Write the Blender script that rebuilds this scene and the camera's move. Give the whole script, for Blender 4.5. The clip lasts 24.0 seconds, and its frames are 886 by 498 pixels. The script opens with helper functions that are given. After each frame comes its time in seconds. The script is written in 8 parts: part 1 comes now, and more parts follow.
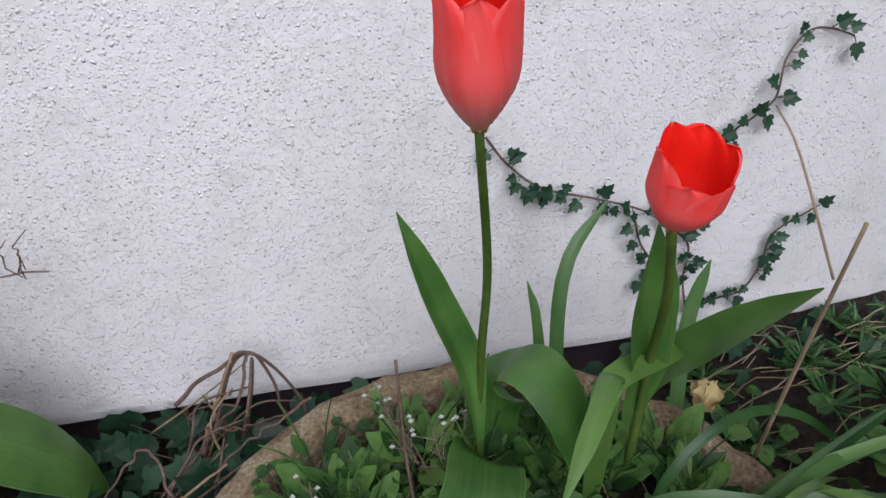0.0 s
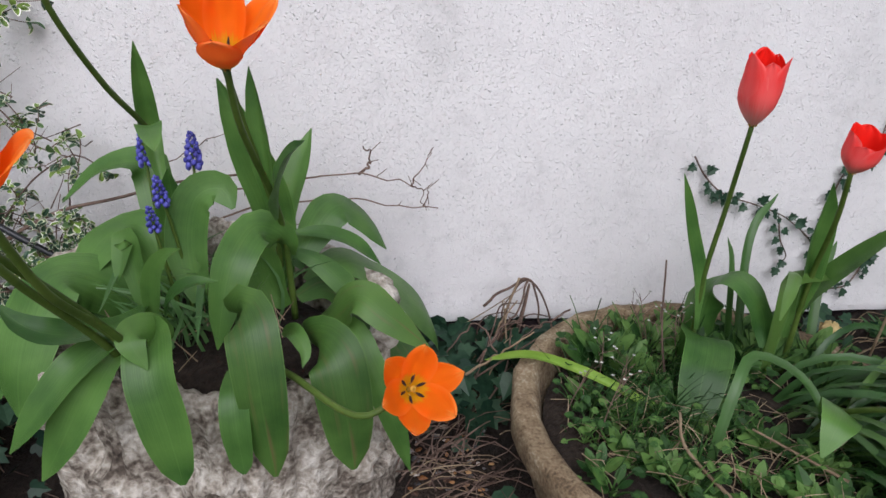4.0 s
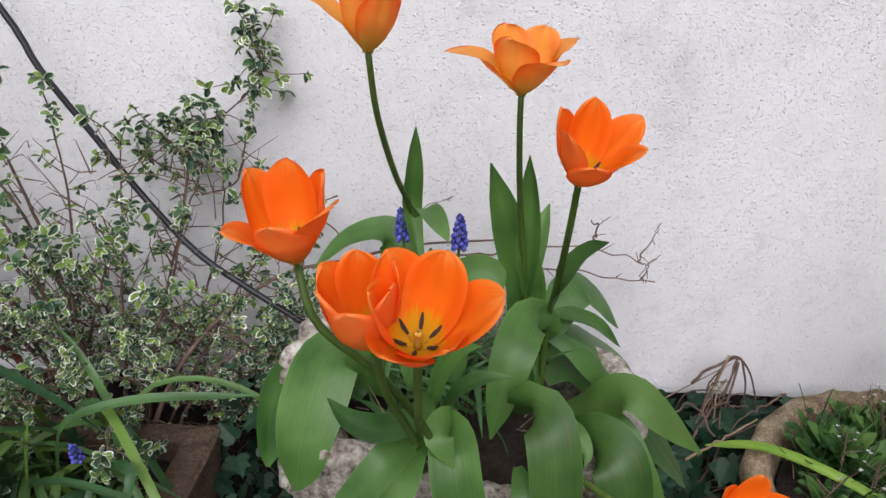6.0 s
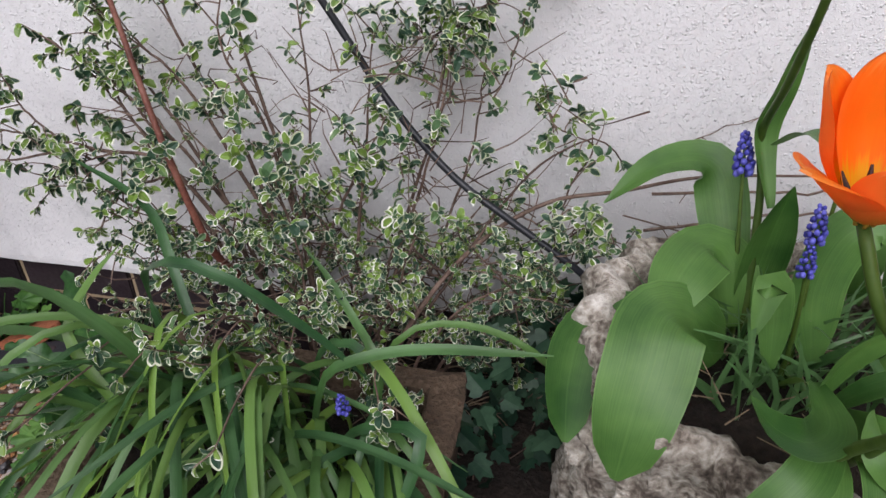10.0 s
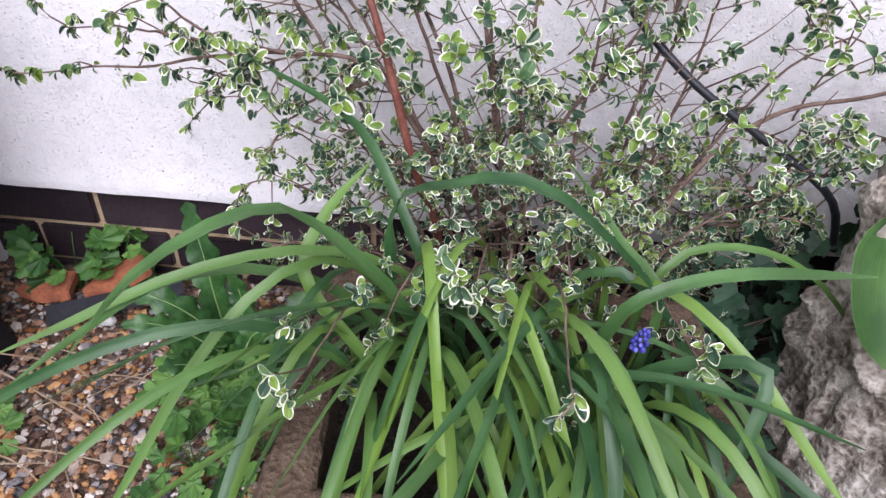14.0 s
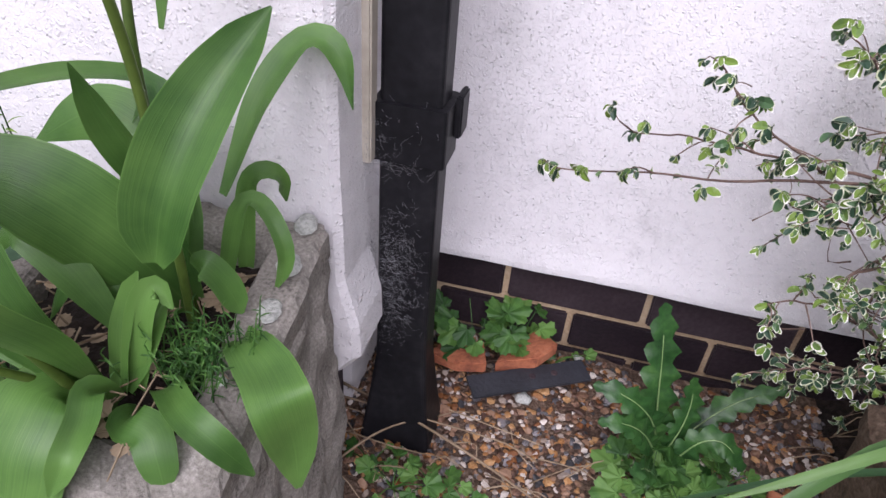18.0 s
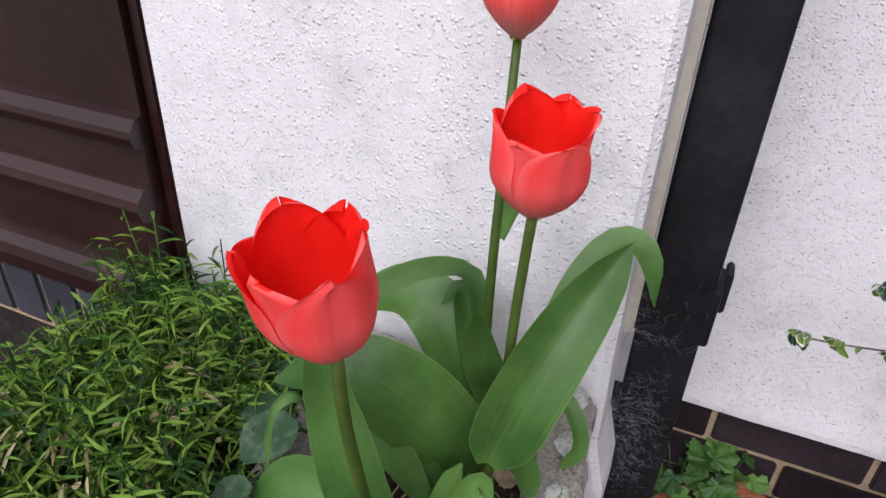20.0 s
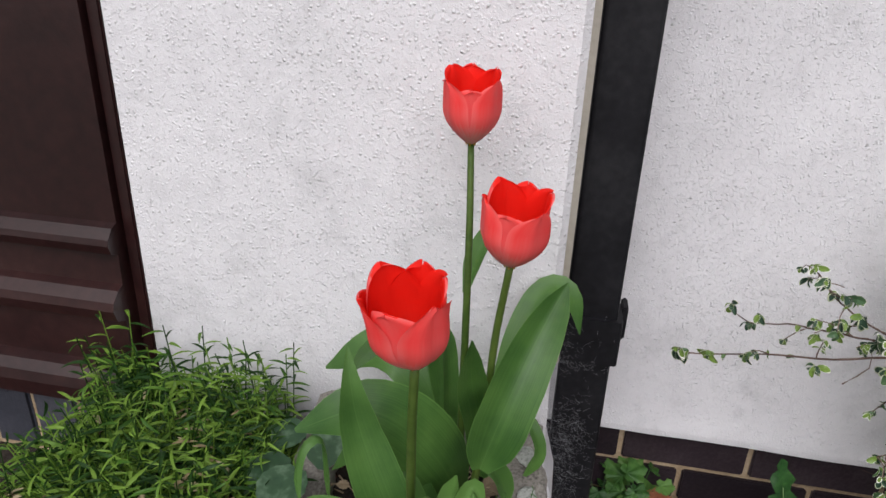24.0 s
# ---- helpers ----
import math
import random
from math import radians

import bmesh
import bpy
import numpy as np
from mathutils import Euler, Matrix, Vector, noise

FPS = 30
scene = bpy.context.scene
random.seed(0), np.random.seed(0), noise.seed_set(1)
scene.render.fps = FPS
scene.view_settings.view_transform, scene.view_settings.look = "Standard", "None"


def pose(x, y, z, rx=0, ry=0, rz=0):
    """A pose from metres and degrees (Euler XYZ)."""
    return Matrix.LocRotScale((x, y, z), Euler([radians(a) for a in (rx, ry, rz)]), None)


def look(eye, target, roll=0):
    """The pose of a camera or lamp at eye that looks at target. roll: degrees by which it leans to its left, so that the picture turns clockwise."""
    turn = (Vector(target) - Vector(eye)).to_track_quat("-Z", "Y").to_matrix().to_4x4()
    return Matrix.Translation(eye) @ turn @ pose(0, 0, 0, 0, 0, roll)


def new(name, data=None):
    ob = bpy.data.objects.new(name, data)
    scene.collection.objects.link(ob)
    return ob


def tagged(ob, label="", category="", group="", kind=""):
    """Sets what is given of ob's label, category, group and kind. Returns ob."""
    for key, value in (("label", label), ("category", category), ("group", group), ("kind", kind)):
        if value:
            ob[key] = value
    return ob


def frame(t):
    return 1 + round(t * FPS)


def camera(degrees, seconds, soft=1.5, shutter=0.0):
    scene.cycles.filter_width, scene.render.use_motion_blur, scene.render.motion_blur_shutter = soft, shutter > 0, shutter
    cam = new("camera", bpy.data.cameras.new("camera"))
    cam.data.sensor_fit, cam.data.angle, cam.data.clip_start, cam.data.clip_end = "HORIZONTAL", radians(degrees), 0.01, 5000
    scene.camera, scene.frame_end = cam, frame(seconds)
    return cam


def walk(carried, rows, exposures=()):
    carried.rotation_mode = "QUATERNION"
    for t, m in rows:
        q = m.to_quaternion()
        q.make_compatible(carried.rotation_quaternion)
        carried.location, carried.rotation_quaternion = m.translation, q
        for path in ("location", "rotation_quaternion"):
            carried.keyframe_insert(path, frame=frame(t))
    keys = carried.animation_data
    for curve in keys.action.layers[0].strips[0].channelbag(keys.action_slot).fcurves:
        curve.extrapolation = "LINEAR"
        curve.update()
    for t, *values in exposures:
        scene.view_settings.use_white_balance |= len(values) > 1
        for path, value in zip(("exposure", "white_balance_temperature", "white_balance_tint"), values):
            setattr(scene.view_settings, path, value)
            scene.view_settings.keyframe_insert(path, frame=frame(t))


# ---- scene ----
cam = camera(68.1, 24.0)
PATH = [
    (0, (-0.685, -0.626, 0.743), (-0.419, 1.027, -0.35), -2.4),
    (0.5, (-0.764, -0.726, 0.748), (-0.357, 0.899, -0.343), -0.9),
    (1, (-0.833, -0.819, 0.72), (-0.321, 0.824, -0.299), -0.6),
    (1.5, (-0.864, -0.89, 0.731), (-0.329, 0.741, -0.296), 1.2),
    (3.5, (-0.99, -1.045, 0.794), (-0.646, 0.75, -0.018), 1.2),
    (4, (-1.061, -1.038, 0.792), (-0.887, 0.76, -0.065), 1.3),
    (4.5, (-1.155, -1.018, 0.824), (-1.074, 0.795, -0.017), 1.4),
    (5, (-1.219, -1.015, 0.85), (-1.198, 0.805, 0.022), 2.0),
    (5.5, (-1.262, -1.01, 0.856), (-1.284, 0.813, 0.034), 2.1),
    (6, (-1.297, -0.987, 0.864), (-1.329, 0.836, 0.04), 1.5),
    (6.5, (-1.329, -0.964, 0.873), (-1.338, 0.87, 0.075), 2.0),
    (7, (-1.351, -0.939, 0.887), (-1.312, 0.894, 0.086), 2.5),
    (7.5, (-1.364, -0.935, 0.891), (-1.321, 0.878, 0.047), 2.1),
    (8, (-1.378, -0.939, 0.881), (-1.356, 0.858, 0.003), 2.5),
    (8.5, (-1.403, -0.919, 0.868), (-1.407, 0.864, -0.039), 2.3),
    (9, (-1.448, -0.886, 0.837), (-1.534, 0.863, -0.129), 2.2),
    (9.5, (-1.502, -0.861, 0.832), (-1.745, 0.855, -0.167), 0.2),
    (10, (-1.557, -0.851, 0.801), (-1.842, 0.825, -0.253), 0.9),
    (10.5, (-1.622, -0.845, 0.792), (-1.989, 0.796, -0.29), 0.9),
    (11, (-1.689, -0.831, 0.786), (-1.977, 0.791, -0.348), 0.6),
    (11.5, (-1.784, -0.827, 0.748), (-2.011, 0.729, -0.488), 0.3),
    (13.5, (-1.891, -0.827, 0.732), (-1.986, 0.759, -0.483), 3.2),
    (14, (-1.904, -0.824, 0.725), (-1.966, 0.766, -0.486), 3.7),
    (14.5, (-1.911, -0.791, 0.723), (-1.897, 0.789, -0.503), 3.9),
    (15, (-1.926, -0.779, 0.716), (-1.89, 0.772, -0.547), 4.6),
    (15.5, (-1.955, -0.755, 0.724), (-1.891, 0.787, -0.548), 4.2),
    (16, (-1.976, -0.75, 0.728), (-1.893, 0.765, -0.576), 3.8),
    (16.5, (-2.046, -0.745, 0.736), (-1.933, 0.76, -0.576), 3.2),
    (17, (-2.186, -0.768, 0.751), (-2.24, 0.775, -0.521), 1.7),
    (17.5, (-2.312, -0.798, 0.758), (-2.497, 0.784, -0.451), 3.6),
    (18, (-2.435, -0.834, 0.764), (-2.762, 0.758, -0.4), 4.8),
    (18.5, (-2.518, -0.867, 0.777), (-3.012, 0.706, -0.354), 4.0),
    (19, (-2.565, -0.887, 0.798), (-3.19, 0.671, -0.29), 3.7),
    (19.5, (-2.611, -0.867, 0.825), (-3.273, 0.709, -0.213), 2.9),
    (21.5, (-2.622, -0.833, 0.944), (-3.157, 0.788, -0.098), 1.1),
    (22, (-2.642, -0.889, 0.914), (-3.096, 0.743, -0.15), 1.2),
    (22.5, (-2.668, -0.929, 0.89), (-3.048, 0.739, -0.145), 2.1),
    (23, (-2.678, -0.969, 0.872), (-3.019, 0.694, -0.185), 2.4),
    (23.5, (-2.668, -0.985, 0.893), (-2.997, 0.758, -0.032), 2.5),
    (24, (-2.662, -1.006, 0.909), (-2.991, 0.798, 0.111), 2.2),
]
EXPOSURES = [(0, -0.12, 6150, 14), (1, -0.1, 6150, 14), (5, -0.03, 6350, 13), (9.5, -0.02, 6400, 14), (11.5, 0.27, 6250, 18), (14, 0.64, 6150, 21), (15, 0.55, 6150, 23), (16, 0.53, 6150, 24), (16.7, 0.56, 6150, 25), (17.5, 0.54, 6200, 25), (18, 0.42, 6200, 24), (19, 0.23, 6250, 21), (21.5, -0.04, 6350, 15), (23, -0.06, 6450, 13), (24, -0.14, 6450, 13)]
walk(cam, [(t, look(eye, target, roll)) for t, eye, target, roll in PATH], EXPOSURES)

# ---- light: an overcast sky over a garden, the house wall behind the flowers ----
world = bpy.data.worlds.new("overcast")
scene.world = world
world.use_nodes = True
wn = world.node_tree.nodes
sky = wn.new("ShaderNodeTexSky")
sky.sky_type = "NISHITA"
sky.sun_disc = False
sky.sun_elevation, sky.sun_rotation = radians(50), radians(200)
sky.air_density, sky.dust_density, sky.ozone_density = 1.0, 4.0, 1.0
soft = wn.new("ShaderNodeHueSaturation")
soft.inputs["Saturation"].default_value = 0.05
world.node_tree.links.new(sky.outputs[0], soft.inputs["Color"])
world.node_tree.links.new(soft.outputs[0], wn["Background"].inputs["Color"])
wn["Background"].inputs["Strength"].default_value = 0.13
sun = new("sun", bpy.data.lights.new("sun", "SUN"))
sun.data.energy, sun.data.angle, sun.data.color = 2.05, radians(48), (1.0, 0.975, 1.0)
sun.matrix_world = look((-0.4, -4.2, 4.1), (-1.3, 0, 0.3))

# ---- tools for building ----
rnd = random.Random(11)


def link_mesh(name, bm, mats, smooth=True):
    me = bpy.data.meshes.new(name)
    bm.to_mesh(me)
    bm.free()
    for m in mats if isinstance(mats, (list, tuple)) else [mats]:
        me.materials.append(m)
    if smooth:
        me.polygons.foreach_set("use_smooth", [True] * len(me.polygons))
    return new(name, me)


def part(name, bm, material, parent, label="", smooth=True):
    """A bmesh as one mesh under a thing or a part."""
    ob = link_mesh(name, bm, material, smooth)
    if parent:
        ob.parent = parent
        ob.matrix_parent_inverse = Matrix.Translation(-parent_place(parent))
    if label:
        ob["label"] = label
    return ob


def parent_place(ob):
    """Where a holder stands in the world (holders are never turned)."""
    if ob.parent is None:
        return Vector(ob.location)
    return parent_place(ob.parent) + ob.matrix_parent_inverse.translation + Vector(ob.location)


def thing(name, place, label, category, group="", kind=""):
    """An empty at the thing's base, to hold its parts, which are built in world places."""
    ob = new(name)
    ob.empty_display_size = 0.02
    ob.location = place
    return tagged(ob, label, category, group, kind)


def solid(name, bm, material, label="", category="", kind="", group="", smooth=False):
    return tagged(link_mesh(name, bm, material, smooth), label, category, group, kind)


def spline(points, n):
    """n + 1 places along a smooth curve through the points (tuples of any length)."""
    p = np.array(points, float)
    if len(p) == 2:
        return [p[0] + (p[1] - p[0]) * i / n for i in range(n + 1)]
    d = np.r_[0, np.cumsum(np.linalg.norm(np.diff(p[:, :3], axis=0), axis=1) + 1e-9)]
    out = []
    ext = np.vstack([2 * p[0] - p[1], p, 2 * p[-1] - p[-2]])
    for i in range(n + 1):
        s = d[-1] * i / n
        k = min(int(np.searchsorted(d, s, side="right")) - 1, len(p) - 2)
        u = (s - d[k]) / (d[k + 1] - d[k])
        a, b, c, e = ext[k], ext[k + 1], ext[k + 2], ext[k + 3]
        out.append(0.5 * (2 * b + (c - a) * u + (2 * a - 5 * b + 4 * c - e) * u * u + (3 * b - a - 3 * c + e) * u ** 3))
    return out


def box(bm, x0, x1, y0, y1, z0, z1, bevel=0.0, mat=0):
    r = bmesh.ops.create_cube(bm, size=1)
    vs = r["verts"]
    for v in vs:
        v.co = Vector(((x0 + x1) / 2 + v.co.x * (x1 - x0), (y0 + y1) / 2 + v.co.y * (y1 - y0), (z0 + z1) / 2 + v.co.z * (z1 - z0)))
    if bevel:
        es = list({e for v in vs for e in v.link_edges})
        bmesh.ops.bevel(bm, geom=es, offset=bevel, segments=2, affect="EDGES")
    return bm


def tube(bm, points, radii, sides=6, n=None, cap=True, mat=0):
    """A round stem along a smooth curve; radii at its two ends or all along."""
    n = n or max(3, 4 * (len(points) - 1))
    cs = [Vector(c[:3]) for c in spline(points, n)]
    rs = spline([(r, 0, 0) for r in radii], n) if len(radii) == len(points) and len(radii) > 2 else None
    rings = []
    side = None
    for i, c in enumerate(cs):
        d = (cs[min(i + 1, n)] - cs[max(i - 1, 0)]).normalized()
        if side is None:
            side = d.orthogonal().normalized()
        side = (side - d * side.dot(d)).normalized()
        up = d.cross(side)
        r = rs[i][0] if rs else radii[0] + (radii[-1] - radii[0]) * i / n
        rings.append([bm.verts.new(c + (side * math.cos(a) + up * math.sin(a)) * r) for a in (2 * math.pi * k / sides for k in range(sides))])
    for a, b in zip(rings, rings[1:]):
        for k in range(sides):
            bm.faces.new((a[k], a[(k + 1) % sides], b[(k + 1) % sides], b[k])).material_index = mat
    if cap:
        bm.faces.new(rings[0][::-1]).material_index = mat
        bm.faces.new(rings[-1]).material_index = mat
    return bm


def lathe(bm, profile, sides, centre, jitter=None, mat=0):
    """A turned body: profile of (radius, height) pairs about an upright axis at centre."""
    rings = []
    for r, z in profile:
        ring = []
        for k in range(sides):
            a = 2 * math.pi * k / sides
            rr, zz = (r, z) if jitter is None else jitter(r, z, a)
            ring.append(bm.verts.new((centre[0] + rr * math.cos(a), centre[1] + rr * math.sin(a), centre[2] + zz)))
        rings.append(ring)
    for a, b in zip(rings, rings[1:]):
        for k in range(sides):
            bm.faces.new((a[k], a[(k + 1) % sides], b[(k + 1) % sides], b[k])).material_index = mat
    return bm

# ---- materials ----


def surface(name, colours, rough=0.6, scale=8.0, fine=60.0, bump=0.2, depth=0.004, spec=0.4, island=0.0, each=0.0, through_light=0.0, metal=0.0, coarse_mix=0.6, sheen=0.0):
    """A mottled surface of two to three base colours, varied at a coarse and a fine scale, with fine relief. island, each: how far the
    tone differs from piece to piece within a mesh, and from object to object. through_light: how much light a leaf lets through."""
    m = bpy.data.materials.new(name)
    m.use_nodes = True
    nt = m.node_tree
    nodes, links = nt.nodes, nt.links
    bsdf = nodes["Principled BSDF"]
    co = nodes.new("ShaderNodeTexCoord")
    big, small = nodes.new("ShaderNodeTexNoise"), nodes.new("ShaderNodeTexNoise")
    big.inputs["Scale"].default_value, big.inputs["Detail"].default_value = scale, 5
    small.inputs["Scale"].default_value, small.inputs["Detail"].default_value = fine, 6
    for n in (big, small):
        links.new(co.outputs["Object"], n.inputs["Vector"])
    mix = nodes.new("ShaderNodeMix")
    mix.inputs["Factor"].default_value = 1 - coarse_mix
    links.new(big.outputs["Fac"], mix.inputs["A"])
    links.new(small.outputs["Fac"], mix.inputs["B"])
    fac = mix.outputs["Result"]
    for amount, node, out in ((island, "ShaderNodeNewGeometry", "Random Per Island"), (each, "ShaderNodeObjectInfo", "Random")):
        if amount:
            src = nodes.new(node)
            mul = nodes.new("ShaderNodeMath")
            mul.operation = "MULTIPLY_ADD"
            mul.inputs[1].default_value = amount
            links.new(src.outputs[out], mul.inputs[0])
            off = nodes.new("ShaderNodeMath")
            off.operation = "SUBTRACT"
            links.new(fac, off.inputs[0])
            off.inputs[1].default_value = amount / 2
            links.new(off.outputs[0], mul.inputs[2])
            fac = mul.outputs[0]
    ramp = nodes.new("ShaderNodeValToRGB")
    el = ramp.color_ramp.elements
    el[0].position, el[1].position = 0.32, 0.68
    el[0].color, el[1].color = (*colours[0], 1), (*colours[-1], 1)
    for i, c in enumerate(colours[1:-1]):
        e = el.new(0.32 + 0.36 * (i + 1) / (len(colours) - 1))
        e.color = (*c, 1)
    links.new(fac, ramp.inputs["Fac"])
    links.new(ramp.outputs["Color"], bsdf.inputs["Base Color"])
    bsdf.inputs["Roughness"].default_value = rough
    bsdf.inputs["Metallic"].default_value = metal
    bsdf.inputs["Specular IOR Level"].default_value = spec
    if bump:
        b = nodes.new("ShaderNodeBump")
        b.inputs["Strength"].default_value, b.inputs["Distance"].default_value = bump, depth
        links.new(small.outputs["Fac"], b.inputs["Height"])
        links.new(b.outputs["Normal"], bsdf.inputs["Normal"])
    if through_light:
        let_through(m, ramp.outputs["Color"], through_light)
    return m


def let_through(m, colour, amount):
    """Thin leaves and petals pass some light."""
    nt = m.node_tree
    out = nt.nodes["Material Output"]
    tr = nt.nodes.new("ShaderNodeBsdfTranslucent")
    mx = nt.nodes.new("ShaderNodeMixShader")
    mx.inputs[0].default_value = amount
    nt.links.new(colour, tr.inputs["Color"])
    nt.links.new(nt.nodes["Principled BSDF"].outputs[0], mx.inputs[1])
    nt.links.new(tr.outputs[0], mx.inputs[2])
    nt.links.new(mx.outputs[0], out.inputs["Surface"])


def stucco(name):
    """Painted roughcast: off-white with faint grey weather stains and many small raised grains."""
    m = bpy.data.materials.new(name)
    m.use_nodes = True
    nt = m.node_tree
    nodes, links = nt.nodes, nt.links
    bsdf = nodes["Principled BSDF"]
    bsdf.inputs["Roughness"].default_value = 0.7
    bsdf.inputs["Specular IOR Level"].default_value = 0.3
    co = nodes.new("ShaderNodeTexCoord")

    def texture(scale, detail, rough=0.5):
        n = nodes.new("ShaderNodeTexNoise")
        n.inputs["Scale"].default_value, n.inputs["Detail"].default_value, n.inputs["Roughness"].default_value = scale, detail, rough
        links.new(co.outputs["Object"], n.inputs["Vector"])
        return n.outputs["Fac"]

    def ramp_of(src, *stops):
        n = nodes.new("ShaderNodeValToRGB")
        el = n.color_ramp.elements
        el[0].position, el[0].color = stops[0][0], (*stops[0][1], 1)
        el[1].position, el[1].color = stops[-1][0], (*stops[-1][1], 1)
        for p, c in stops[1:-1]:
            el.new(p).color = (*c, 1)
        links.new(src, n.inputs["Fac"])
        return n.outputs["Color"]

    def times(a, b, amount=1.0):
        n = nodes.new("ShaderNodeMix")
        n.data_type, n.blend_type = "RGBA", "MULTIPLY"
        n.inputs[0].default_value = amount
        links.new(a, n.inputs[6])
        links.new(b, n.inputs[7])
        return n.outputs[2]

    def grains(scale, reach):
        """Rounded grains: high in the middle, gone towards the cell's border, some cells with none."""
        n = nodes.new("ShaderNodeTexVoronoi")
        n.inputs["Scale"].default_value = scale
        links.new(co.outputs["Object"], n.inputs["Vector"])
        high = ramp_of(n.outputs["Distance"], (0.0, (1, 1, 1)), (reach * 0.45, (0.8, 0.8, 0.8)), (reach, (0, 0, 0)))
        have = ramp_of(n.outputs["Color"], (0.28, (0, 0, 0)), (0.60, (1, 1, 1)))
        return times(high, have)

    grey = ramp_of(texture(4.5, 7, 0.74), (0.30, (0.58, 0.58, 0.585)), (0.45, (0.72, 0.715, 0.725)), (0.60, (0.76, 0.755, 0.765)))
    patch = ramp_of(texture(24.0, 5, 0.7), (0.30, (0.72, 0.72, 0.72)), (0.46, (1, 1, 1)))
    coarse, mid, fine = grains(180.0, 0.38), grains(270.0, 0.40), grains(420.0, 0.42)
    # grains are tinted slightly lighter than the hollows between, imitating lit tops
    lit_tops = ramp_of(coarse, (0.0, (0.965, 0.965, 0.97)), (0.5, (1.0, 1.0, 1.0)))
    lit_mids = ramp_of(mid, (0.0, (0.97, 0.97, 0.97)), (0.5, (1.0, 1.0, 1.0)))
    links.new(times(times(times(grey, patch, 0.42), lit_tops), lit_mids), bsdf.inputs["Base Color"])
    normal = None
    lumps = ramp_of(texture(150.0, 2, 0.55), (0.44, (0, 0, 0)), (0.66, (1, 1, 1)))
    for height, depth in ((texture(420.0, 3), 0.0003), (texture(60.0, 3), 0.0012), (fine, 0.0005), (mid, 0.0008), (lumps, 0.0003), (coarse, 0.0011)):
        b = nodes.new("ShaderNodeBump")
        b.inputs["Strength"].default_value, b.inputs["Distance"].default_value = 1.0, depth
        links.new(height, b.inputs["Height"])
        if normal:
            links.new(normal, b.inputs["Normal"])
        normal = b.outputs["Normal"]
    links.new(normal, bsdf.inputs["Normal"])
    return m


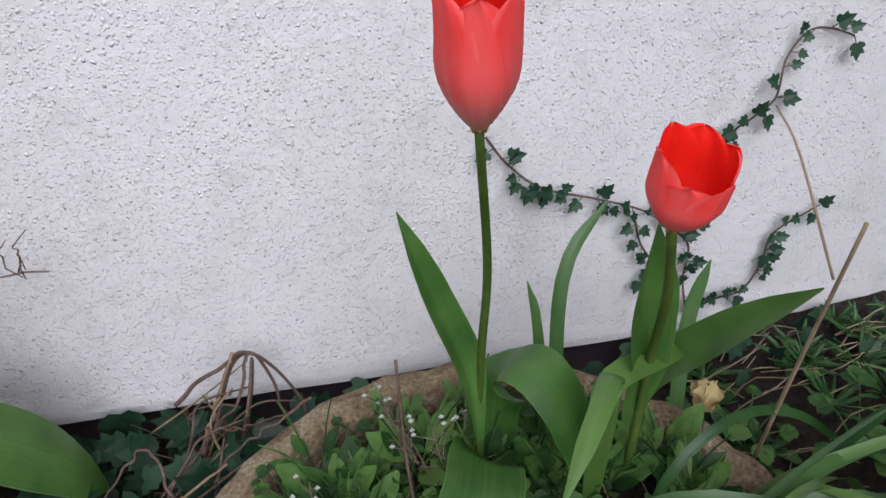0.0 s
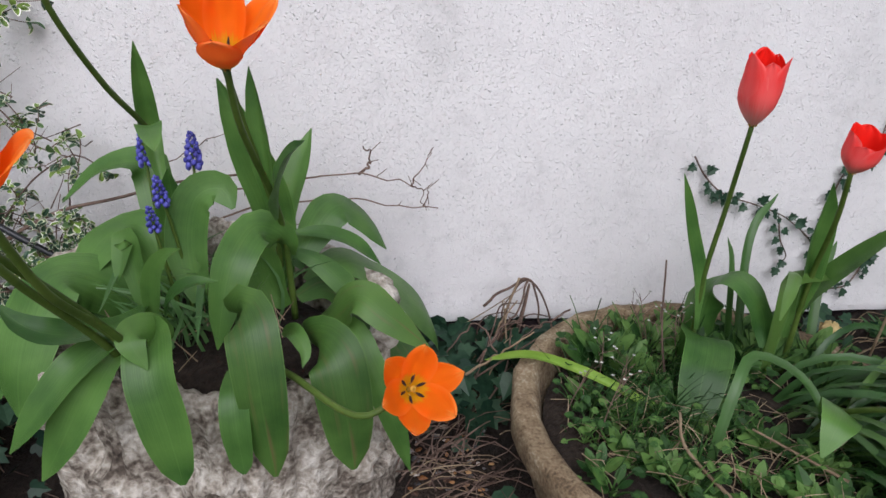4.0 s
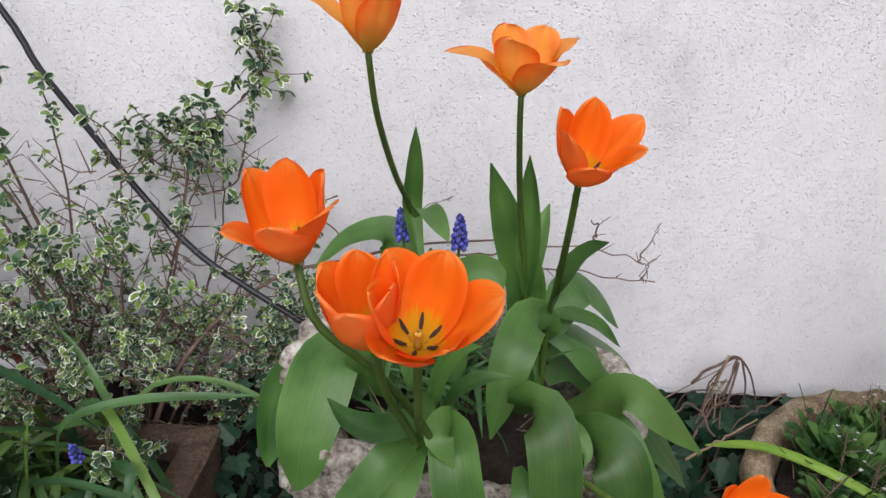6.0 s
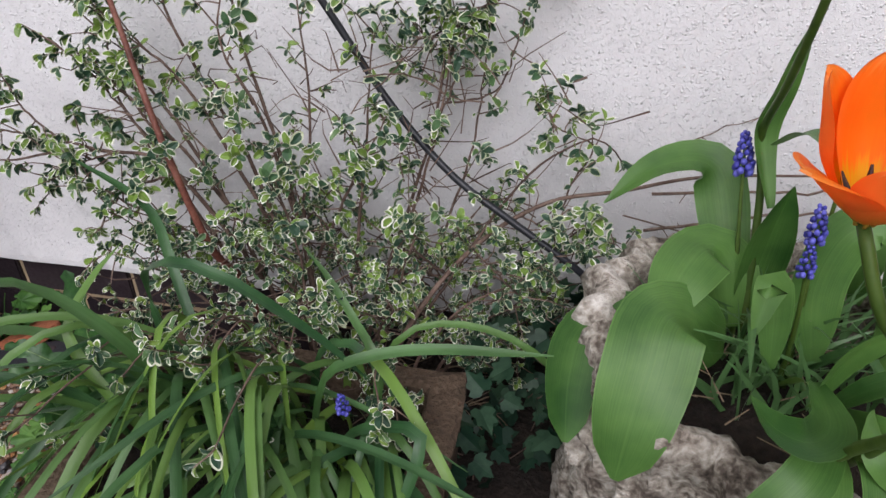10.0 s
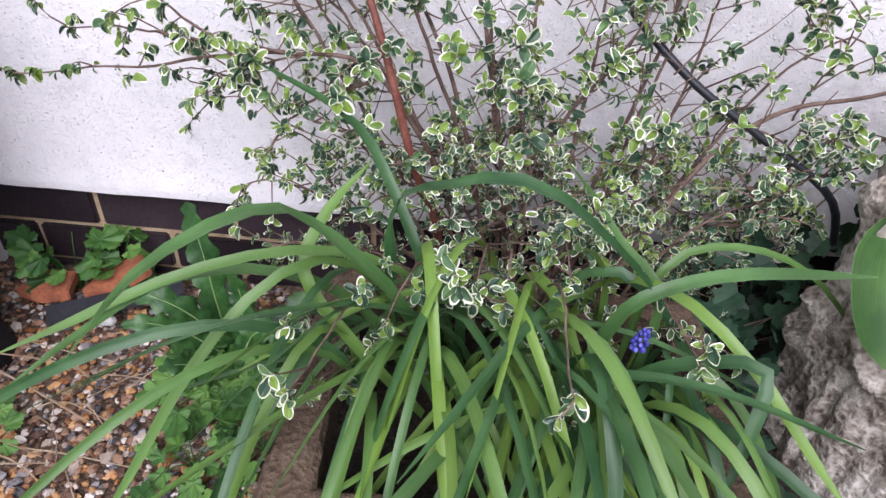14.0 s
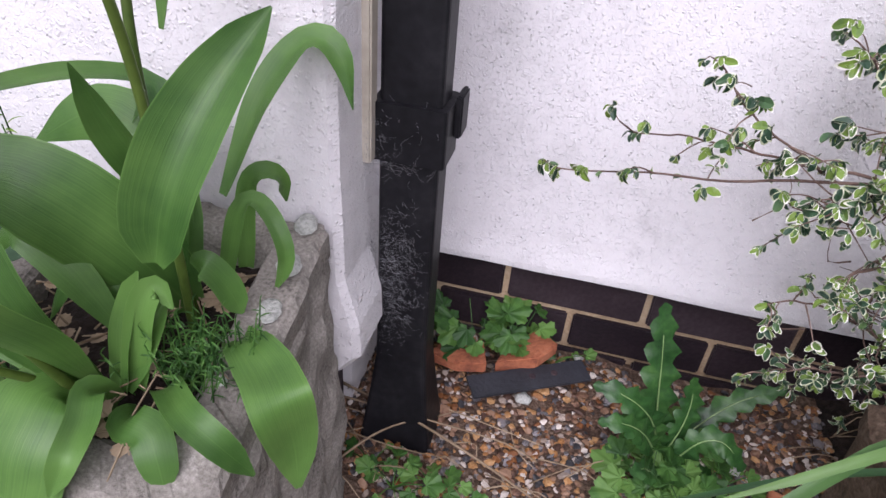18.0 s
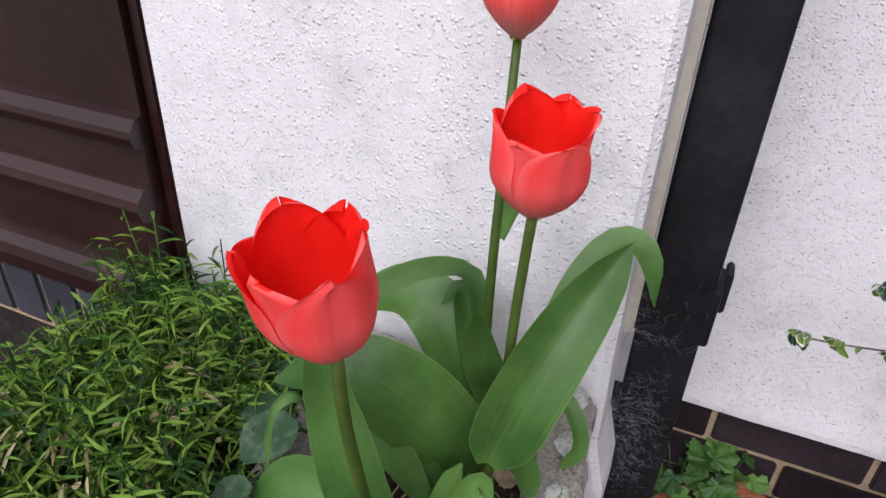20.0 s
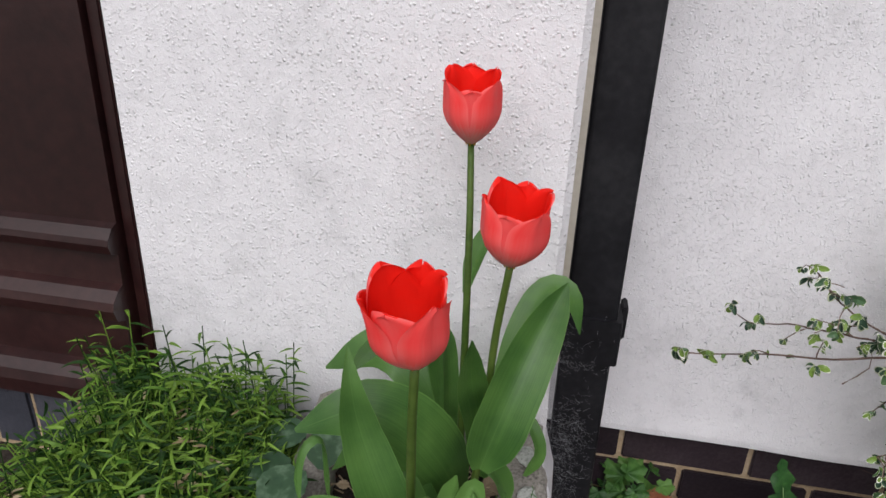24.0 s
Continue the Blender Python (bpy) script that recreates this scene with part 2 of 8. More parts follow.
def petal_material(name, stops, rough=0.45, passes=0.5, flame=None, rim=None):
    """Petal skin: tones from foot to tip along the mesh's own length, fine veins along it."""
    m = bpy.data.materials.new(name)
    m.use_nodes = True
    nt = m.node_tree
    nodes, links = nt.nodes, nt.links
    bsdf = nodes["Principled BSDF"]
    bsdf.inputs["Roughness"].default_value = rough
    bsdf.inputs["Specular IOR Level"].default_value = 0.3
    uv = nodes.new("ShaderNodeUVMap")
    sep = nodes.new("ShaderNodeSeparateXYZ")
    links.new(uv.outputs[0], sep.inputs[0])
    noise_n = nodes.new("ShaderNodeTexNoise")
    mp = nodes.new("ShaderNodeMapping")
    mp.inputs["Scale"].default_value = (26, 1.6, 1)
    links.new(uv.outputs[0], mp.inputs[0])
    links.new(mp.outputs[0], noise_n.inputs["Vector"])
    noise_n.inputs["Scale"].default_value = 1.0
    noise_n.inputs["Detail"].default_value = 4
    add = nodes.new("ShaderNodeMath")
    add.operation = "MULTIPLY_ADD"
    add.inputs[1].default_value = 0.40
    links.new(noise_n.outputs["Fac"], add.inputs[0])
    sub = nodes.new("ShaderNodeMath")
    sub.operation = "SUBTRACT"
    links.new(sep.outputs["Y"], sub.inputs[0])
    sub.inputs[1].default_value = 0.20
    links.new(sub.outputs[0], add.inputs[2])
    ramp = nodes.new("ShaderNodeValToRGB")
    el = ramp.color_ramp.elements
    el[0].position, el[0].color = stops[0][0], (*stops[0][1], 1)
    el[1].position, el[1].color = stops[-1][0], (*stops[-1][1], 1)
    for p, c in stops[1:-1]:
        el.new(p).color = (*c, 1)
    links.new(add.outputs[0], ramp.inputs["Fac"])
    col = ramp.outputs["Color"]
    if flame:
        # a paler flame up the middle of each petal
        mid = nodes.new("ShaderNodeMath")
        mid.operation = "SUBTRACT"
        links.new(sep.outputs["X"], mid.inputs[0])
        mid.inputs[1].default_value = 0.5
        ab = nodes.new("ShaderNodeMath")
        ab.operation = "ABSOLUTE"
        links.new(mid.outputs[0], ab.inputs[0])
        fr = nodes.new("ShaderNodeValToRGB")
        fe = fr.color_ramp.elements
        fe[0].position, fe[0].color = 0.02, (flame[1], flame[1], flame[1], 1)
        fe[1].position, fe[1].color = 0.42, (0, 0, 0, 1)
        links.new(ab.outputs[0], fr.inputs["Fac"])
        fm = nodes.new("ShaderNodeMix")
        fm.data_type = "RGBA"
        links.new(fr.outputs["Color"], fm.inputs[0])
        links.new(col, fm.inputs[6])
        fm.inputs[7].default_value = (*flame[0], 1)
        col = fm.outputs[2]
    if rim:
        # paler towards the two edges
        off = nodes.new("ShaderNodeMath")
        off.operation = "SUBTRACT"
        links.new(sep.outputs["X"], off.inputs[0])
        off.inputs[1].default_value = 0.5
        far = nodes.new("ShaderNodeMath")
        far.operation = "ABSOLUTE"
        links.new(off.outputs[0], far.inputs[0])
        rr = nodes.new("ShaderNodeValToRGB")
        rr.color_ramp.elements[0].position, rr.color_ramp.elements[0].color = 0.36, (0, 0, 0, 1)
        rr.color_ramp.elements[1].position, rr.color_ramp.elements[1].color = 0.50, (rim[1], rim[1], rim[1], 1)
        links.new(far.outputs[0], rr.inputs["Fac"])
        rm = nodes.new("ShaderNodeMix")
        rm.data_type = "RGBA"
        links.new(rr.outputs["Color"], rm.inputs[0])
        links.new(col, rm.inputs[6])
        rm.inputs[7].default_value = (*rim[0], 1)
        col = rm.outputs[2]
    links.new(col, bsdf.inputs["Base Color"])
    b = nodes.new("ShaderNodeBump")
    b.inputs["Strength"].default_value, b.inputs["Distance"].default_value = 0.3, 0.001
    links.new(noise_n.outputs["Fac"], b.inputs["Height"])
    links.new(b.outputs["Normal"], bsdf.inputs["Normal"])
    let_through(m, col, passes)
    return m


def leaf_material(name, dark, light, rough=0.42, through_light=0.22, lines=40, streak=None, other=None):
    """Smooth strap leaf with parallel veins along its length."""
    m = bpy.data.materials.new(name)
    m.use_nodes = True
    nt = m.node_tree
    nodes, links = nt.nodes, nt.links
    bsdf = nodes["Principled BSDF"]
    bsdf.inputs["Roughness"].default_value = rough
    bsdf.inputs["Specular IOR Level"].default_value = 0.40
    uv = nodes.new("ShaderNodeUVMap")
    mp = nodes.new("ShaderNodeMapping")
    mp.inputs["Scale"].default_value = (lines, 1.2, 1)
    links.new(uv.outputs[0], mp.inputs[0])
    vein, patch = nodes.new("ShaderNodeTexNoise"), nodes.new("ShaderNodeTexNoise")
    links.new(mp.outputs[0], vein.inputs["Vector"])
    vein.inputs["Scale"].default_value = 1.0
    co = nodes.new("ShaderNodeTexCoord")
    links.new(co.outputs["Object"], patch.inputs["Vector"])
    patch.inputs["Scale"].default_value, patch.inputs["Detail"].default_value = 14, 5
    ob = nodes.new("ShaderNodeObjectInfo")
    mx = nodes.new("ShaderNodeMix")
    mx.inputs["Factor"].default_value = 0.74
    links.new(vein.outputs["Fac"], mx.inputs["A"])
    links.new(patch.outputs["Fac"], mx.inputs["B"])
    ad = nodes.new("ShaderNodeMath")
    ad.operation = "MULTIPLY_ADD"
    ad.inputs[1].default_value = 0.22
    links.new(ob.outputs["Random"], ad.inputs[0])
    links.new(mx.outputs["Result"], ad.inputs[2])
    ramp = nodes.new("ShaderNodeValToRGB")
    el = ramp.color_ramp.elements
    el[0].position, el[0].color = 0.40, (*dark, 1)
    el[1].position, el[1].color = 0.80, (*light, 1)
    links.new(ad.outputs[0], ramp.inputs["Fac"])
    col = ramp.outputs["Color"]
    if other:
        pw = nodes.new("ShaderNodeMath")
        pw.operation = "POWER"
        pw.inputs[1].default_value = 2.5
        links.new(ob.outputs["Random"], pw.inputs[0])
        om = nodes.new("ShaderNodeMix")
        om.data_type = "RGBA"
        links.new(pw.outputs[0], om.inputs[0])
        links.new(col, om.inputs[6])
        om.inputs[7].default_value = (*other, 1)
        col = om.outputs[2]
    if streak:
        sep = nodes.new("ShaderNodeSeparateXYZ")
        links.new(uv.outputs[0], sep.inputs[0])
        n2 = nodes.new("ShaderNodeTexNoise")
        mp2 = nodes.new("ShaderNodeMapping")
        mp2.inputs["Scale"].default_value = (5, 1.6, 1)
        links.new(uv.outputs[0], mp2.inputs[0])
        links.new(mp2.outputs[0], n2.inputs["Vector"])
        n2.inputs["Scale"].default_value = 1.0
        r2 = nodes.new("ShaderNodeValToRGB")
        r2.color_ramp.elements[0].position, r2.color_ramp.elements[1].position = 0.55, 0.80
        links.new(n2.outputs["Fac"], r2.inputs["Fac"])
        sm = nodes.new("ShaderNodeMix")
        sm.data_type = "RGBA"
        links.new(r2.outputs["Color"], sm.inputs[0])
        links.new(col, sm.inputs[6])
        sm.inputs[7].default_value = (*streak, 1)
        col = sm.outputs[2]
    # a paler midrib and margin
    cut = nodes.new("ShaderNodeSeparateXYZ")
    links.new(uv.outputs[0], cut.inputs[0])
    rib = nodes.new("ShaderNodeValToRGB")
    re = rib.color_ramp.elements
    re[0].position, re[0].color = 0.0, (0.5, 0.5, 0.5, 1)
    re[1].position, re[1].color = 1.0, (0.5, 0.5, 0.5, 1)
    for p, c in ((0.022, 0), (0.478, 0), (0.494, 0.14), (0.506, 0.14), (0.522, 0), (0.978, 0)):
        re.new(p).color = (c, c, c, 1)
    links.new(cut.outputs["X"], rib.inputs["Fac"])
    rm = nodes.new("ShaderNodeMix")
    rm.data_type = "RGBA"
    links.new(rib.outputs["Color"], rm.inputs[0])
    links.new(col, rm.inputs[6])
    rm.inputs[7].default_value = (min(1, light[0] * 1.5), min(1, light[1] * 1.35), light[2] * 1.6, 1)
    col = rm.outputs[2]
    links.new(col, bsdf.inputs["Base Color"])
    b = nodes.new("ShaderNodeBump")
    b.inputs["Strength"].default_value, b.inputs["Distance"].default_value = 0.4, 0.0008
    links.new(vein.outputs["Fac"], b.inputs["Height"])
    links.new(b.outputs["Normal"], bsdf.inputs["Normal"])
    let_through(m, col, through_light)
    return m


white_render = stucco("white_render")
brick_dark = surface("dark_engineering_brick", [(0.014, 0.010, 0.013), (0.027, 0.019, 0.023), (0.044, 0.033, 0.038)], 0.5, 12, 140, 0.35, 0.003, each=0.3, spec=0.25)
brick_blue = surface("blue_brick", [(0.03, 0.032, 0.042), (0.065, 0.066, 0.08)], 0.45, 15, 160, 0.3, 0.003, each=0.3)
mortar = surface("sandy_mortar", [(0.22, 0.15, 0.09), (0.36, 0.27, 0.17), (0.45, 0.36, 0.25)], 0.9, 20, 260, 0.7, 0.003)
black_plastic = surface("black_painted_pipe", [(0.004, 0.004, 0.005), (0.009, 0.009, 0.011), (0.018, 0.018, 0.020)], 0.5, 9, 90, 0.25, 0.002, spec=0.2)
black_rubber = surface("black_cable_sheath", [(0.008, 0.009, 0.012), (0.02, 0.022, 0.028)], 0.4, 20, 200, 0.1, 0.001)
cream_board = surface("cream_board", [(0.34, 0.31, 0.25), (0.5, 0.47, 0.40)], 0.7, 9, 90, 0.3)
door_wood = surface("dark_stained_wood", [(0.011, 0.0036, 0.0038), (0.023, 0.008, 0.0078), (0.040, 0.016, 0.0145)], 0.30, 5, 70, 0.25, 0.002, spec=0.45)
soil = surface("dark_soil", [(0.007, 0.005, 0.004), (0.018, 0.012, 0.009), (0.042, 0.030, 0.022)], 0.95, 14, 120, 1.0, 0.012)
gravel_sand = surface("gritty_sand", [(0.04, 0.025, 0.018), (0.11, 0.07, 0.048), (0.22, 0.16, 0.115)], 0.95, 60, 180, 1.0, 0.008, coarse_mix=0.4)
concrete = surface("weathered_concrete", [(0.07, 0.064, 0.055), (0.17, 0.158, 0.138), (0.24, 0.225, 0.20), (0.36, 0.34, 0.31)], 0.92, 22, 320, 0.45, 0.003, coarse_mix=0.5)
lichen = surface("pale_lichen", [(0.20, 0.21, 0.19), (0.36, 0.375, 0.345), (0.46, 0.47, 0.44)], 0.95, 60, 300, 0.9, 0.003, coarse_mix=0.4)
# stone mottling whose darkest tones also stand for shaded crevices, spread by noise
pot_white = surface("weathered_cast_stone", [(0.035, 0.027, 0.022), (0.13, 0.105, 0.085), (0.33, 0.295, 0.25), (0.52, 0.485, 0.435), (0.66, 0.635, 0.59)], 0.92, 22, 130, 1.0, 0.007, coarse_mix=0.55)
pot_sand = surface("sandstone_pot", [(0.040, 0.030, 0.020), (0.145, 0.100, 0.058), (0.235, 0.180, 0.112), (0.36, 0.315, 0.235)], 0.92, 30, 220, 0.8, 0.006, coarse_mix=0.55)
pot_clay = surface("brown_clay", [(0.045, 0.030, 0.020), (0.10, 0.067, 0.044), (0.17, 0.125, 0.088)], 0.88, 14, 170, 1.0, 0.006, coarse_mix=0.5)
pebble_mat = surface("brown_flint", [(0.06, 0.03, 0.02), (0.16, 0.085, 0.052), (0.25, 0.15, 0.095)], 0.6, 60, 300, 0.3, 0.001, island=0.6, coarse_mix=0.5)
pebble_amber = surface("amber_flint", [(0.17, 0.065, 0.02), (0.32, 0.15, 0.05), (0.40, 0.23, 0.10)], 0.55, 60, 300, 0.3, 0.001, island=0.6, coarse_mix=0.5)
pebble_grey = surface("grey_flint", [(0.03, 0.03, 0.034), (0.10, 0.095, 0.10), (0.20, 0.185, 0.19)], 0.55, 60, 300, 0.3, 0.001, island=0.6, coarse_mix=0.5)
pebble_pale = surface("pale_flint", [(0.26, 0.21, 0.17), (0.42, 0.36, 0.31), (0.56, 0.51, 0.46)], 0.6, 60, 300, 0.3, 0.001, island=0.6, coarse_mix=0.5)
PEBBLES = [pebble_mat, pebble_amber, pebble_grey, pebble_pale]
PEBBLE_PIECES = [
    surface("brown_flint_piece", [(0.06, 0.03, 0.02), (0.16, 0.085, 0.052), (0.25, 0.15, 0.095)], 0.6, 60, 300, 0.3, 0.001, each=0.6, coarse_mix=0.5),
    surface("amber_flint_piece", [(0.17, 0.065, 0.02), (0.32, 0.15, 0.05), (0.40, 0.23, 0.10)], 0.55, 60, 300, 0.3, 0.001, each=0.6, coarse_mix=0.5),
    surface("grey_flint_piece", [(0.03, 0.03, 0.034), (0.10, 0.095, 0.10), (0.20, 0.185, 0.19)], 0.55, 60, 300, 0.3, 0.001, each=0.6, coarse_mix=0.5),
    surface("pale_flint_piece", [(0.26, 0.21, 0.17), (0.42, 0.36, 0.31), (0.56, 0.51, 0.46)], 0.6, 60, 300, 0.3, 0.001, each=0.6, coarse_mix=0.5),
]
terracotta = surface("terracotta", [(0.17, 0.055, 0.03), (0.34, 0.115, 0.055), (0.42, 0.17, 0.09)], 0.85, 26, 160, 0.6)
slate = surface("black_metal_strip", [(0.012, 0.013, 0.017), (0.030, 0.032, 0.040)], 0.5, 18, 160, 0.3)
green_leaf = leaf_material("tulip_leaf_green", (0.024, 0.082, 0.015), (0.116, 0.245, 0.054), 0.38, lines=60)
dark_strap = leaf_material("dark_strap_leaf", (0.016, 0.056, 0.014), (0.062, 0.150, 0.044), 0.34, lines=14, other=(0.10, 0.19, 0.04))
marked_leaf = leaf_material("tulip_leaf_marked", (0.024, 0.074, 0.014), (0.098, 0.200, 0.042), 0.42, lines=60, streak=(0.15, 0.10, 0.05))
strap_green = leaf_material("strap_leaf_green", (0.014, 0.056, 0.018), (0.082, 0.190, 0.066), 0.33, lines=14, other=(0.17, 0.29, 0.045))
stem_green = surface("green_stem", [(0.040, 0.078, 0.012), (0.085, 0.135, 0.026)], 0.5, 20, 120, 0.1, each=0.2, spec=0.25)
stem_red = surface("red_brown_bark", [(0.07, 0.022, 0.016), (0.14, 0.045, 0.030), (0.21, 0.09, 0.065)], 0.6, 30, 240, 0.3, 0.001)
bark = surface("grey_brown_bark", [(0.06, 0.036, 0.028), (0.13, 0.085, 0.066), (0.21, 0.15, 0.12)], 0.8, 40, 300, 0.5, 0.001, island=0.3)
dry_straw = surface("dry_straw", [(0.17, 0.12, 0.075), (0.33, 0.255, 0.17)], 0.8, 30, 200, 0.3, 0.001, island=0.4)
red_petal = petal_material("coral_red_petal", [(0.0, (0.80, 0.60, 0.52)), (0.16, (0.92, 0.45, 0.41)), (0.40, (0.98, 0.18, 0.17)), (0.72, (0.99, 0.080, 0.075)), (1.0, (0.99, 0.13, 0.12))], passes=0.5, flame=((0.97, 0.24, 0.24), 0.45), rim=((0.99, 0.33, 0.32), 0.55))
red_inner = petal_material("red_petal_inner", [(0.0, (0.62, 0.42, 0.03)), (0.12, (0.68, 0.14, 0.01)), (0.22, (0.90, 0.020, 0.008)), (1.0, (0.95, 0.028, 0.016))], passes=0.45)
orange_petal = petal_material("orange_petal", [(0.0, (0.95, 0.72, 0.10)), (0.20, (0.99, 0.60, 0.11)), (0.45, (0.99, 0.45, 0.08)), (0.85, (0.99, 0.38, 0.07)), (1.0, (0.99, 0.54, 0.18))], passes=0.66, flame=((0.99, 0.50, 0.10), 0.5), rim=((0.99, 0.30, 0.04), 0.5))
orange_inner = petal_material("orange_petal_inner", [(0.0, (0.84, 0.54, 0.02)), (0.24, (0.88, 0.48, 0.01)), (0.34, (0.98, 0.25, 0.009)), (0.85, (0.99, 0.215, 0.010)), (1.0, (0.99, 0.33, 0.05))], passes=0.5, rim=((0.99, 0.36, 0.06), 0.4))
apricot_petal = petal_material("apricot_petal", [(0.0, (0.95, 0.82, 0.12)), (0.26, (0.99, 0.72, 0.13)), (0.52, (0.99, 0.44, 0.07)), (0.80, (0.99, 0.31, 0.06)), (1.0, (0.99, 0.48, 0.16))], passes=0.62, flame=((0.99, 0.72, 0.18), 0.6), rim=((0.99, 0.24, 0.03), 0.7))
apricot_inner = petal_material("apricot_inner", [(0.0, (0.92, 0.70, 0.05)), (0.3, (0.99, 0.64, 0.10)), (1.0, (0.99, 0.50, 0.12))], passes=0.62, rim=((0.99, 0.62, 0.24), 0.7))
anther_mat = surface("dark_anther", [(0.02, 0.012, 0.018), (0.05, 0.03, 0.03)], 0.7, 60, 300, 0.2, 0.0005)
pistil_mat = surface("yellow_pistil", [(0.45, 0.26, 0.03), (0.58, 0.38, 0.06)], 0.6, 60, 300, 0.1, 0.0005)
muscari_mat = surface("grape_hyacinth_blue", [(0.035, 0.035, 0.22), (0.06, 0.06, 0.38), (0.12, 0.12, 0.52)], 0.5, 60, 300, 0.1, 0.0005, island=0.5)
shrub_green = surface("shrub_leaf_green", [(0.024, 0.062, 0.034), (0.045, 0.102, 0.048), (0.066, 0.138, 0.055), (0.088, 0.168, 0.056), (0.16, 0.26, 0.045)], 0.36, 6, 60, 0.1, 0.001, island=0.85, through_light=0.2)
shrub_cream = surface("shrub_leaf_cream", [(0.42, 0.46, 0.30), (0.66, 0.67, 0.55), (0.80, 0.80, 0.74)], 0.45, 8, 60, 0.1, 0.001, island=0.6, through_light=0.15, spec=0.25)
ivy_green = surface("dark_ivy", [(0.009, 0.028, 0.017), (0.020, 0.051, 0.029), (0.040, 0.084, 0.048)], 0.40, 20, 120, 0.15, 0.001, island=0.5, through_light=0.05, spec=0.2)
weed_green = surface("weed_green", [(0.016, 0.052, 0.012), (0.042, 0.108, 0.024), (0.095, 0.185, 0.045)], 0.5, 14, 90, 0.2, 0.001, island=0.4, each=0.5, through_light=0.18, spec=0.25)
grass_green = surface("fresh_foliage", [(0.014, 0.047, 0.007), (0.052, 0.130, 0.014), (0.155, 0.270, 0.038)], 0.45, 9, 60, 0.1, 0.001, island=0.85, through_light=0.25, spec=0.2)

fresh_weed = surface("fresh_weed_green", [(0.020, 0.066, 0.014), (0.050, 0.135, 0.026), (0.10, 0.21, 0.045)], 0.5, 14, 90, 0.2, 0.001, island=0.3, each=0.5, through_light=0.2, spec=0.3)
thistle_green = surface("thistle_green", [(0.011, 0.042, 0.012), (0.027, 0.088, 0.021), (0.062, 0.150, 0.036)], 0.38, 20, 120, 0.4, 0.002, through_light=0.15)

dead_leaf = surface("dead_leaf_tan", [(0.10, 0.075, 0.034), (0.22, 0.175, 0.085), (0.34, 0.29, 0.17)], 0.8, 30, 200, 0.3, 0.001, island=0.6)

# ---- the ground and the house walls ----
def ground_height(x, y):
    """Soil beds in front of the wall, dipping to the gravel by the porch."""
    gravel = 1 / (1 + math.exp(max(-30, min(30, (x + 1.9) * 14))))
    z = 0.06 * (1 - gravel) - 0.02 * gravel
    if x > -0.35:
        z += 0.10 * min(1, (x + 0.35) / 0.3)
    far = max(abs(x + 1.3) - 3.2, -y - 2.2, 0)
    rough = 0.012 if far == 0 else 0.0
    return z * max(0, 1 - far / 3) + rough * (noise.noise(Vector((x * 9, y * 9, 0.3))) + 0.6 * noise.noise(Vector((x * 31, y * 31, 4.3))))


def uneven(a, b, n, far):
    """Stations that crowd between a and b and reach out to far on both sides."""
    mid = [a + (b - a) * i / n for i in range(n + 1)]
    out = [0.15 * 1.6 ** k for k in range(1, 40)]
    return [a - o for o in out[::-1] if o < far] + mid + [b + o for o in out if o < far]


def build_ground():
    bm = bmesh.new()
    xs, ys = uneven(-3.8, 1.2, 190, 800), [y for y in uneven(-1.4, 0.25, 66, 800)]
    rows = [[bm.verts.new((x, y, ground_height(x, y))) for x in xs] for y in ys]
    for a, b in zip(rows, rows[1:]):
        for k in range(len(xs) - 1):
            f = bm.faces.new((a[k], a[k + 1], b[k + 1], b[k]))
            # the strip beyond y -1.2 is added unseen, pale to bounce light upward
            f.material_index = 2 if a[k].co.y < -1.2 else 1 if -2.95 < a[k].co.x < -2.0 and -1.2 < a[k].co.y < 0.1 else 0
    return solid("ground", bm, [soil, gravel_sand, concrete], "bare dark garden soil at the foot of the house wall with an added unseen pale strip beyond that bounces light", "ground", "structure", smooth=True)


build_ground()

WALL_FOOT = 0.15


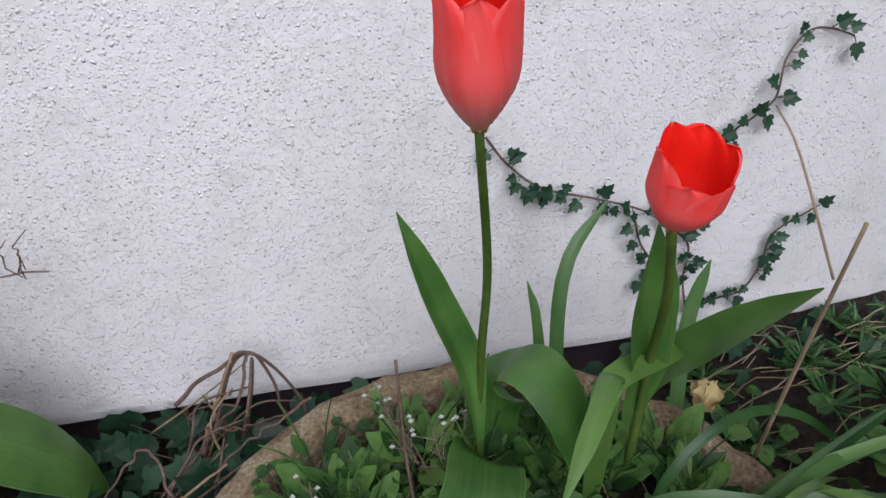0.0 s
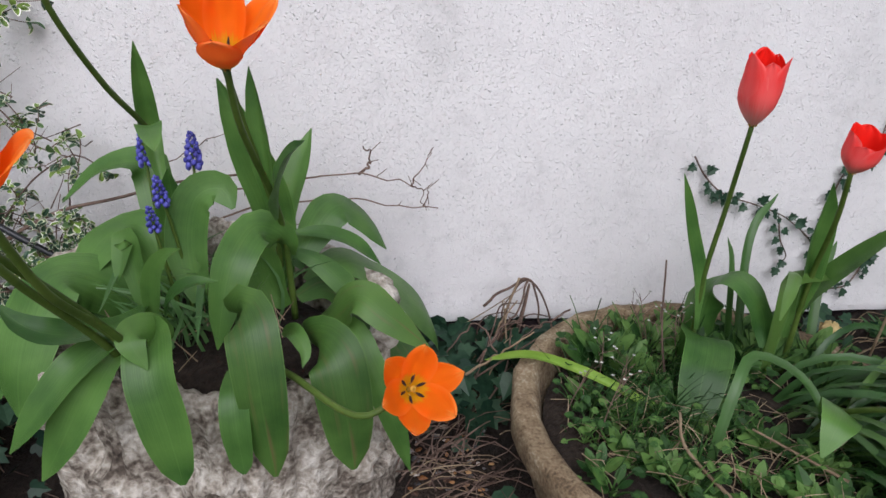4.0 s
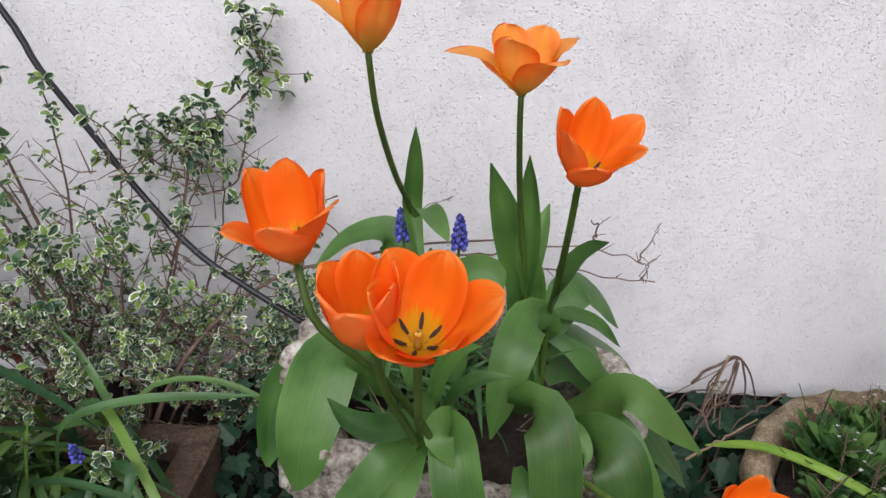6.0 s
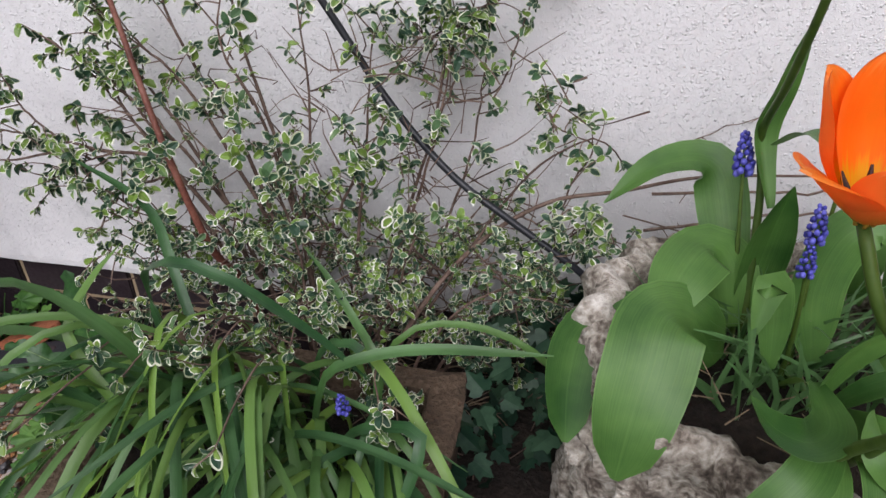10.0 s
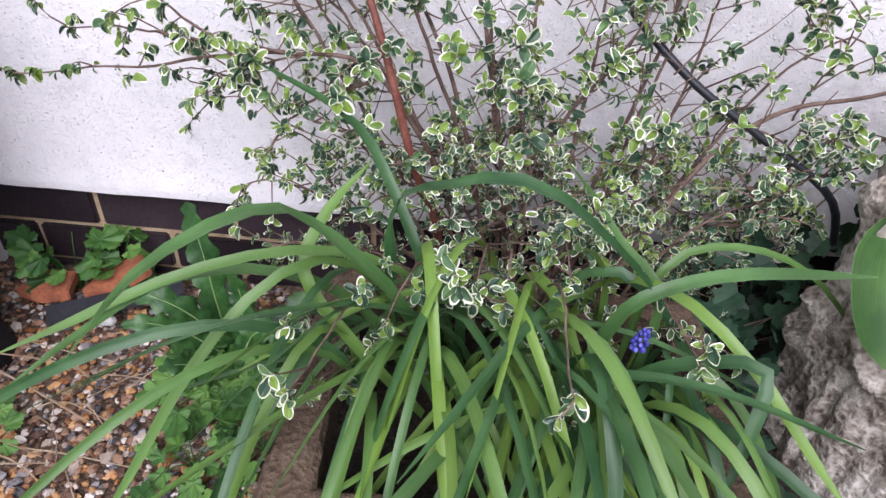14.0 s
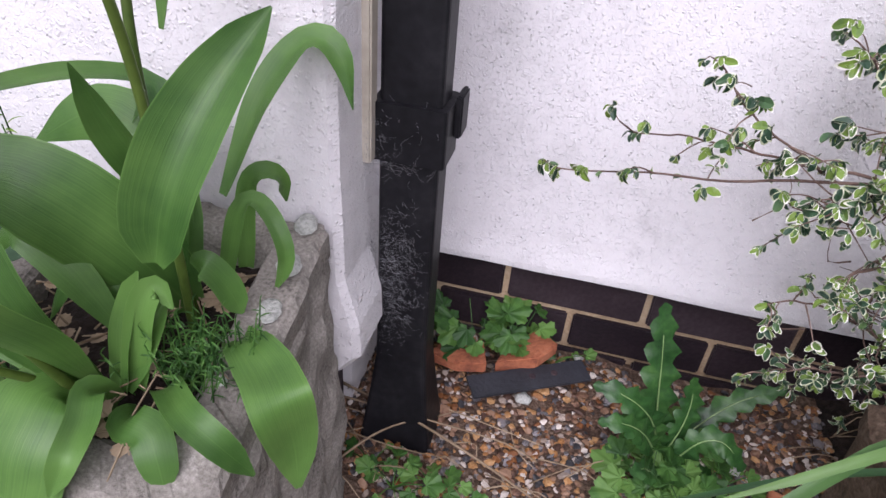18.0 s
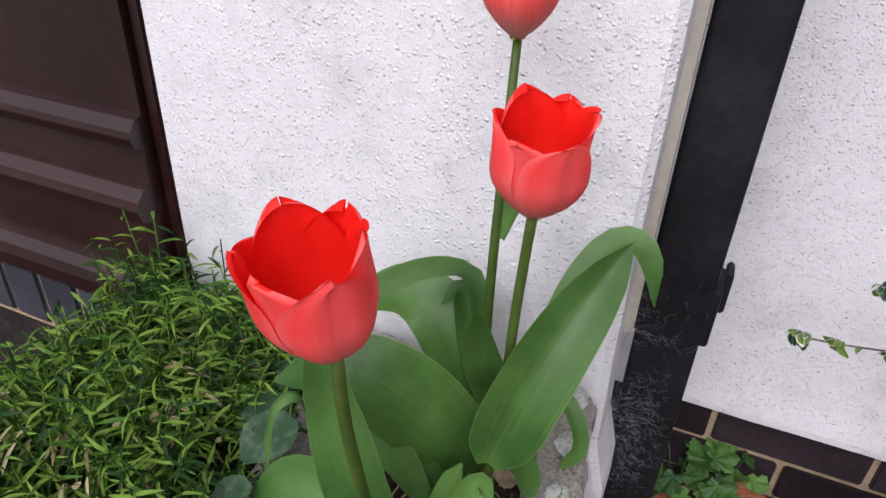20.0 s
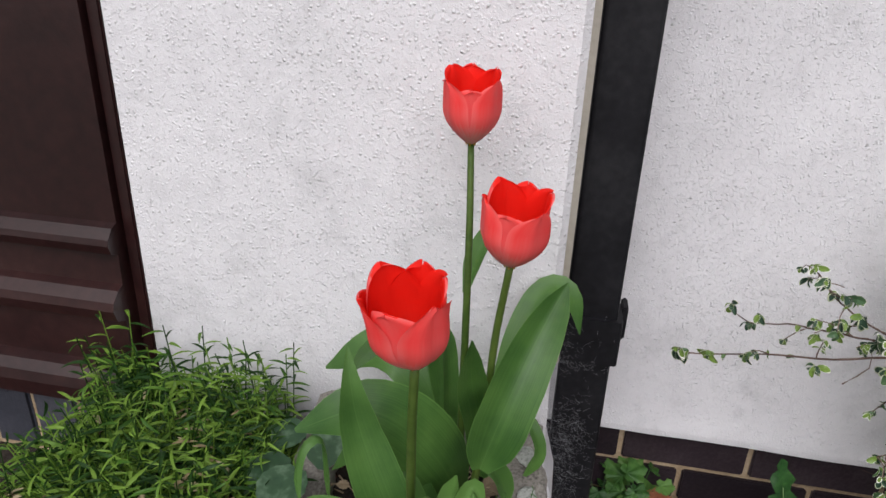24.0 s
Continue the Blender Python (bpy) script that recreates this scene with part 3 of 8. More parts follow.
def build_walls():
    bm = bmesh.new()
    # the face reaches down to a drip edge that stands a little proud
    prof = [(0.0, 2.7), (0.0, WALL_FOOT + 0.05), (-0.004, WALL_FOOT + 0.012), (-0.003, WALL_FOOT), (0.012, WALL_FOOT - 0.001), (0.25, WALL_FOOT - 0.001), (0.25, 2.7)]
    xs = [-2.75 + 0.05 * i for i in range(100)]
    rings = []
    for x in xs:
        ring = []
        for y, z in prof:
            jog = 0.0035 * noise.noise(Vector((x * 14, z * 3, 1.7))) if z < 0.3 and y < 0.2 else 0
            ring.append(bm.verts.new((x, y, z + jog)))
        rings.append(ring)
    n = len(prof)
    for a, b in zip(rings, rings[1:]):
        for k in range(n):
            bm.faces.new((a[k], a[(k + 1) % n], b[(k + 1) % n], b[k]))
    for end in (rings[0][::-1], rings[-1]):
        bm.faces.new(end)
    bmesh.ops.recalc_face_normals(bm, faces=bm.faces)
    solid("wall_north", bm, white_render, "off-white rough rendered house wall with grey weather stains", "wall", "structure")

    # the porch wall: front face, return and a flared, chipped foot
    bm = bmesh.new()
    yf, xr = -0.325, -2.648
    levels = [(2.7, 0, 0), (0.45, 0, 0), (0.32, -0.002, 0.004), (0.26, -0.004, 0.020), (0.215, -0.004, 0.022), (0.17, -0.002, -0.004)]
    rings = []
    for z, dy, dx in levels:
        pts = [(-3.179, yf), (-2.9, yf + dy), (xr + dx - 0.008, yf + dy), (xr + dx, yf + dy + 0.008), (xr + dx, -0.245), (xr + dx * 0.4 - 0.02, -0.195), (-3.179, -0.195)]
        rings.append([bm.verts.new((px, py, z + (0.012 if z < 0.2 and i in (2, 3) else 0))) for i, (px, py) in enumerate(pts)])
    n = 7
    for a, b in zip(rings, rings[1:]):
        for k in range(n):
            bm.faces.new((a[k], b[k], b[(k + 1) % n], a[(k + 1) % n]))
    bm.faces.new(rings[0]), bm.faces.new(rings[-1][::-1])
    bmesh.ops.recalc_face_normals(bm, faces=bm.faces)
    solid("wall_porch", bm, white_render, "off-white rough rendered porch wall with a flared chipped foot", "wall", "structure")
    # unseen wall added to block sky light and darken the house wall's right end
    bm = bmesh.new()
    box(bm, 0.95, 1.1, -2.6, -0.002, -0.2, 2.1)
    solid("wall_east", bm, brick_dark, "plain dark wall added unseen at the end of the bed to shade the house wall", "wall", "structure")
    # brick base under the porch wall, and what closes the house behind
    bm = bmesh.new()
    box(bm, -3.187, -2.70, -0.30, -0.20, -0.2, 0.185)
    solid("wall_porch_base", bm, brick_dark, "dark brick base under the porch wall", "wall", "structure")
    bm = bmesh.new()
    box(bm, -4.6, -2.69, -0.19, 0.2, -0.2, 2.7)
    solid("wall_west", bm, white_render, "rendered wall that closes the porch behind", "wall", "structure")


build_walls()


def build_plinth():
    """Dark engineering bricks below the render, laid in half bond with sandy joints."""
    bm = bmesh.new()
    box(bm, -2.75, 2.2, 0.022, 0.2, -0.3, WALL_FOOT - 0.002)
    # top bed of mortar under the drip edge, a little proud
    base = solid("plinth", bm, mortar, "dark engineering brick plinth with sandy mortar joints", "plinth", "structure")
    bm = bmesh.new()
    box(bm, -0.1075, 0.1075, 0, 0.05, -0.0325, 0.0325, 0.003)
    me = bpy.data.meshes.new("brick")
    bm.to_mesh(me)
    bm.free()
    me.materials.append(brick_dark)
    for row, z in enumerate((0.107, 0.032, -0.043)):
        x = -2.5 - 0.1125 - (0.1125 if row % 2 else 0)
        while x < 2.0:
            ob = new("brick", me)
            ob.location = (x, 0.014 + rnd.uniform(-0.0015, 0.0015), z)
            ob.rotation_euler = (0, rnd.uniform(-0.004, 0.004), 0)
            ob.parent = base
            x += 0.225


def build_door():
    door = thing("door_1", (-3.6, -0.35, 0.3), "dark brown stained wooden door with raised panel mouldings", "door", kind="structure")
    yf = -0.335
    bm = bmesh.new()
    prof = [(2.3, 0.0), (0.598, 0.0), (0.594, -0.010), (0.582, -0.020), (0.574, -0.022), (0.562, -0.018), (0.557, -0.006), (0.516, -0.008), (0.511, -0.018), (0.499, -0.030), (0.488, -0.033), (0.472, -0.028), (0.466, -0.013), (0.398, -0.015), (0.392, -0.028), (0.380, -0.038), (0.366, -0.042), (0.345, -0.042), (0.337, 0.0)]
    a = [bm.verts.new((-4.6, yf + d, z)) for z, d in prof]
    b = [bm.verts.new((-3.20, yf + d, z)) for z, d in prof]
    c = [bm.verts.new((-3.20, -0.2, z)) for z, d in prof]
    for k in range(len(prof) - 1):
        bm.faces.new((a[k], a[k + 1], b[k + 1], b[k]))
        bm.faces.new((b[k], b[k + 1], c[k + 1], c[k]))
    bmesh.ops.recalc_face_normals(bm, faces=bm.faces)
    part("door_panel", bm, door_wood, door, smooth=False)
    bm = bmesh.new()
    box(bm, -3.198, -3.181, -0.3265, -0.2, 0.31, 2.3, 0.002)
    part("door_jamb", bm, door_wood, door, smooth=False)
    # blue bricks on edge under the door
    sill = thing("door_sill", (-3.6, -0.36, 0.15), "step of blue-black bricks under the door", "step", kind="structure")
    bm = bmesh.new()
    box(bm, -4.6, -3.19, -0.352, -0.2, 0.222, 0.330)
    part("mortar_bed", bm, mortar, sill, smooth=False)
    bm = bmesh.new()
    box(bm, -4.6, -3.19, -0.356, -0.2, -0.2, 0.222)
    part("footing", bm, soil, sill, "dark earthy footing", smooth=False)
    bm = bmesh.new()
    box(bm, -0.0345, 0.0345, -0.0, 0.15, -0.052, 0.052, 0.004)
    me = bpy.data.meshes.new("brick")
    bm.to_mesh(me)
    bm.free()
    me.materials.append(brick_blue)
    for k in range(20):
        ob = new("brick", me)
        ob.location = (-3.260 - 0.075 * k, -0.357, 0.282)
        ob.parent = sill
        ob.matrix_parent_inverse = Matrix.Translation(-sill.location)


def build_pipe():
    pipe = thing("downpipe", (-2.604, -0.178, 0.0), "black painted square downpipe covered with cobwebs", "downpipe")
    def shaft(z0, z1, g, name, flare=0.0):
        bm = bmesh.new()
        n = 8
        rings = []
        for i in range(n + 1):
            z = z0 + (z1 - z0) * i / n
            e = g + flare * max(0, 1 - (z - z0) / 0.20) ** 1.2
            pts = []
            for sx, sy in ((-1, -1), (1, -1), (1, 1), (-1, 1)):
                for j in range(4):
                    a = math.atan2(sy, sx) + (j - 1.5) * math.pi / 6
                    pts.append((-2.6035 + sx * (0.0275 + e) + 0.006 * math.cos(a), -0.213 + sy * (0.017 + e) + 0.006 * math.sin(a), z))
            rings.append([bm.verts.new(p) for p in pts])
        m = 16
        for a, b in zip(rings, rings[1:]):
            for k in range(m):
                bm.faces.new((a[k], a[(k + 1) % m], b[(k + 1) % m], b[k]))
        bm.faces.new(rings[-1]), bm.faces.new(rings[0][::-1])
        part(name, bm, black_plastic, pipe, smooth=False)
    shaft(-0.05, 0.43, 0.0, "lower_shaft", 0.022)
    shaft(0.43, 0.495, 0.007, "socket")
    shaft(0.495, 2.6, 0.0, "upper_shaft")
    bm = bmesh.new()
    box(bm, -2.563, -2.555, -0.208, -0.175, 0.452, 0.500, 0.002)
    part("bracket", bm, black_plastic, pipe, smooth=False)
    # narrow board between wall and pipe
    bm = bmesh.new()
    box(bm, -2.658, -2.6385, -0.256, -0.236, 0.43, 2.6, 0.002)
    solid("corner_board", bm, cream_board, "narrow weathered cream board beside the downpipe", "board")


build_door()
build_pipe()

# ---- makers of plants ----


class Heap:
    """Gathers many small pieces into one mesh."""

    def __init__(self):
        self.v, self.f, self.m, self.n = [], [], [], 0

    def add(self, verts, faces, mats, m):
        a = np.array(m)
        self.v.append(np.asarray(verts) @ a[:3, :3].T + a[:3, 3])
        for f, k in zip(faces, mats):
            self.f.append([i + self.n for i in f])
            self.m.append(k)
        self.n += len(verts)

    def strip(self, rows, mat=0):
        """A strip of rows of places, all of one length."""
        w, base = len(rows[0]), self.n
        self.v.append(np.array([tuple(p) for r in rows for p in r]))
        self.n += w * len(rows)
        for i in range(len(rows) - 1):
            for k in range(w - 1):
                a = base + i * w + k
                self.f.append([a, a + 1, a + w + 1, a + w])
                self.m.append(mat)

    def stem(self, a, b, r0, r1, mat=0, sides=4, bend=None):
        pts = [Vector(a), Vector(b)] if bend is None else [Vector(a), Vector(bend), Vector(b)]
        cs = [Vector(c[:3]) for c in spline([tuple(p) for p in pts], 1 if bend is None else 4)]
        base = self.n
        out = []
        for i, c in enumerate(cs):
            d = (cs[min(i + 1, len(cs) - 1)] - cs[max(i - 1, 0)])
            d = d.normalized() if d.length > 1e-7 else Vector((0, 0, 1))
            s = d.orthogonal().normalized()
            u = d.cross(s)
            r = r0 + (r1 - r0) * i / (len(cs) - 1)
            out += [tuple(c + (s * math.cos(q) + u * math.sin(q)) * r) for q in (2 * math.pi * k / sides for k in range(sides))]
        self.v.append(np.array(out))
        self.n += len(out)
        for i in range(len(cs) - 1):
            for k in range(sides):
                self.f.append([base + i * sides + k, base + i * sides + (k + 1) % sides, base + (i + 1) * sides + (k + 1) % sides, base + (i + 1) * sides + k])
                self.m.append(mat)

    def make(self, name, mats, parent=None, label="", smooth=False):
        me = bpy.data.meshes.new(name)
        me.from_pydata(np.concatenate(self.v).tolist(), [], self.f)
        for m in mats if isinstance(mats, (list, tuple)) else [mats]:
            me.materials.append(m)
        me.polygons.foreach_set("material_index", self.m)
        me.polygons.foreach_set("use_smooth", [smooth] * len(self.f))
        me.update()
        ob = new(name, me)
        if parent:
            ob.parent = parent
            ob.matrix_parent_inverse = Matrix.Translation(-parent_place(parent))
        if label:
            ob["label"] = label
        return ob


def frame_of(place, up, out, size=1.0, roll=0.0):
    """A pose at place whose y runs along up (a leaf's length) and whose z looks along out."""
    y = Vector(up).normalized()
    z = Vector(out)
    z = z - y * z.dot(y)
    z = z.normalized() if z.length > 1e-5 else y.orthogonal().normalized()
    x = y.cross(z)
    m = Matrix((x, y, z)).transposed().to_4x4()
    m = m @ Matrix.Rotation(roll, 4, "Y")
    return Matrix.Translation(place) @ m @ Matrix.Scale(size, 4)


def put_uv(bm, f, uvs):
    lay = bm.loops.layers.uv.verify()
    for loop, uv in zip(f.loops, uvs):
        loop[lay].uv = uv


LANCE = (0.30, 0.62, 0.88, 1.0, 0.98, 0.85, 0.55, 0.04)
BROAD = (0.35, 0.75, 0.97, 1.0, 0.96, 0.80, 0.50, 0.05)
BLADE = (0.5, 0.78, 0.95, 1.0, 0.97, 0.86, 0.66, 0.38, 0.03)
BLUNT = (0.30, 0.58, 0.80, 0.92, 0.98, 1.0, 1.0, 0.99, 0.96, 0.90, 0.80, 0.62, 0.10)
STRAP = (0.75, 0.95, 1.0, 1.0, 1.0, 0.95, 0.8, 0.1)


def leaf_part(parent, points, width, material, face=(0, -0.6, 0.8), shape=LANCE, fold=0.3, n=22, wave=0.06, twist=0.0, name="leaf", label="", across=3):
    """One strap or lance leaf as a part, with its length and breadth laid into UV."""
    bm = bmesh.new()
    cs = [Vector(c[:3]) for c in spline(points, n)]
    xs = np.linspace(0, 1, len(shape))
    ph = rnd.random() * 6
    rows = []
    last = None
    for i, c in enumerate(cs):
        d = (cs[min(i + 1, n)] - cs[max(i - 1, 0)]).normalized()
        f = Matrix.Rotation(twist * i / n, 3, d) @ Vector(face)
        f = f - d * f.dot(d)
        f = f.normalized() if f.length > 0.08 else (last - d * last.dot(d)).normalized() if last else d.orthogonal().normalized()
        if last and f.dot(last) < 0:
            f = -f
        last = f
        s = d.cross(f)
        h = max(0.02, float(np.interp(i / n, xs, shape))) * width / 2
        row = []
        for k in range(-across, across + 1):
            u = k / across
            lift = fold * h * (abs(u) ** 1.35 - 0.42) + wave * h * u * u * math.sin(ph + i * 12.6 / n + (2.1 if u > 0 else 0))
            row.append((bm.verts.new(c + s * (u * h) + f * lift), (0.5 + u / 2, i / n)))
        rows.append(row)
    for a, b in zip(rows, rows[1:]):
        for k in range(2 * across):
            q = (a[k], a[k + 1], b[k + 1], b[k])
            put_uv(bm, bm.faces.new([p[0] for p in q]), [p[1] for p in q])
    return part(name, bm, material, parent, label)


def petal_part(parent, m, h, r, theta, half, flare, bend, mats, cup=1.0, point=0.3, ruffle=0.05, full=0.88):
    """One petal: an inner and an outer skin that meet at the rim. m: the flower's pose; point: 0 for a round top, 1 for a pointed one."""
    bm = bmesh.new()
    nv, nu = 20, 6
    ph = rnd.random() * 6
    lean = rnd.uniform(-0.10, 0.10)

    def place(u, v, inner):
        q = math.sin(math.pi / 2 * min(1, (v + 0.02) / 0.60)) ** full
        rr = r * cup * q * (1 + flare * max(0, v - 0.35) / 0.65) + bend * r * max(0, v - 0.62) ** 2 / 0.144
        z = h * (v - 0.18 * max(0, flare) * v * v) - 0.28 * abs(bend) * h * max(0, v - 0.70) ** 2 / 0.09
        w = 0.40 + 0.60 * math.sin(math.pi / 2 * min(1, v / 0.52))
        if v > 0.52:
            k = (v - 0.52) / 0.48
            w *= max(0.02, (1 - k ** (2.9 - 0.9 * point)) ** (0.52 + 0.22 * point))
        lobe = 0.020 * h * v ** 6 * math.cos(6.5 * u + ph) * (1 if flare < 0.1 else 0.3)
        ang = max(-1.35, min(1.35, u * half * w / max(rr, 0.35 * r)))
        a = theta + ang + lean * v * v
        edge = ruffle * r * u * u * math.sin(ph + v * 6 + 2.5 * u) * v
        crease = 0.075 * r * math.exp(-(u * 5) ** 2) * min(1, v * 2)
        flute = 0.020 * r * math.sin(u * 9 + ph) * v
        roll = 0.10 * r * abs(u) ** 3 * max(0, v - 0.3)
        rad = rr * (1 - (0.13 - 0.09 * max(0, flare)) * u * u) + edge - crease + roll + flute - (0.0008 * (1 - u ** 4) * (1 - v ** 8) if inner else 0.0)
        return m @ Vector((rad * math.cos(a), rad * math.sin(a), z + lobe + 0.012 * h * math.sin(ph * 2 + u * 5) * v ** 4))

    stations = [1 - (1 - i / nv) ** 1.6 for i in range(nv + 1)]
    skins = []
    for inner in (False, True):
        skins.append([[(bm.verts.new(place(k / nu, v, inner)), (0.5 + k / nu / 2, v)) for k in range(-nu, nu + 1)] for v in stations])
    for s, rows in enumerate(skins):
        for a, b in zip(rows, rows[1:]):
            for k in range(2 * nu):
                q = (a[k], a[k + 1], b[k + 1], b[k]) if s == 0 else (a[k], b[k], b[k + 1], a[k + 1])
                f = bm.faces.new([p[0] for p in q])
                f.material_index = s
                put_uv(bm, f, [p[1] for p in q])
    return part("petal", bm, mats, parent)


def tulip_flower(plant, base, axis, h, r, flare, bend, mats, turn=0.0, open_in=0.9, special=(), point=0.3, stamens=True, width=1.0, ruffle=0.05):
    """Six petals in two whorls round pistil and stamens. turn: the compass angle of the first petal, in degrees (0 along x, -90 to the garden). special: (compass angle, flare, bend, length) for petals that stand apart."""
    z = Vector(axis).normalized()
    x = (Vector((1, 0, 0)) - z * z.x).normalized()
    m = Matrix.Translation(base) @ Matrix((x, z.cross(x), z)).transposed().to_4x4()
    flower = new("flower")
    flower.empty_display_size = 0.01
    flower.parent = plant
    flower.matrix_parent_inverse = Matrix.Translation(-plant.location)
    flower.location = (0, 0, 0)
    flower.location = base
    odd = {round((a - turn) / 60) % 6: (f, b, l) for a, f, b, l in special}
    for k in range(6):
        outer = k % 2 == 0
        fl, be, ln = odd.get(k, (flare + rnd.uniform(-0.05, 0.05), bend + rnd.uniform(-0.04, 0.04), 1.0))
        petal_part(flower, m, h * ln * (1.0 if outer else 1.04) * rnd.uniform(0.97, 1.03), r, radians(turn) + k * math.pi / 3 + rnd.uniform(-0.06, 0.06), r * (0.98 if outer else 1.0) * width, fl, be, mats, 1.0 if outer else open_in, point, ruffle, full=0.80 if flare < 0 else 0.88)
    if stamens:
        bm = bmesh.new()
        tube(bm, [m @ Vector((0, 0, 0.002)), m @ Vector((0, 0, h * 0.26))], [0.0026, 0.0022], 6)
        lathe(bm, [(0.001, 0), (0.0034, 0.001), (0.003, 0.003), (0.001, 0.004)], 6, (0, 0, 0))
        bm.verts.ensure_lookup_table()
        for v in list(bm.verts)[-24:]:
            v.co = m @ (v.co + Vector((0, 0, h * 0.25)))
        part("pistil", bm, pistil_mat, flower)
        for k in range(6):
            a = k * math.pi / 3 + 0.4
            o = Vector((math.cos(a), math.sin(a), 0))
            bm = bmesh.new()
            tube(bm, [m @ (o * 0.004), m @ (o * r * 0.30 + Vector((0, 0, h * 0.16)))], [0.0011, 0.0008], 5)
            lo, hi = o * r * 0.30 + Vector((0, 0, h * 0.15)), o * r * 0.60 + Vector((0, 0, h * 0.30))
            tube(bm, [m @ lo, m @ ((lo + hi) / 2 + o * 0.001), m @ hi], [0.0008, 0.0015, 0.0006], 6, mat=1)
            part("stamen", bm, [pistil_mat, anther_mat], flower)
    return flower


def tulip(label, foot, stem, flower, leaves, group="tulips"):
    """A tulip: stem from foot through the given places to the flower's base, the flower, and leaves."""
    plant = thing("tulip", foot, label, "tulip", group)
    bm = bmesh.new()
    pts = [foot, *stem, flower["base"]]
    tube(bm, pts, [0.0044] + [0.0036] * (len(pts) - 2) + [0.0031], 10, 6 * len(pts))
    part("stem", bm, stem_green, plant)
    tulip_flower(plant, **flower)
    for l in leaves:
        leaf_part(plant, **l)
    return plant


def grape_hyacinth(base, top, size=1.0, leaves=()):
    """A thin stalk with a spike of small round bells."""
    plant = thing("grape_hyacinth", base, "grape hyacinth with a violet-blue spike of small bells", "flower", "grape hyacinths")
    b, t = Vector(base), Vector(top)
    d = (t - b).normalized()
    bm = bmesh.new()
    tube(bm, [b, (b + t) / 2 + Vector((rnd.uniform(-0.006, 0.006), rnd.uniform(-0.006, 0.006), 0)), t], [0.0030, 0.0026, 0.0016], 7)
    part("stalk", bm, stem_green, plant)
    bm = bmesh.new()
    n = int(42 * size)
    s = d.orthogonal().normalized()
    u = d.cross(s)
    for k in range(n):
        v = k / n
        a = k * 2.4
        r = 0.0095 * size * (1 - 0.75 * v ** 1.6) * (0.7 + 0.3 * min(1, v * 5))
        c = t + d * (0.046 * size * (v - 0.75)) + (s * math.cos(a) + u * math.sin(a)) * r
        o = bmesh.ops.create_icosphere(bm, subdivisions=1, radius=0.0043 * size * (1 - 0.45 * v))
        for w in o["verts"]:
            w.co = Vector((w.co.x, w.co.y, w.co.z * 1.25)) + c
    part("flower_spike", bm, muscari_mat, plant)
    for l in leaves:
        leaf_part(plant, **l)
    return plant

# ---- the tulips and the small bulbs in the pots ----
RED, ORANGE, APRICOT = [red_petal, red_inner], [orange_petal, orange_inner], [apricot_petal, apricot_inner]
tulip("tall orange tulip with a yellow foot and flared petals", (-1.335, -0.270, 0.340), [(-1.342, -0.215, 0.500), (-1.353, -0.200, 0.560), (-1.367, -0.275, 0.636), (-1.378, -0.335, 0.715)],
      dict(base=(-1.382, -0.362, 0.778), axis=(0.06, -0.14, 1), h=0.082, r=0.027, flare=0.22, bend=0.05, mats=APRICOT, turn=180, open_in=0.9, special=((180, 1.35, 0.75, 0.92), (-120, 0.30, 0.02, 0.82), (-60, 0.35, 0.10, 0.80), (0, 0.42, 0.0, 0.98)), point=0.3, width=0.9), [
      dict(points=[(-1.337, -0.235, 0.500), (-1.352, -0.203, 0.565), (-1.349, -0.215, 0.620), (-1.346, -0.228, 0.678)], width=0.026, material=green_leaf, face=(0.3, -1, 0.1), fold=0.7),
      dict(points=[(-1.345, -0.220, 0.560), (-1.330, -0.270, 0.592), (-1.302, -0.345, 0.582)], width=0.03, material=green_leaf, face=(0, -0.3, 1), fold=0.3),
      dict(points=[(-1.345, -0.250, 0.360), (-1.365, -0.180, 0.470), (-1.385, -0.157, 0.511), (-1.440, -0.165, 0.505), (-1.490, -0.181, 0.462)], width=0.055, material=green_leaf, face=(-0.3, -0.4, 1)),
      dict(points=[(-1.335, -0.250, 0.360), (-1.330, -0.240, 0.450), (-1.325, -0.245, 0.530)], width=0.045, material=green_leaf, face=(0, -1, 0.2), fold=0.5)], group="tulips")
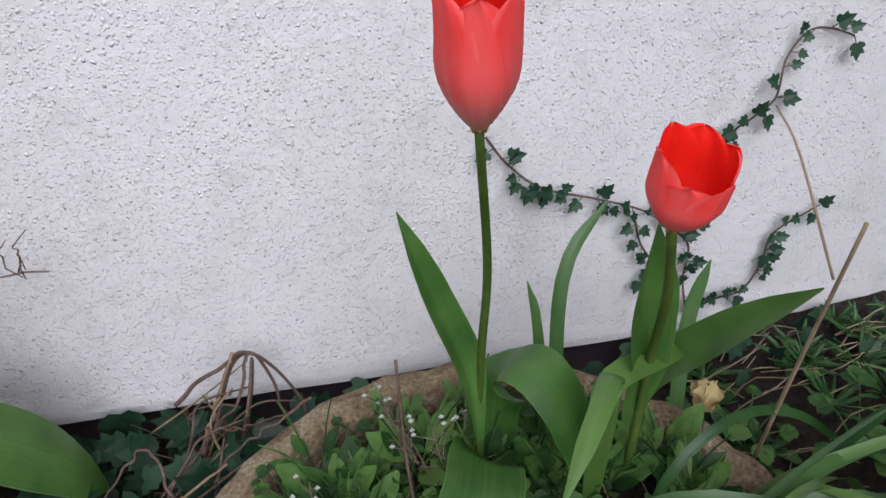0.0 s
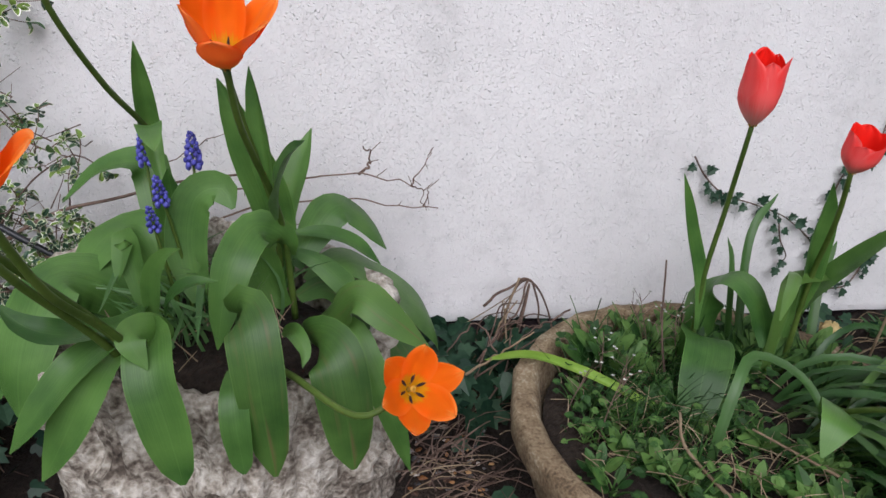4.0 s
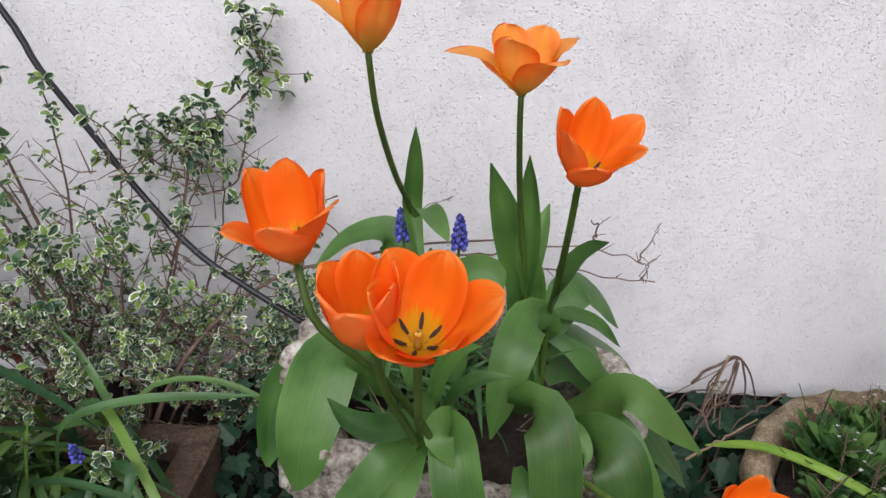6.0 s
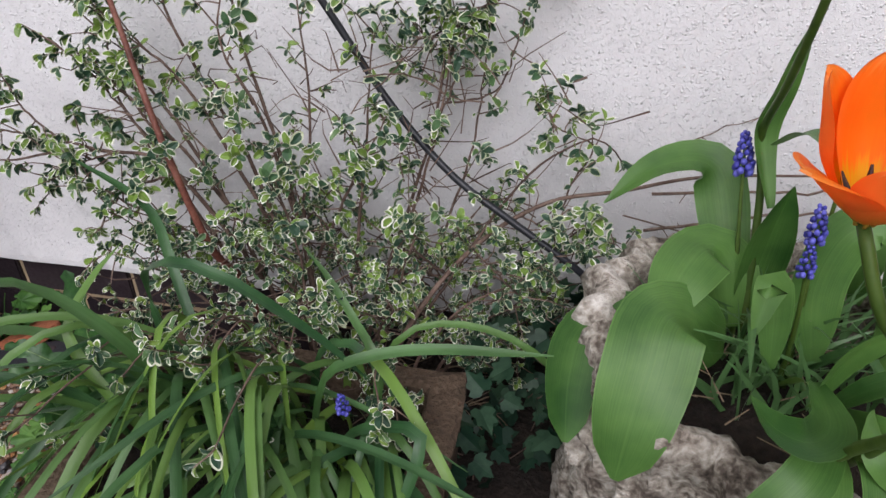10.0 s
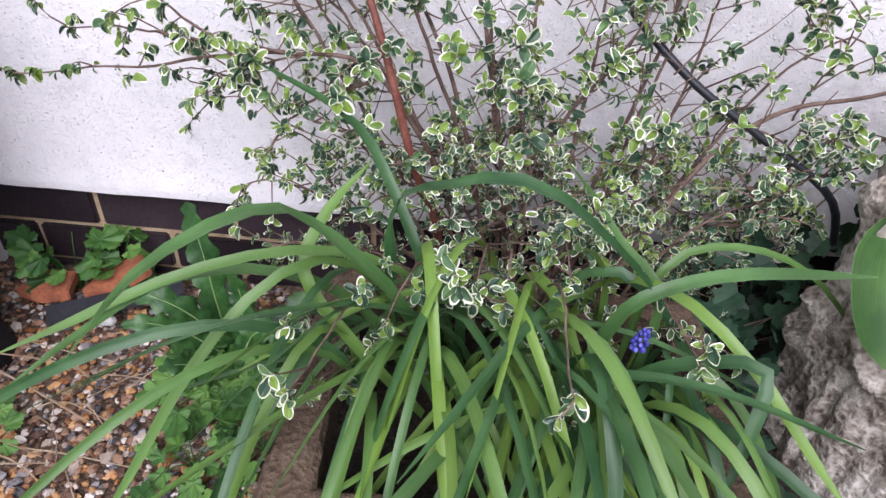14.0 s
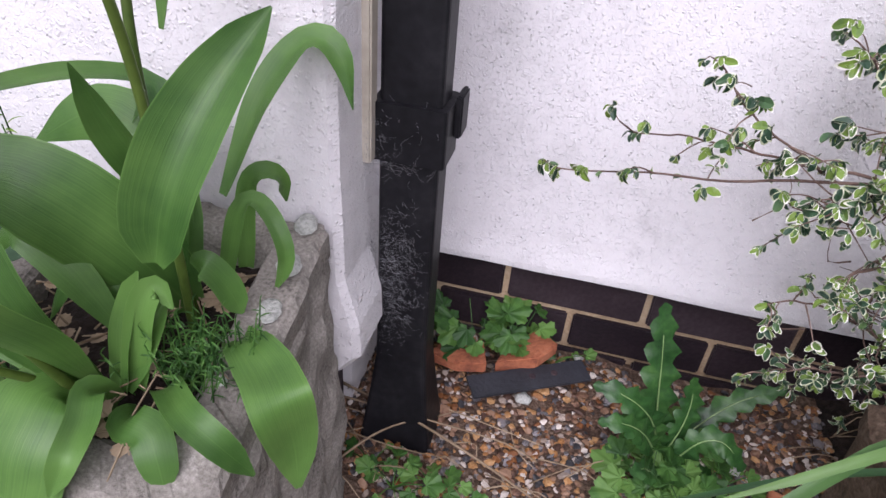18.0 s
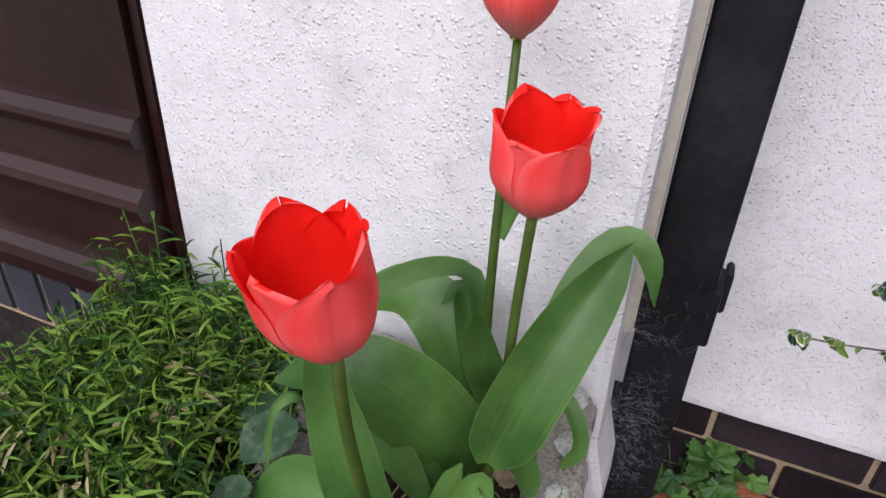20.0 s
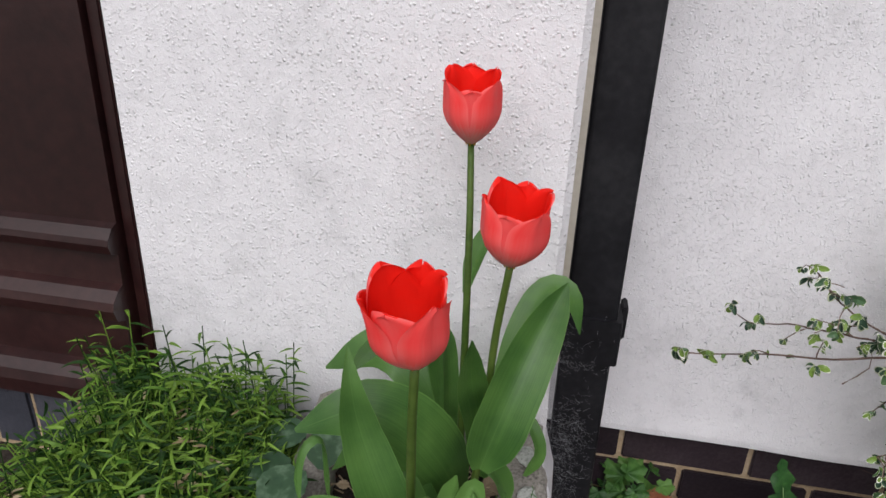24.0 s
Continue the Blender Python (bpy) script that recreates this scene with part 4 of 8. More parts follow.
tulip("orange tulip with wide open wavy petals", (-1.200, -0.250, 0.340), [(-1.203, -0.245, 0.470), (-1.222, -0.280, 0.600), (-1.232, -0.315, 0.690)],
      dict(base=(-1.235, -0.329, 0.737), axis=(0.0, -0.12, 1), h=0.066, r=0.029, flare=0.24, bend=0.1, mats=APRICOT, turn=180, open_in=0.9, special=((180, 0.95, 0.60, 0.92), (0, 0.62, 0.25, 1.0), (-60, 0.5, 0.50, 0.84), (-120, 0.22, 0.05, 0.92)), point=0.2, ruffle=0.16), [
      dict(points=[(-1.195, -0.245, 0.360), (-1.203, -0.240, 0.470), (-1.228, -0.235, 0.550), (-1.256, -0.232, 0.637)], width=0.052, material=green_leaf, face=(0.2, -1, 0.1), fold=0.5),
      dict(points=[(-1.203, -0.250, 0.470), (-1.205, -0.262, 0.540), (-1.208, -0.262, 0.600), (-1.213, -0.257, 0.655)], width=0.03, material=green_leaf, face=(-0.5, -1, 0.1), fold=0.7),
      dict(points=[(-1.180, -0.290, 0.432), (-1.183, -0.320, 0.471), (-1.208, -0.340, 0.490), (-1.228, -0.380, 0.466), (-1.240, -0.400, 0.420), (-1.249, -0.410, 0.374)], width=0.05, material=green_leaf, face=(-0.1, -0.8, 0.7), fold=-0.2),
      dict(points=[(-1.182, -0.270, 0.429), (-1.149, -0.280, 0.418), (-1.116, -0.290, 0.391), (-1.067, -0.300, 0.341)], width=0.034, material=green_leaf, face=(0.3, -0.6, 0.9), fold=-0.2),
      dict(points=[(-1.178, -0.250, 0.444), (-1.138, -0.240, 0.439), (-1.099, -0.230, 0.417), (-1.068, -0.230, 0.385)], width=0.026, material=green_leaf, face=(0.3, -0.5, 1), fold=0.3),
      dict(points=[(-1.188, -0.300, 0.363), (-1.209, -0.300, 0.397), (-1.212, -0.300, 0.445), (-1.187, -0.300, 0.469)], width=0.05, material=green_leaf, face=(0, -1, 0.3), fold=0.3)], group="tulips")
tulip("orange tulip leaning out from its pot", (-1.180, -0.290, 0.340), [(-1.182, -0.305, 0.462), (-1.184, -0.352, 0.535), (-1.192, -0.430, 0.630)],
      dict(base=(-1.193, -0.455, 0.688), axis=(0.08, -0.42, 1), h=0.070, r=0.025, flare=0.34, bend=0.0, mats=ORANGE, turn=30, width=0.88, open_in=0.9, special=((30, 0.85, 0.15, 1.0), (-30, 0.8, 0.10, 0.92), (150, 0.30, 0.0, 1.0), (-150, 0.35, 0.05, 0.92), (-90, 0.30, 0.05, 0.66)), point=0.85), [
      dict(points=[(-1.183, -0.335, 0.500), (-1.178, -0.355, 0.545), (-1.160, -0.370, 0.585), (-1.141, -0.380, 0.603)], width=0.036, material=green_leaf, face=(-0.3, -0.4, 1), fold=0.5),
      dict(points=[(-1.165, -0.250, 0.370), (-1.120, -0.205, 0.380), (-1.080, -0.180, 0.348), (-1.030, -0.154, 0.292), (-0.990, -0.138, 0.228), (-0.975, -0.118, 0.160)], width=0.078, material=green_leaf, face=(0.25, -0.25, 1), fold=-0.15, shape=BLUNT),
      dict(points=[(-1.175, -0.290, 0.370), (-1.140, -0.260, 0.370), (-1.092, -0.265, 0.345), (-1.050, -0.320, 0.325), (-1.012, -0.385, 0.290)], width=0.058, material=marked_leaf, face=(0.3, -0.5, 1), fold=-0.2),
      dict(points=[(-1.205, -0.190, 0.370), (-1.201, -0.177, 0.437), (-1.185, -0.145, 0.490), (-1.163, -0.111, 0.544)], width=0.042, material=green_leaf, face=(-0.4, -1, 0.2), fold=0.4),
      dict(points=[(-1.180, -0.260, 0.400), (-1.135, -0.200, 0.455), (-1.100, -0.180, 0.440), (-1.060, -0.180, 0.385)], width=0.06, material=green_leaf, face=(0.3, -0.3, 1), fold=-0.2)], group="tulips")
tulip("orange tulip arching out over the pot's rim", (-1.300, -0.420, 0.340), [(-1.318, -0.500, 0.460), (-1.352, -0.565, 0.565), (-1.395, -0.575, 0.615)],
      dict(base=(-1.411, -0.558, 0.655), axis=(-0.08, -0.16, 1), h=0.072, r=0.026, flare=0.22, bend=0.02, mats=ORANGE, turn=-90, open_in=0.9, special=((-90, 0.32, 0.05, 0.74), (-30, 0.78, 0.12, 0.96), (-150, 0.70, 0.20, 0.66)), point=0.5, ruffle=0.08, width=0.9), [
      dict(points=[(-1.370, -0.310, 0.360), (-1.402, -0.318, 0.412), (-1.436, -0.345, 0.434), (-1.450, -0.385, 0.402), (-1.460, -0.413, 0.358), (-1.466, -0.428, 0.305)], width=0.084, material=green_leaf, face=(-0.2, -0.6, 1), fold=-0.12, shape=BLUNT),
      dict(points=[(-1.350, -0.260, 0.370), (-1.366, -0.240, 0.430), (-1.388, -0.243, 0.452), (-1.412, -0.275, 0.442), (-1.432, -0.308, 0.408)], width=0.072, material=green_leaf, face=(-0.3, -0.5, 1), fold=-0.12, shape=BLUNT),
      dict(points=[(-1.400, -0.320, 0.360), (-1.460, -0.300, 0.395), (-1.500, -0.308, 0.380), (-1.512, -0.345, 0.345), (-1.511, -0.385, 0.298)], width=0.066, material=green_leaf, face=(-0.6, -0.5, 0.9), fold=-0.15, shape=BLUNT),
      dict(points=[(-1.320, -0.400, 0.427), (-1.329, -0.460, 0.439), (-1.359, -0.500, 0.457), (-1.387, -0.505, 0.470), (-1.408, -0.500, 0.491)], width=0.034, material=green_leaf, face=(-0.1, -0.5, 1), fold=0.35)], group="tulips")
tulip("wide open orange tulip with a yellow throat", (-1.300, -0.430, 0.340), [(-1.322, -0.490, 0.450), (-1.320, -0.575, 0.540)],
      dict(base=(-1.318, -0.628, 0.630), axis=(0.04, -0.44, 1), h=0.064, r=0.0262, flare=0.46, bend=0.02, mats=ORANGE, turn=0, open_in=0.9, special=((0, 0.85, 0.08, 1.05), (-60, 0.6, 0.05, 0.86), (-120, 0.5, 0.08, 0.78), (180, 0.30, 0.0, 0.92)), point=0.35), [
      dict(points=[(-1.315, -0.430, 0.418), (-1.333, -0.470, 0.429), (-1.355, -0.505, 0.422), (-1.384, -0.520, 0.390), (-1.421, -0.525, 0.340)], width=0.036, material=green_leaf, face=(-0.3, -0.8, 0.6), fold=0.25),
      dict(points=[(-1.321, -0.430, 0.411), (-1.333, -0.475, 0.415), (-1.346, -0.510, 0.399), (-1.370, -0.520, 0.355), (-1.403, -0.520, 0.299)], width=0.045, material=green_leaf, face=(-0.2, -0.9, 0.5), fold=0.25),
      dict(points=[(-1.302, -0.420, 0.411), (-1.293, -0.475, 0.429), (-1.287, -0.505, 0.404), (-1.278, -0.515, 0.357), (-1.272, -0.515, 0.280)], width=0.05, material=green_leaf, face=(0.0, -1, 0.4), fold=0.3, shape=BLUNT),
      dict(points=[(-1.285, -0.430, 0.411), (-1.299, -0.470, 0.440), (-1.304, -0.490, 0.440), (-1.290, -0.500, 0.413)], width=0.036, material=green_leaf, face=(0.1, -0.8, 0.6), fold=-0.2, shape=BROAD),
      dict(points=[(-1.317, -0.400, 0.398), (-1.306, -0.410, 0.462), (-1.287, -0.420, 0.495), (-1.264, -0.430, 0.508)], width=0.02, material=green_leaf, face=(0.2, -0.8, 0.5), fold=0.4)], group="tulips")
tulip("open orange tulip half hidden behind another", (-1.320, -0.430, 0.340), [(-1.330, -0.490, 0.440), (-1.345, -0.570, 0.550)],
      dict(base=(-1.349, -0.612, 0.620), axis=(-0.12, -0.38, 1), h=0.070, r=0.0235, flare=0.22, bend=0.0, mats=ORANGE, width=0.95, turn=-90, open_in=0.9, special=(), point=0.35), [
      dict(points=[(-1.304, -0.400, 0.398), (-1.288, -0.420, 0.444), (-1.261, -0.430, 0.469), (-1.232, -0.430, 0.471)], width=0.02, material=green_leaf, face=(0, -0.5, 1), fold=0.4),
      dict(points=[(-1.289, -0.320, 0.384), (-1.299, -0.300, 0.453), (-1.285, -0.290, 0.508), (-1.254, -0.290, 0.520), (-1.239, -0.300, 0.498)], width=0.05, material=green_leaf, face=(0, -0.9, 0.5), fold=0.25, shape=BLUNT),
      dict(points=[(-1.341, -0.360, 0.402), (-1.345, -0.350, 0.441), (-1.353, -0.340, 0.480), (-1.363, -0.360, 0.432)], width=0.03, material=green_leaf, face=(-0.2, -0.9, 0.4), fold=0.3)], group="tulips")
tulip("orange tulip hanging low over the pot's front", (-1.200, -0.380, 0.330), [(-1.160, -0.460, 0.370), (-1.090, -0.545, 0.385)],
      dict(base=(-1.042, -0.532, 0.404), axis=(0.20, -0.8, 0.62), h=0.066, r=0.021, flare=0.95, bend=0.05, mats=ORANGE, width=0.86, turn=20, open_in=0.9, special=(), point=1.0), [
      dict(points=[(-1.213, -0.360, 0.370), (-1.209, -0.430, 0.438), (-1.196, -0.475, 0.442), (-1.189, -0.495, 0.396), (-1.186, -0.500, 0.342), (-1.182, -0.500, 0.271)], width=0.054, material=marked_leaf, face=(0, -1, 0.4), fold=-0.2, shape=BLUNT),
      dict(points=[(-1.156, -0.360, 0.353), (-1.134, -0.420, 0.387), (-1.116, -0.455, 0.385), (-1.107, -0.470, 0.337), (-1.101, -0.475, 0.252)], width=0.062, material=marked_leaf, face=(0.1, -1, 0.4), fold=-0.2, shape=BLUNT),
      dict(points=[(-1.131, -0.330, 0.362), (-1.099, -0.380, 0.375), (-1.080, -0.410, 0.342), (-1.058, -0.420, 0.283), (-1.036, -0.420, 0.193)], width=0.034, material=green_leaf, face=(0.4, -1, 0.3), fold=0.35),
      dict(points=[(-1.223, -0.460, 0.382), (-1.217, -0.490, 0.370), (-1.214, -0.505, 0.339), (-1.211, -0.510, 0.286)], width=0.03, material=green_leaf, face=(0, -1, 0.3), fold=0.3, shape=BLUNT),
      dict(points=[(-1.170, -0.300, 0.328), (-1.131, -0.340, 0.371), (-1.093, -0.370, 0.416), (-1.062, -0.390, 0.402), (-1.009, -0.400, 0.356)], width=0.052, material=marked_leaf, face=(0.2, -0.6, 0.9), fold=-0.2),
      dict(points=[(-1.182, -0.380, 0.376), (-1.162, -0.420, 0.400), (-1.149, -0.440, 0.388), (-1.152, -0.450, 0.374)], width=0.02, material=green_leaf, face=(0.2, -0.8, 0.6), fold=0.4)], group="tulips")
grape_hyacinth((-1.340, -0.260, 0.340), (-1.366, -0.200, 0.553), 0.92, [dict(points=[(-1.340, -0.270, 0.340), (-1.360, -0.330, 0.440), (-1.370, -0.400, 0.420)], width=0.01, material=strap_green, fold=0.5)])
grape_hyacinth((-1.290, -0.280, 0.340), (-1.290, -0.252, 0.567), 0.95, [dict(points=[(-1.290, -0.290, 0.340), (-1.270, -0.360, 0.430), (-1.260, -0.440, 0.400)], width=0.01, material=strap_green, fold=0.5)])
grape_hyacinth((-1.300, -0.310, 0.340), (-1.320, -0.304, 0.532), 0.8, [dict(points=[(-1.310, -0.310, 0.340), (-1.320, -0.400, 0.420), (-1.330, -0.470, 0.380)], width=0.009, material=strap_green, fold=0.5)])
grape_hyacinth((-1.310, -0.320, 0.340), (-1.326, -0.325, 0.505), 0.7, [])
grape_hyacinth((-1.740, -0.360, 0.190), (-1.737, -0.393, 0.322), 0.7, [])
tulip("red tulip with a coral bloom in a concrete planter", (-2.757, -0.553, 0.325), [(-2.752, -0.610, 0.480), (-2.744, -0.650, 0.610)],
      dict(base=(-2.740, -0.662, 0.674), axis=(-0.08, -0.2, 1), h=0.064, r=0.0275, flare=-0.03, bend=0.03, mats=RED, turn=-40, open_in=0.9, special=((-100, -0.02, 0.04, 0.88), (-40, -0.02, 0.03, 0.96), (-160, -0.02, 0.03, 0.96)), point=0.30, ruffle=0.08), [
      dict(points=[(-2.755, -0.560, 0.375), (-2.775, -0.585, 0.460), (-2.806, -0.573, 0.536), (-2.815, -0.570, 0.580), (-2.822, -0.557, 0.612)], width=0.046, material=green_leaf, face=(0.5, -0.9, 0.1), fold=0.35, shape=BLADE),
      dict(points=[(-2.752, -0.560, 0.375), (-2.748, -0.600, 0.450), (-2.740, -0.640, 0.515), (-2.728, -0.670, 0.576)], width=0.046, material=green_leaf, face=(-0.3, 0.5, 0.8), fold=0.45, shape=LANCE),
      dict(points=[(-2.765, -0.560, 0.370), (-2.820, -0.560, 0.415), (-2.866, -0.555, 0.413), (-2.885, -0.570, 0.390), (-2.888, -0.580, 0.360)], width=0.04, material=green_leaf, face=(-0.1, -0.4, 1), fold=-0.2, shape=BLUNT),
      dict(points=[(-2.745, -0.562, 0.355), (-2.755, -0.592, 0.397), (-2.754, -0.615, 0.392), (-2.755, -0.633, 0.378), (-2.759, -0.647, 0.345), (-2.775, -0.672, 0.270)], width=0.074, material=green_leaf, face=(0.1, -0.4, 1), fold=-0.15, shape=BROAD),
      dict(points=[(-2.735, -0.560, 0.355), (-2.731, -0.582, 0.397), (-2.720, -0.606, 0.395), (-2.715, -0.632, 0.388), (-2.725, -0.644, 0.360)], width=0.022, material=green_leaf, face=(0.4, -0.4, 0.9), fold=0.5, shape=STRAP),
      dict(points=[(-2.712, -0.553, 0.345), (-2.704, -0.586, 0.378), (-2.683, -0.592, 0.381), (-2.671, -0.603, 0.368), (-2.665, -0.610, 0.340)], width=0.030, material=green_leaf, face=(0.3, -0.5, 0.9), fold=-0.2, shape=STRAP),
      dict(points=[(-2.738, -0.550, 0.360), (-2.738, -0.530, 0.410), (-2.730, -0.512, 0.452)], width=0.024, material=green_leaf, face=(-0.3, -1, 0.3), fold=0.6, shape=STRAP),
      dict(points=[(-2.733, -0.550, 0.360), (-2.724, -0.530, 0.400), (-2.716, -0.505, 0.423)], width=0.024, material=green_leaf, face=(0.3, -1, 0.3), fold=0.6),
      dict(points=[(-2.712, -0.535, 0.345), (-2.697, -0.549, 0.378), (-2.662, -0.578, 0.392), (-2.634, -0.586, 0.380), (-2.614, -0.577, 0.340)], width=0.024, material=green_leaf, face=(0.4, -0.4, 0.9), fold=0.3, shape=STRAP),
      dict(points=[(-2.730, -0.545, 0.360), (-2.722, -0.530, 0.425), (-2.712, -0.520, 0.448), (-2.700, -0.520, 0.430)], width=0.022, material=green_leaf, face=(0.3, -0.8, 0.5), fold=0.4, shape=STRAP),
      dict(points=[(-2.682, -0.470, 0.350), (-2.663, -0.493, 0.385), (-2.629, -0.520, 0.388), (-2.606, -0.544, 0.385), (-2.600, -0.540, 0.333), (-2.598, -0.544, 0.285)], width=0.048, material=green_leaf, face=(0.5, -0.5, 0.8), fold=-0.12, shape=(0.35, 0.55, 0.8, 0.98, 1.0, 1.0, 0.9, 0.6, 0.1)),
      dict(points=[(-2.750, -0.520, 0.390), (-2.785, -0.520, 0.445), (-2.826, -0.516, 0.468), (-2.855, -0.520, 0.440)], width=0.03, material=green_leaf, face=(0.2, -0.6, 0.8), fold=-0.2),
      dict(points=[(-2.855, -0.530, 0.414), (-2.853, -0.545, 0.497), (-2.865, -0.560, 0.499), (-2.869, -0.570, 0.474), (-2.864, -0.580, 0.449)], width=0.012, material=green_leaf, face=(-0.4, -0.6, 0.8), fold=0.3, shape=STRAP)], group="tulips")
tulip("coral red tulip with a deep red inside", (-2.725, -0.470, 0.330), [(-2.710, -0.490, 0.480), (-2.704, -0.503, 0.600)],
      dict(base=(-2.694, -0.530, 0.690), axis=(0.05, -0.1, 1), h=0.064, r=0.0285, flare=-0.05, bend=0.03, mats=RED, turn=-45, open_in=0.9, special=((-105, -0.05, 0.03, 0.84), (-45, -0.05, 0.03, 0.92), (-165, -0.05, 0.03, 0.97)), point=0.30, ruffle=0.08), [
      dict(points=[(-2.707, -0.520, 0.470), (-2.696, -0.522, 0.512), (-2.683, -0.508, 0.554), (-2.667, -0.480, 0.594), (-2.644, -0.435, 0.636)], width=0.050, material=green_leaf, face=(0.2, -1, 0.35), fold=0.55, shape=(0.3, 0.85, 1.0, 1.0, 1.0, 0.92, 0.78, 0.54, 0.04)),
      dict(points=[(-2.710, -0.420, 0.470), (-2.690, -0.385, 0.540), (-2.670, -0.352, 0.580), (-2.650, -0.343, 0.588), (-2.633, -0.343, 0.572), (-2.622, -0.348, 0.532)], width=0.03, material=green_leaf, face=(-0.2, -0.6, 0.9), fold=0.3),
      dict(points=[(-2.718, -0.476, 0.440), (-2.717, -0.480, 0.500), (-2.721, -0.510, 0.560), (-2.720, -0.535, 0.620)], width=0.032, material=green_leaf, face=(0.3, -1, 0.1), fold=0.5),
      dict(points=[(-2.712, -0.470, 0.425), (-2.702, -0.472, 0.437), (-2.688, -0.468, 0.417), (-2.678, -0.465, 0.386)], width=0.024, material=green_leaf, face=(0.3, -0.5, 0.9), fold=0.3, shape=STRAP),
      dict(points=[(-2.715, -0.430, 0.380), (-2.703, -0.415, 0.450), (-2.687, -0.411, 0.466), (-2.664, -0.422, 0.455), (-2.652, -0.430, 0.425), (-2.668, -0.426, 0.383)], width=0.016, material=green_leaf, face=(0.3, -0.5, 0.9), fold=0.4, shape=STRAP),
      dict(points=[(-2.710, -0.400, 0.380), (-2.706, -0.392, 0.455), (-2.694, -0.388, 0.479), (-2.680, -0.376, 0.472), (-2.684, -0.360, 0.435)], width=0.018, material=green_leaf, face=(0.3, -0.5, 0.9), fold=0.3, shape=STRAP)], group="tulips")
tulip("tall red tulip close to the porch wall", (-2.735, -0.450, 0.330), [(-2.736, -0.458, 0.500), (-2.737, -0.458, 0.605), (-2.741, -0.440, 0.690)],
      dict(base=(-2.747, -0.416, 0.757), axis=(0, -0.1, 1), h=0.067, r=0.0275, flare=-0.06, bend=0.03, mats=RED, turn=-25, open_in=0.9, special=((-85, -0.06, 0.03, 0.80), (-25, -0.06, 0.03, 0.94), (-145, -0.06, 0.03, 0.94)), point=0.30, ruffle=0.08), [
      dict(points=[(-2.745, -0.413, 0.600), (-2.737, -0.405, 0.640), (-2.724, -0.395, 0.665), (-2.708, -0.388, 0.690)], width=0.022, material=green_leaf, face=(-0.3, -0.7, 0.6), fold=0.6),
      dict(points=[(-2.735, -0.455, 0.370), (-2.752, -0.485, 0.440), (-2.785, -0.510, 0.500), (-2.825, -0.525, 0.522), (-2.885, -0.535, 0.495)], width=0.076, material=green_leaf, face=(0.35, -0.75, 0.6), fold=-0.08, shape=BROAD),
      dict(points=[(-2.745, -0.430, 0.400), (-2.790, -0.405, 0.490), (-2.840, -0.395, 0.510), (-2.905, -0.400, 0.475)], width=0.062, material=green_leaf, face=(0.2, -0.8, 0.5), fold=-0.1, shape=BROAD),
      dict(points=[(-2.752, -0.420, 0.420), (-2.762, -0.405, 0.530), (-2.782, -0.400, 0.553), (-2.805, -0.440, 0.568), (-2.816, -0.500, 0.578), (-2.822, -0.560, 0.585)], width=0.022, material=green_leaf, face=(0.3, -0.2, 1), fold=0.3, shape=STRAP),
      dict(points=[(-2.750, -0.420, 0.420), (-2.770, -0.400, 0.500), (-2.785, -0.395, 0.530), (-2.800, -0.400, 0.510)], width=0.03, material=green_leaf, face=(0, -0.4, 1), fold=0.3),
      dict(points=[(-2.740, -0.500, 0.370), (-2.770, -0.500, 0.420), (-2.800, -0.510, 0.420), (-2.820, -0.520, 0.385)], width=0.022, material=green_leaf, face=(0, -0.6, 0.9), fold=-0.2)], group="tulips")
tulip("tall coral red tulip pale at its foot", (-0.594, -0.225, 0.190), [(-0.589, -0.210, 0.340), (-0.586, -0.222, 0.450)],
      dict(base=(-0.603, -0.270, 0.588), axis=(-0.03, -0.08, 1), h=0.087, r=0.0278, flare=-0.24, bend=0.0, mats=RED, turn=-100, open_in=0.93, special=((-100, -0.22, 0.0, 0.94), (-160, -0.08, 0.04, 1.0), (-40, -0.06, 0.06, 1.0)), point=0.6, width=0.92), [
      dict(points=[(-0.594, -0.225, 0.260), (-0.600, -0.214, 0.340), (-0.625, -0.212, 0.420), (-0.652, -0.215, 0.508)], width=0.03, material=green_leaf, face=(0.6, -1, 0), fold=0.7),
      dict(points=[(-0.593, -0.240, 0.220), (-0.593, -0.245, 0.262), (-0.605, -0.290, 0.278), (-0.630, -0.335, 0.262), (-0.655, -0.377, 0.200)], width=0.068, material=green_leaf, face=(0, -0.5, 1), fold=-0.12, shape=STRAP),
      dict(points=[(-0.578, -0.205, 0.210), (-0.573, -0.200, 0.290), (-0.564, -0.207, 0.335), (-0.548, -0.228, 0.350), (-0.530, -0.252, 0.335), (-0.518, -0.270, 0.300), (-0.522, -0.285, 0.265)], width=0.056, material=green_leaf, face=(0.05, -0.15, 1), fold=-0.12, shape=STRAP)], group="tulips")
